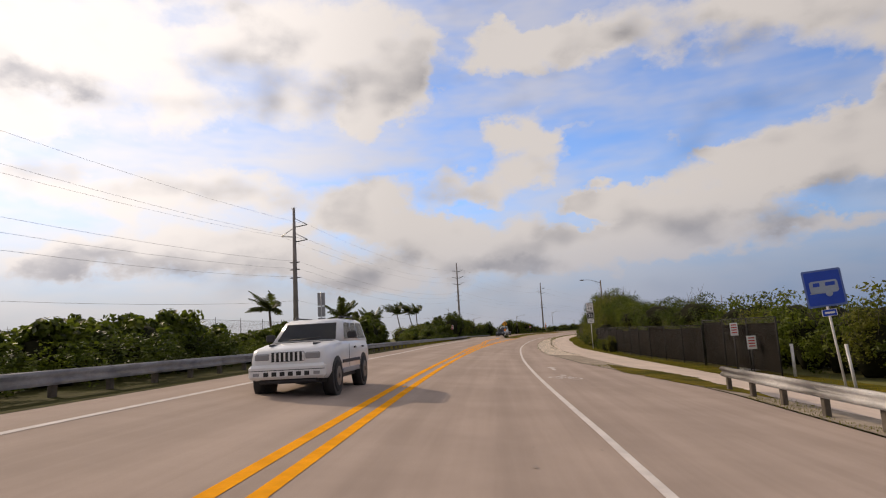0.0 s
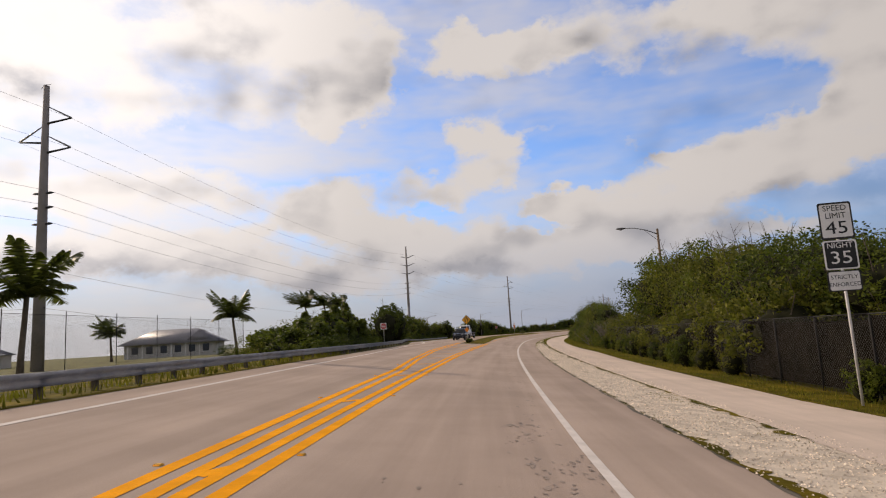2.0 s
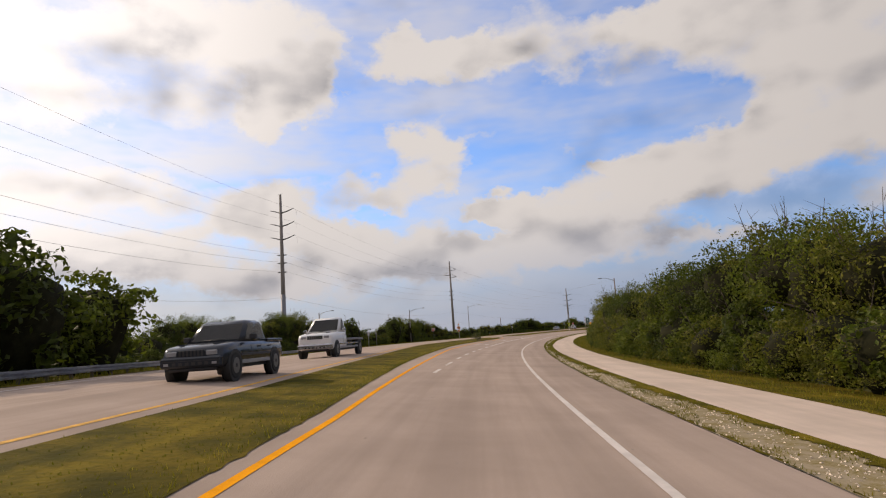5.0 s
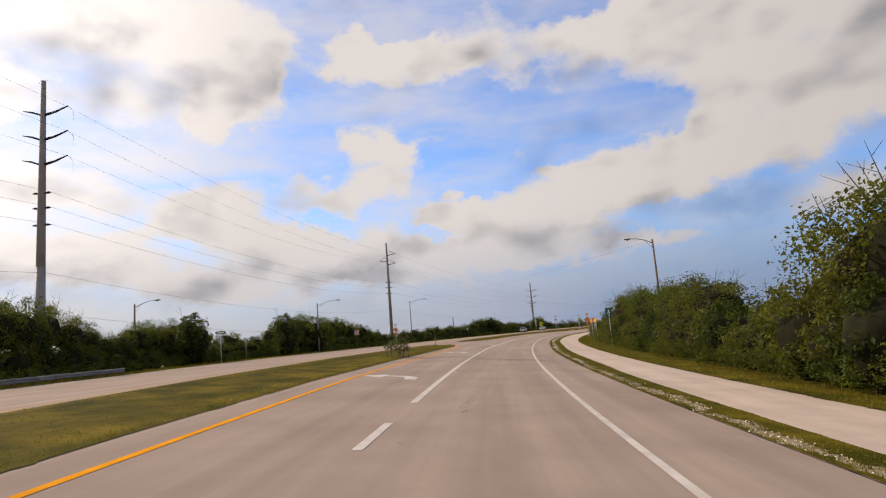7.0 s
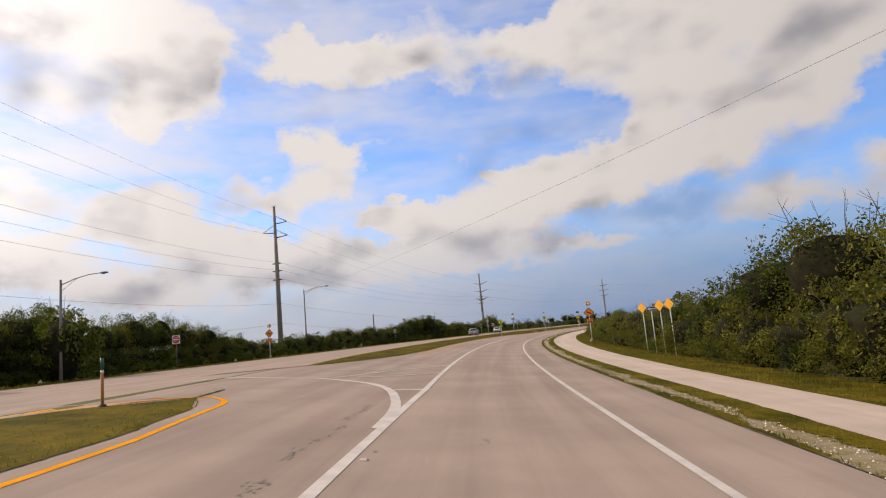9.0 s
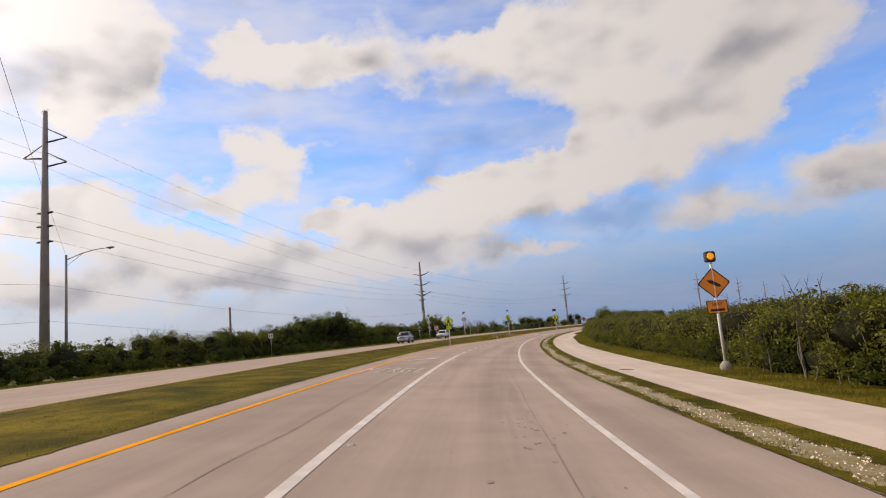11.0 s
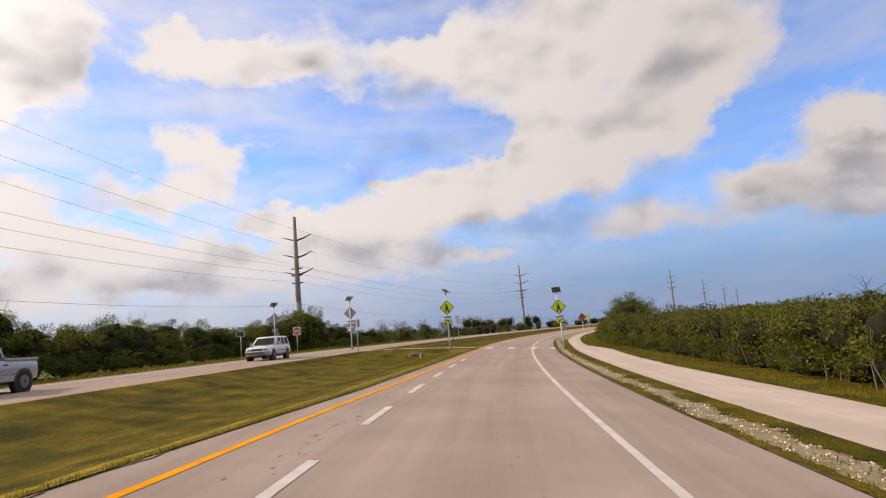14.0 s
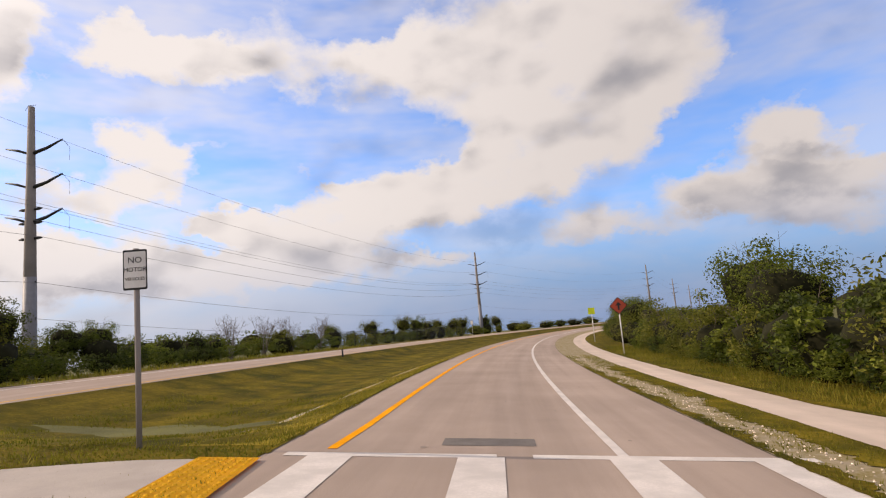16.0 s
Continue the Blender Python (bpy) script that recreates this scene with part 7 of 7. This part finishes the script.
# ---- single shrubs in the median ----
LEAF_DUSTY = leaf_material("dusty_leaf", (.075, .085, .035), (.14, .13, .06), .3, .6)
ms = broadleaf("median_shrub", 41, "low dusty shrub growing in the median grass", "shrub", LEAF_DUSTY, .85, .50, .66, 26, 620, .15, .5, .03, .4, 0, "", 8)
for o in [o for o in ms.children if o.name.startswith("shaded")]:
    bpy.data.objects.remove(o)
ms.matrix_world = stand(217.7, -5.9)
tuft = broadleaf("median_shrub", 42, "dark round tuft of weeds at the sign's foot", "shrub", LEAF_DARK, .65, .30, .3, 10, 420, .16, .2, .02, .3, 0)
tuft.matrix_world = stand(129.3, -4.9)
db = thing("dead_branch", stand(131, 10.4), "pale dead branch lying against the shrubs", "branch")
g = np.random.default_rng(5)
for k in range(7):
    a_ = Vector((g.uniform(-.3, .3), g.uniform(-.3, .3), .1))
    b_ = a_ + Vector((g.uniform(-2.2, .4), g.uniform(-1, 1.4), g.uniform(1.0, 2.1)))
    part("twig", tube(bmesh.new(), [a_, a_.lerp(b_, .5) + Vector((g.normal() * .15, g.normal() * .15, .2)), b_], [.04, .025, .008], 5, False), DEAD_WOOD, db)

# ---- grass and gravel ----


def scatter_blades(name, spots, label, tall, wide, mat=BLADE):
    """Tapered grass blades at (s, d, height factor), as one mesh."""
    n = len(spots)
    vs, fs = [], []
    g_ = np.random.default_rng(n)
    for s_, d_, k_ in spots:
        p = at(s_, d_, .0)
        a_ = g_.uniform(0, 6.28)
        h_ = tall * k_ * g_.uniform(.5, 1.3)
        u = Vector((math.cos(a_), math.sin(a_), 0)) * wide
        b_ = Vector((g_.normal() * .35 * h_, g_.normal() * .35 * h_, h_))
        k = len(vs)
        vs += [p - u, p + u, p + b_]
        fs.append((k, k + 1, k + 2))
    return tagged(mesh_object(name, vs, fs, mat), label, "grass", "", "stuff")


def patchy(s_, d_, f, cut):
    return noise.noise(Vector((s_ * f, d_ * f * 1.6, 3.0))) > cut


g = np.random.default_rng(11)
spots = []
for s0, s1, n in ((126, 250, 16000), (262, 330, 12000), (330, 425, 32000)):
    for s_ in g.uniform(s0, s1, n):
        lo_, hi_ = median_left(s_), median_right(s_)
        u = g.random() ** 1.6
        spots.append((s_, hi_ - u * (hi_ - lo_), .7 + .5 * (u < .05)))
for s_ in g.uniform(382, 412, 42000):
    d_ = -2.95 - g.random() ** 1.3 * 7
    if not walk_near(d_) - .1 < s_ < walk_far(d_) + .1 and d_ < median_right(s_):
        spots.append((s_, d_, .8 + .7 * (noise.noise(Vector((s_ * .8, d_ * .8, 2))) > .1)))
scatter_blades("median_grass", spots, "short yellow-green grass of the median", .05, .012)
spots = []
for s_ in np.concatenate([g.uniform(126, 246, 2500), g.uniform(318, 397, 18000), g.uniform(402, 425, 6000)]):
    u = abs(g.normal()) * (.35 if s_ < 262 else .8)
    spots.append((s_, median_right(s_) - u, 1.25 - .3 * min(u, 1.5)))
scatter_blades("median_grass", spots, "dry straw-coloured grass along the median's edge", .06, .010, BLADE_DRY)
spots = []
for s_ in g.uniform(-5, 440, 52000):
    d_ = path_right(s_) + abs(g.normal()) * 1.2
    spots.append((s_, d_, 1.0 + 1.2 * min(1, (d_ - path_right(s_)) / 2)))
for s_ in g.uniform(402, 445, 5000):
    spots.append((s_, path_right(s_) + g.uniform(.6, 3.4), 3.2))
scatter_blades("verge_grass", spots, "green grass and weeds beside the footpath", .075, .011)
spots = []
for s_ in np.concatenate([g.uniform(0, 132, 22000), g.uniform(132, 430, 90000)]):
    lo_, hi_ = edge_right(s_), path_left(s_)
    d_ = g.uniform(lo_ + .03, hi_)
    if s_ < 46:
        if s_ < 33 and patchy(s_, d_, .35, -.05):
            spots.append((s_, d_, .9))
    elif s_ < 120:
        if patchy(s_, d_, .5, .38) or abs(d_ - lo_) < .06:
            spots.append((s_, d_, .7))
    elif d_ > turf_from(s_) - .12 or d_ < turf_to(s_) + .1 or patchy(s_, d_ * 2, .6, .22):
        spots.append((s_, d_, 1.0))
scatter_blades("shoulder_grass", spots, "sparse grass growing through the gravel shoulder", .05, .009)
spots = [(s_, far_edge(s_) - abs(g.normal()) * 2.0 - .1, 1.6) for s_ in g.uniform(10, 460, 14000) if s_ > 148 or 56 < s_ < 90]
scatter_blades("far_verge_grass", spots, "grass beyond the far carriageway", .16, .03)

vs, fs = [], []
for s_ in np.concatenate([g.uniform(46, 135, 34000), g.uniform(135, 430, 24000)]):
    lo_, hi_ = edge_right(s_), path_left(s_)
    d_ = g.uniform(lo_, hi_ + (1.4 if 80 < s_ < 112 and g.random() < .45 else .5 if s_ < 135 else .05))
    if s_ > 135 and not turf_to(s_) - .05 < d_ < turf_from(s_) + .05:
        continue
    p = at(s_, d_, .008)
    r_ = g.uniform(.008, .022) if s_ < 135 else g.uniform(.008, .024)
    k = len(vs)
    j = lambda: g.uniform(.6, 1.3) * r_
    vs += [p + Vector((j(), 0, 0)), p + Vector((0, j(), 0)), p - Vector((j(), 0, 0)), p - Vector((0, j(), 0)), p + Vector((0, 0, j() * .9)), p - Vector((0, 0, r_ * .4))]
    fs += [(k, k + 1, k + 4), (k + 1, k + 2, k + 4), (k + 2, k + 3, k + 4), (k + 3, k, k + 4)]
tagged(mesh_object("gravel", vs, fs, STONE), "loose pale crushed stones on the shoulder", "gravel", "", "stuff")

# broken dark edge of the asphalt, cracks and marks
vs, fs = [], []


def wavy(s0, s1, line_of, wide, amp, freq, step=.35, seed=0.0):
    prev = None
    for s_ in np.arange(s0, s1, step):
        d_ = line_of(s_) + amp * noise.noise(Vector((s_ * freq, seed, 0)))
        w_ = wide * max(.15, .6 + noise.noise(Vector((s_ * 1.3, seed, 5))))
        k = len(vs)
        vs.extend([at(s_, d_ - w_, .0052), at(s_, d_ + w_, .0052)])
        if prev is not None:
            fs.append((prev, prev + 1, k + 1, k))
        prev = k


wavy(30, 130, lambda s: edge_right(s) + .02, .07, .10, .8)
wavy(130, 420, lambda s: edge_right(s) + .02, .018, .05, .8)
tagged(mesh_object("asphalt_crack", vs, fs, TAR), "dark cracks and broken edge of the asphalt", "crack", "", "stuff")
SMUDGE = material("tyre_smudge", (.285, .228, .190), .85, 0, .2, 3.0, .3, 40.0, spec=.2)
vs, fs = [], []
wavy(286, 325, lambda s: lane(s) - 1.0, .012, .15, .3, seed=2.0)
wavy(283, 330, lambda s: .9, .008, .1, .2, seed=4.0)
wavy(95, 124, lambda s: split_left(s) + .75, .05, .12, .4, seed=8.0)
tagged(mesh_object("road_seam", vs, fs, SMUDGE), "faint darker seams in the asphalt", "seam", "", "stuff")


def worn_spots(spots, seed):
    """Scabs of missing surface, thick in the middle of each stretch and sparse round it."""
    g_ = np.random.default_rng(seed)
    for s0, s1, d0, wide, n in spots:
        for i in range(n):
            sc, dc = g_.uniform(s0, s1), d0 + g_.normal() * wide
            if noise.noise(Vector((sc * .9, dc * 2.5, seed))) < -.08:
                continue
            r_ = g_.uniform(.008, .03) * (1 + .8 * (g_.random() < .1))
            k, m_ = len(vs), 6
            for j in range(m_):
                a_ = 6.283 * j / m_
                q_ = r_ * g_.uniform(.6, 1.3)
                vs.append(at(sc + 2.2 * q_ * math.sin(a_), dc + q_ * math.cos(a_), .0046))
            fs.append(tuple(range(k, k + m_)))


vs, fs = [], []
worn_spots(((44, 62, .45, .16, 420), (47, 60, 1.0, .12, 300), (52, 58, -.6, .5, 80), (60, 76, .7, .2, 160), (0, 130, 0, 1.6, 260), (76, 95, 2.6, .5, 90), (192, 198, -.5, .12, 60), (194, 206, -3.0, .2, 70), (212, 247, -2.35, .07, 700),
            (130, 300, -.5, 1.5, 260), (218, 224, -.4, .5, 90), (286, 300, .8, .3, 160), (328, 368, -2.6, .14, 420), (330, 400, 0, 1.4, 200), (384, 399, 1.9, .28, 320), (372, 396, -2.3, .25, 200), (402, 440, .3, 1.2, 140)), 5)
tagged(mesh_object("worn_spots", vs, fs, SMUDGE), "dark worn spots and stains on the asphalt", "stain", "", "stuff")
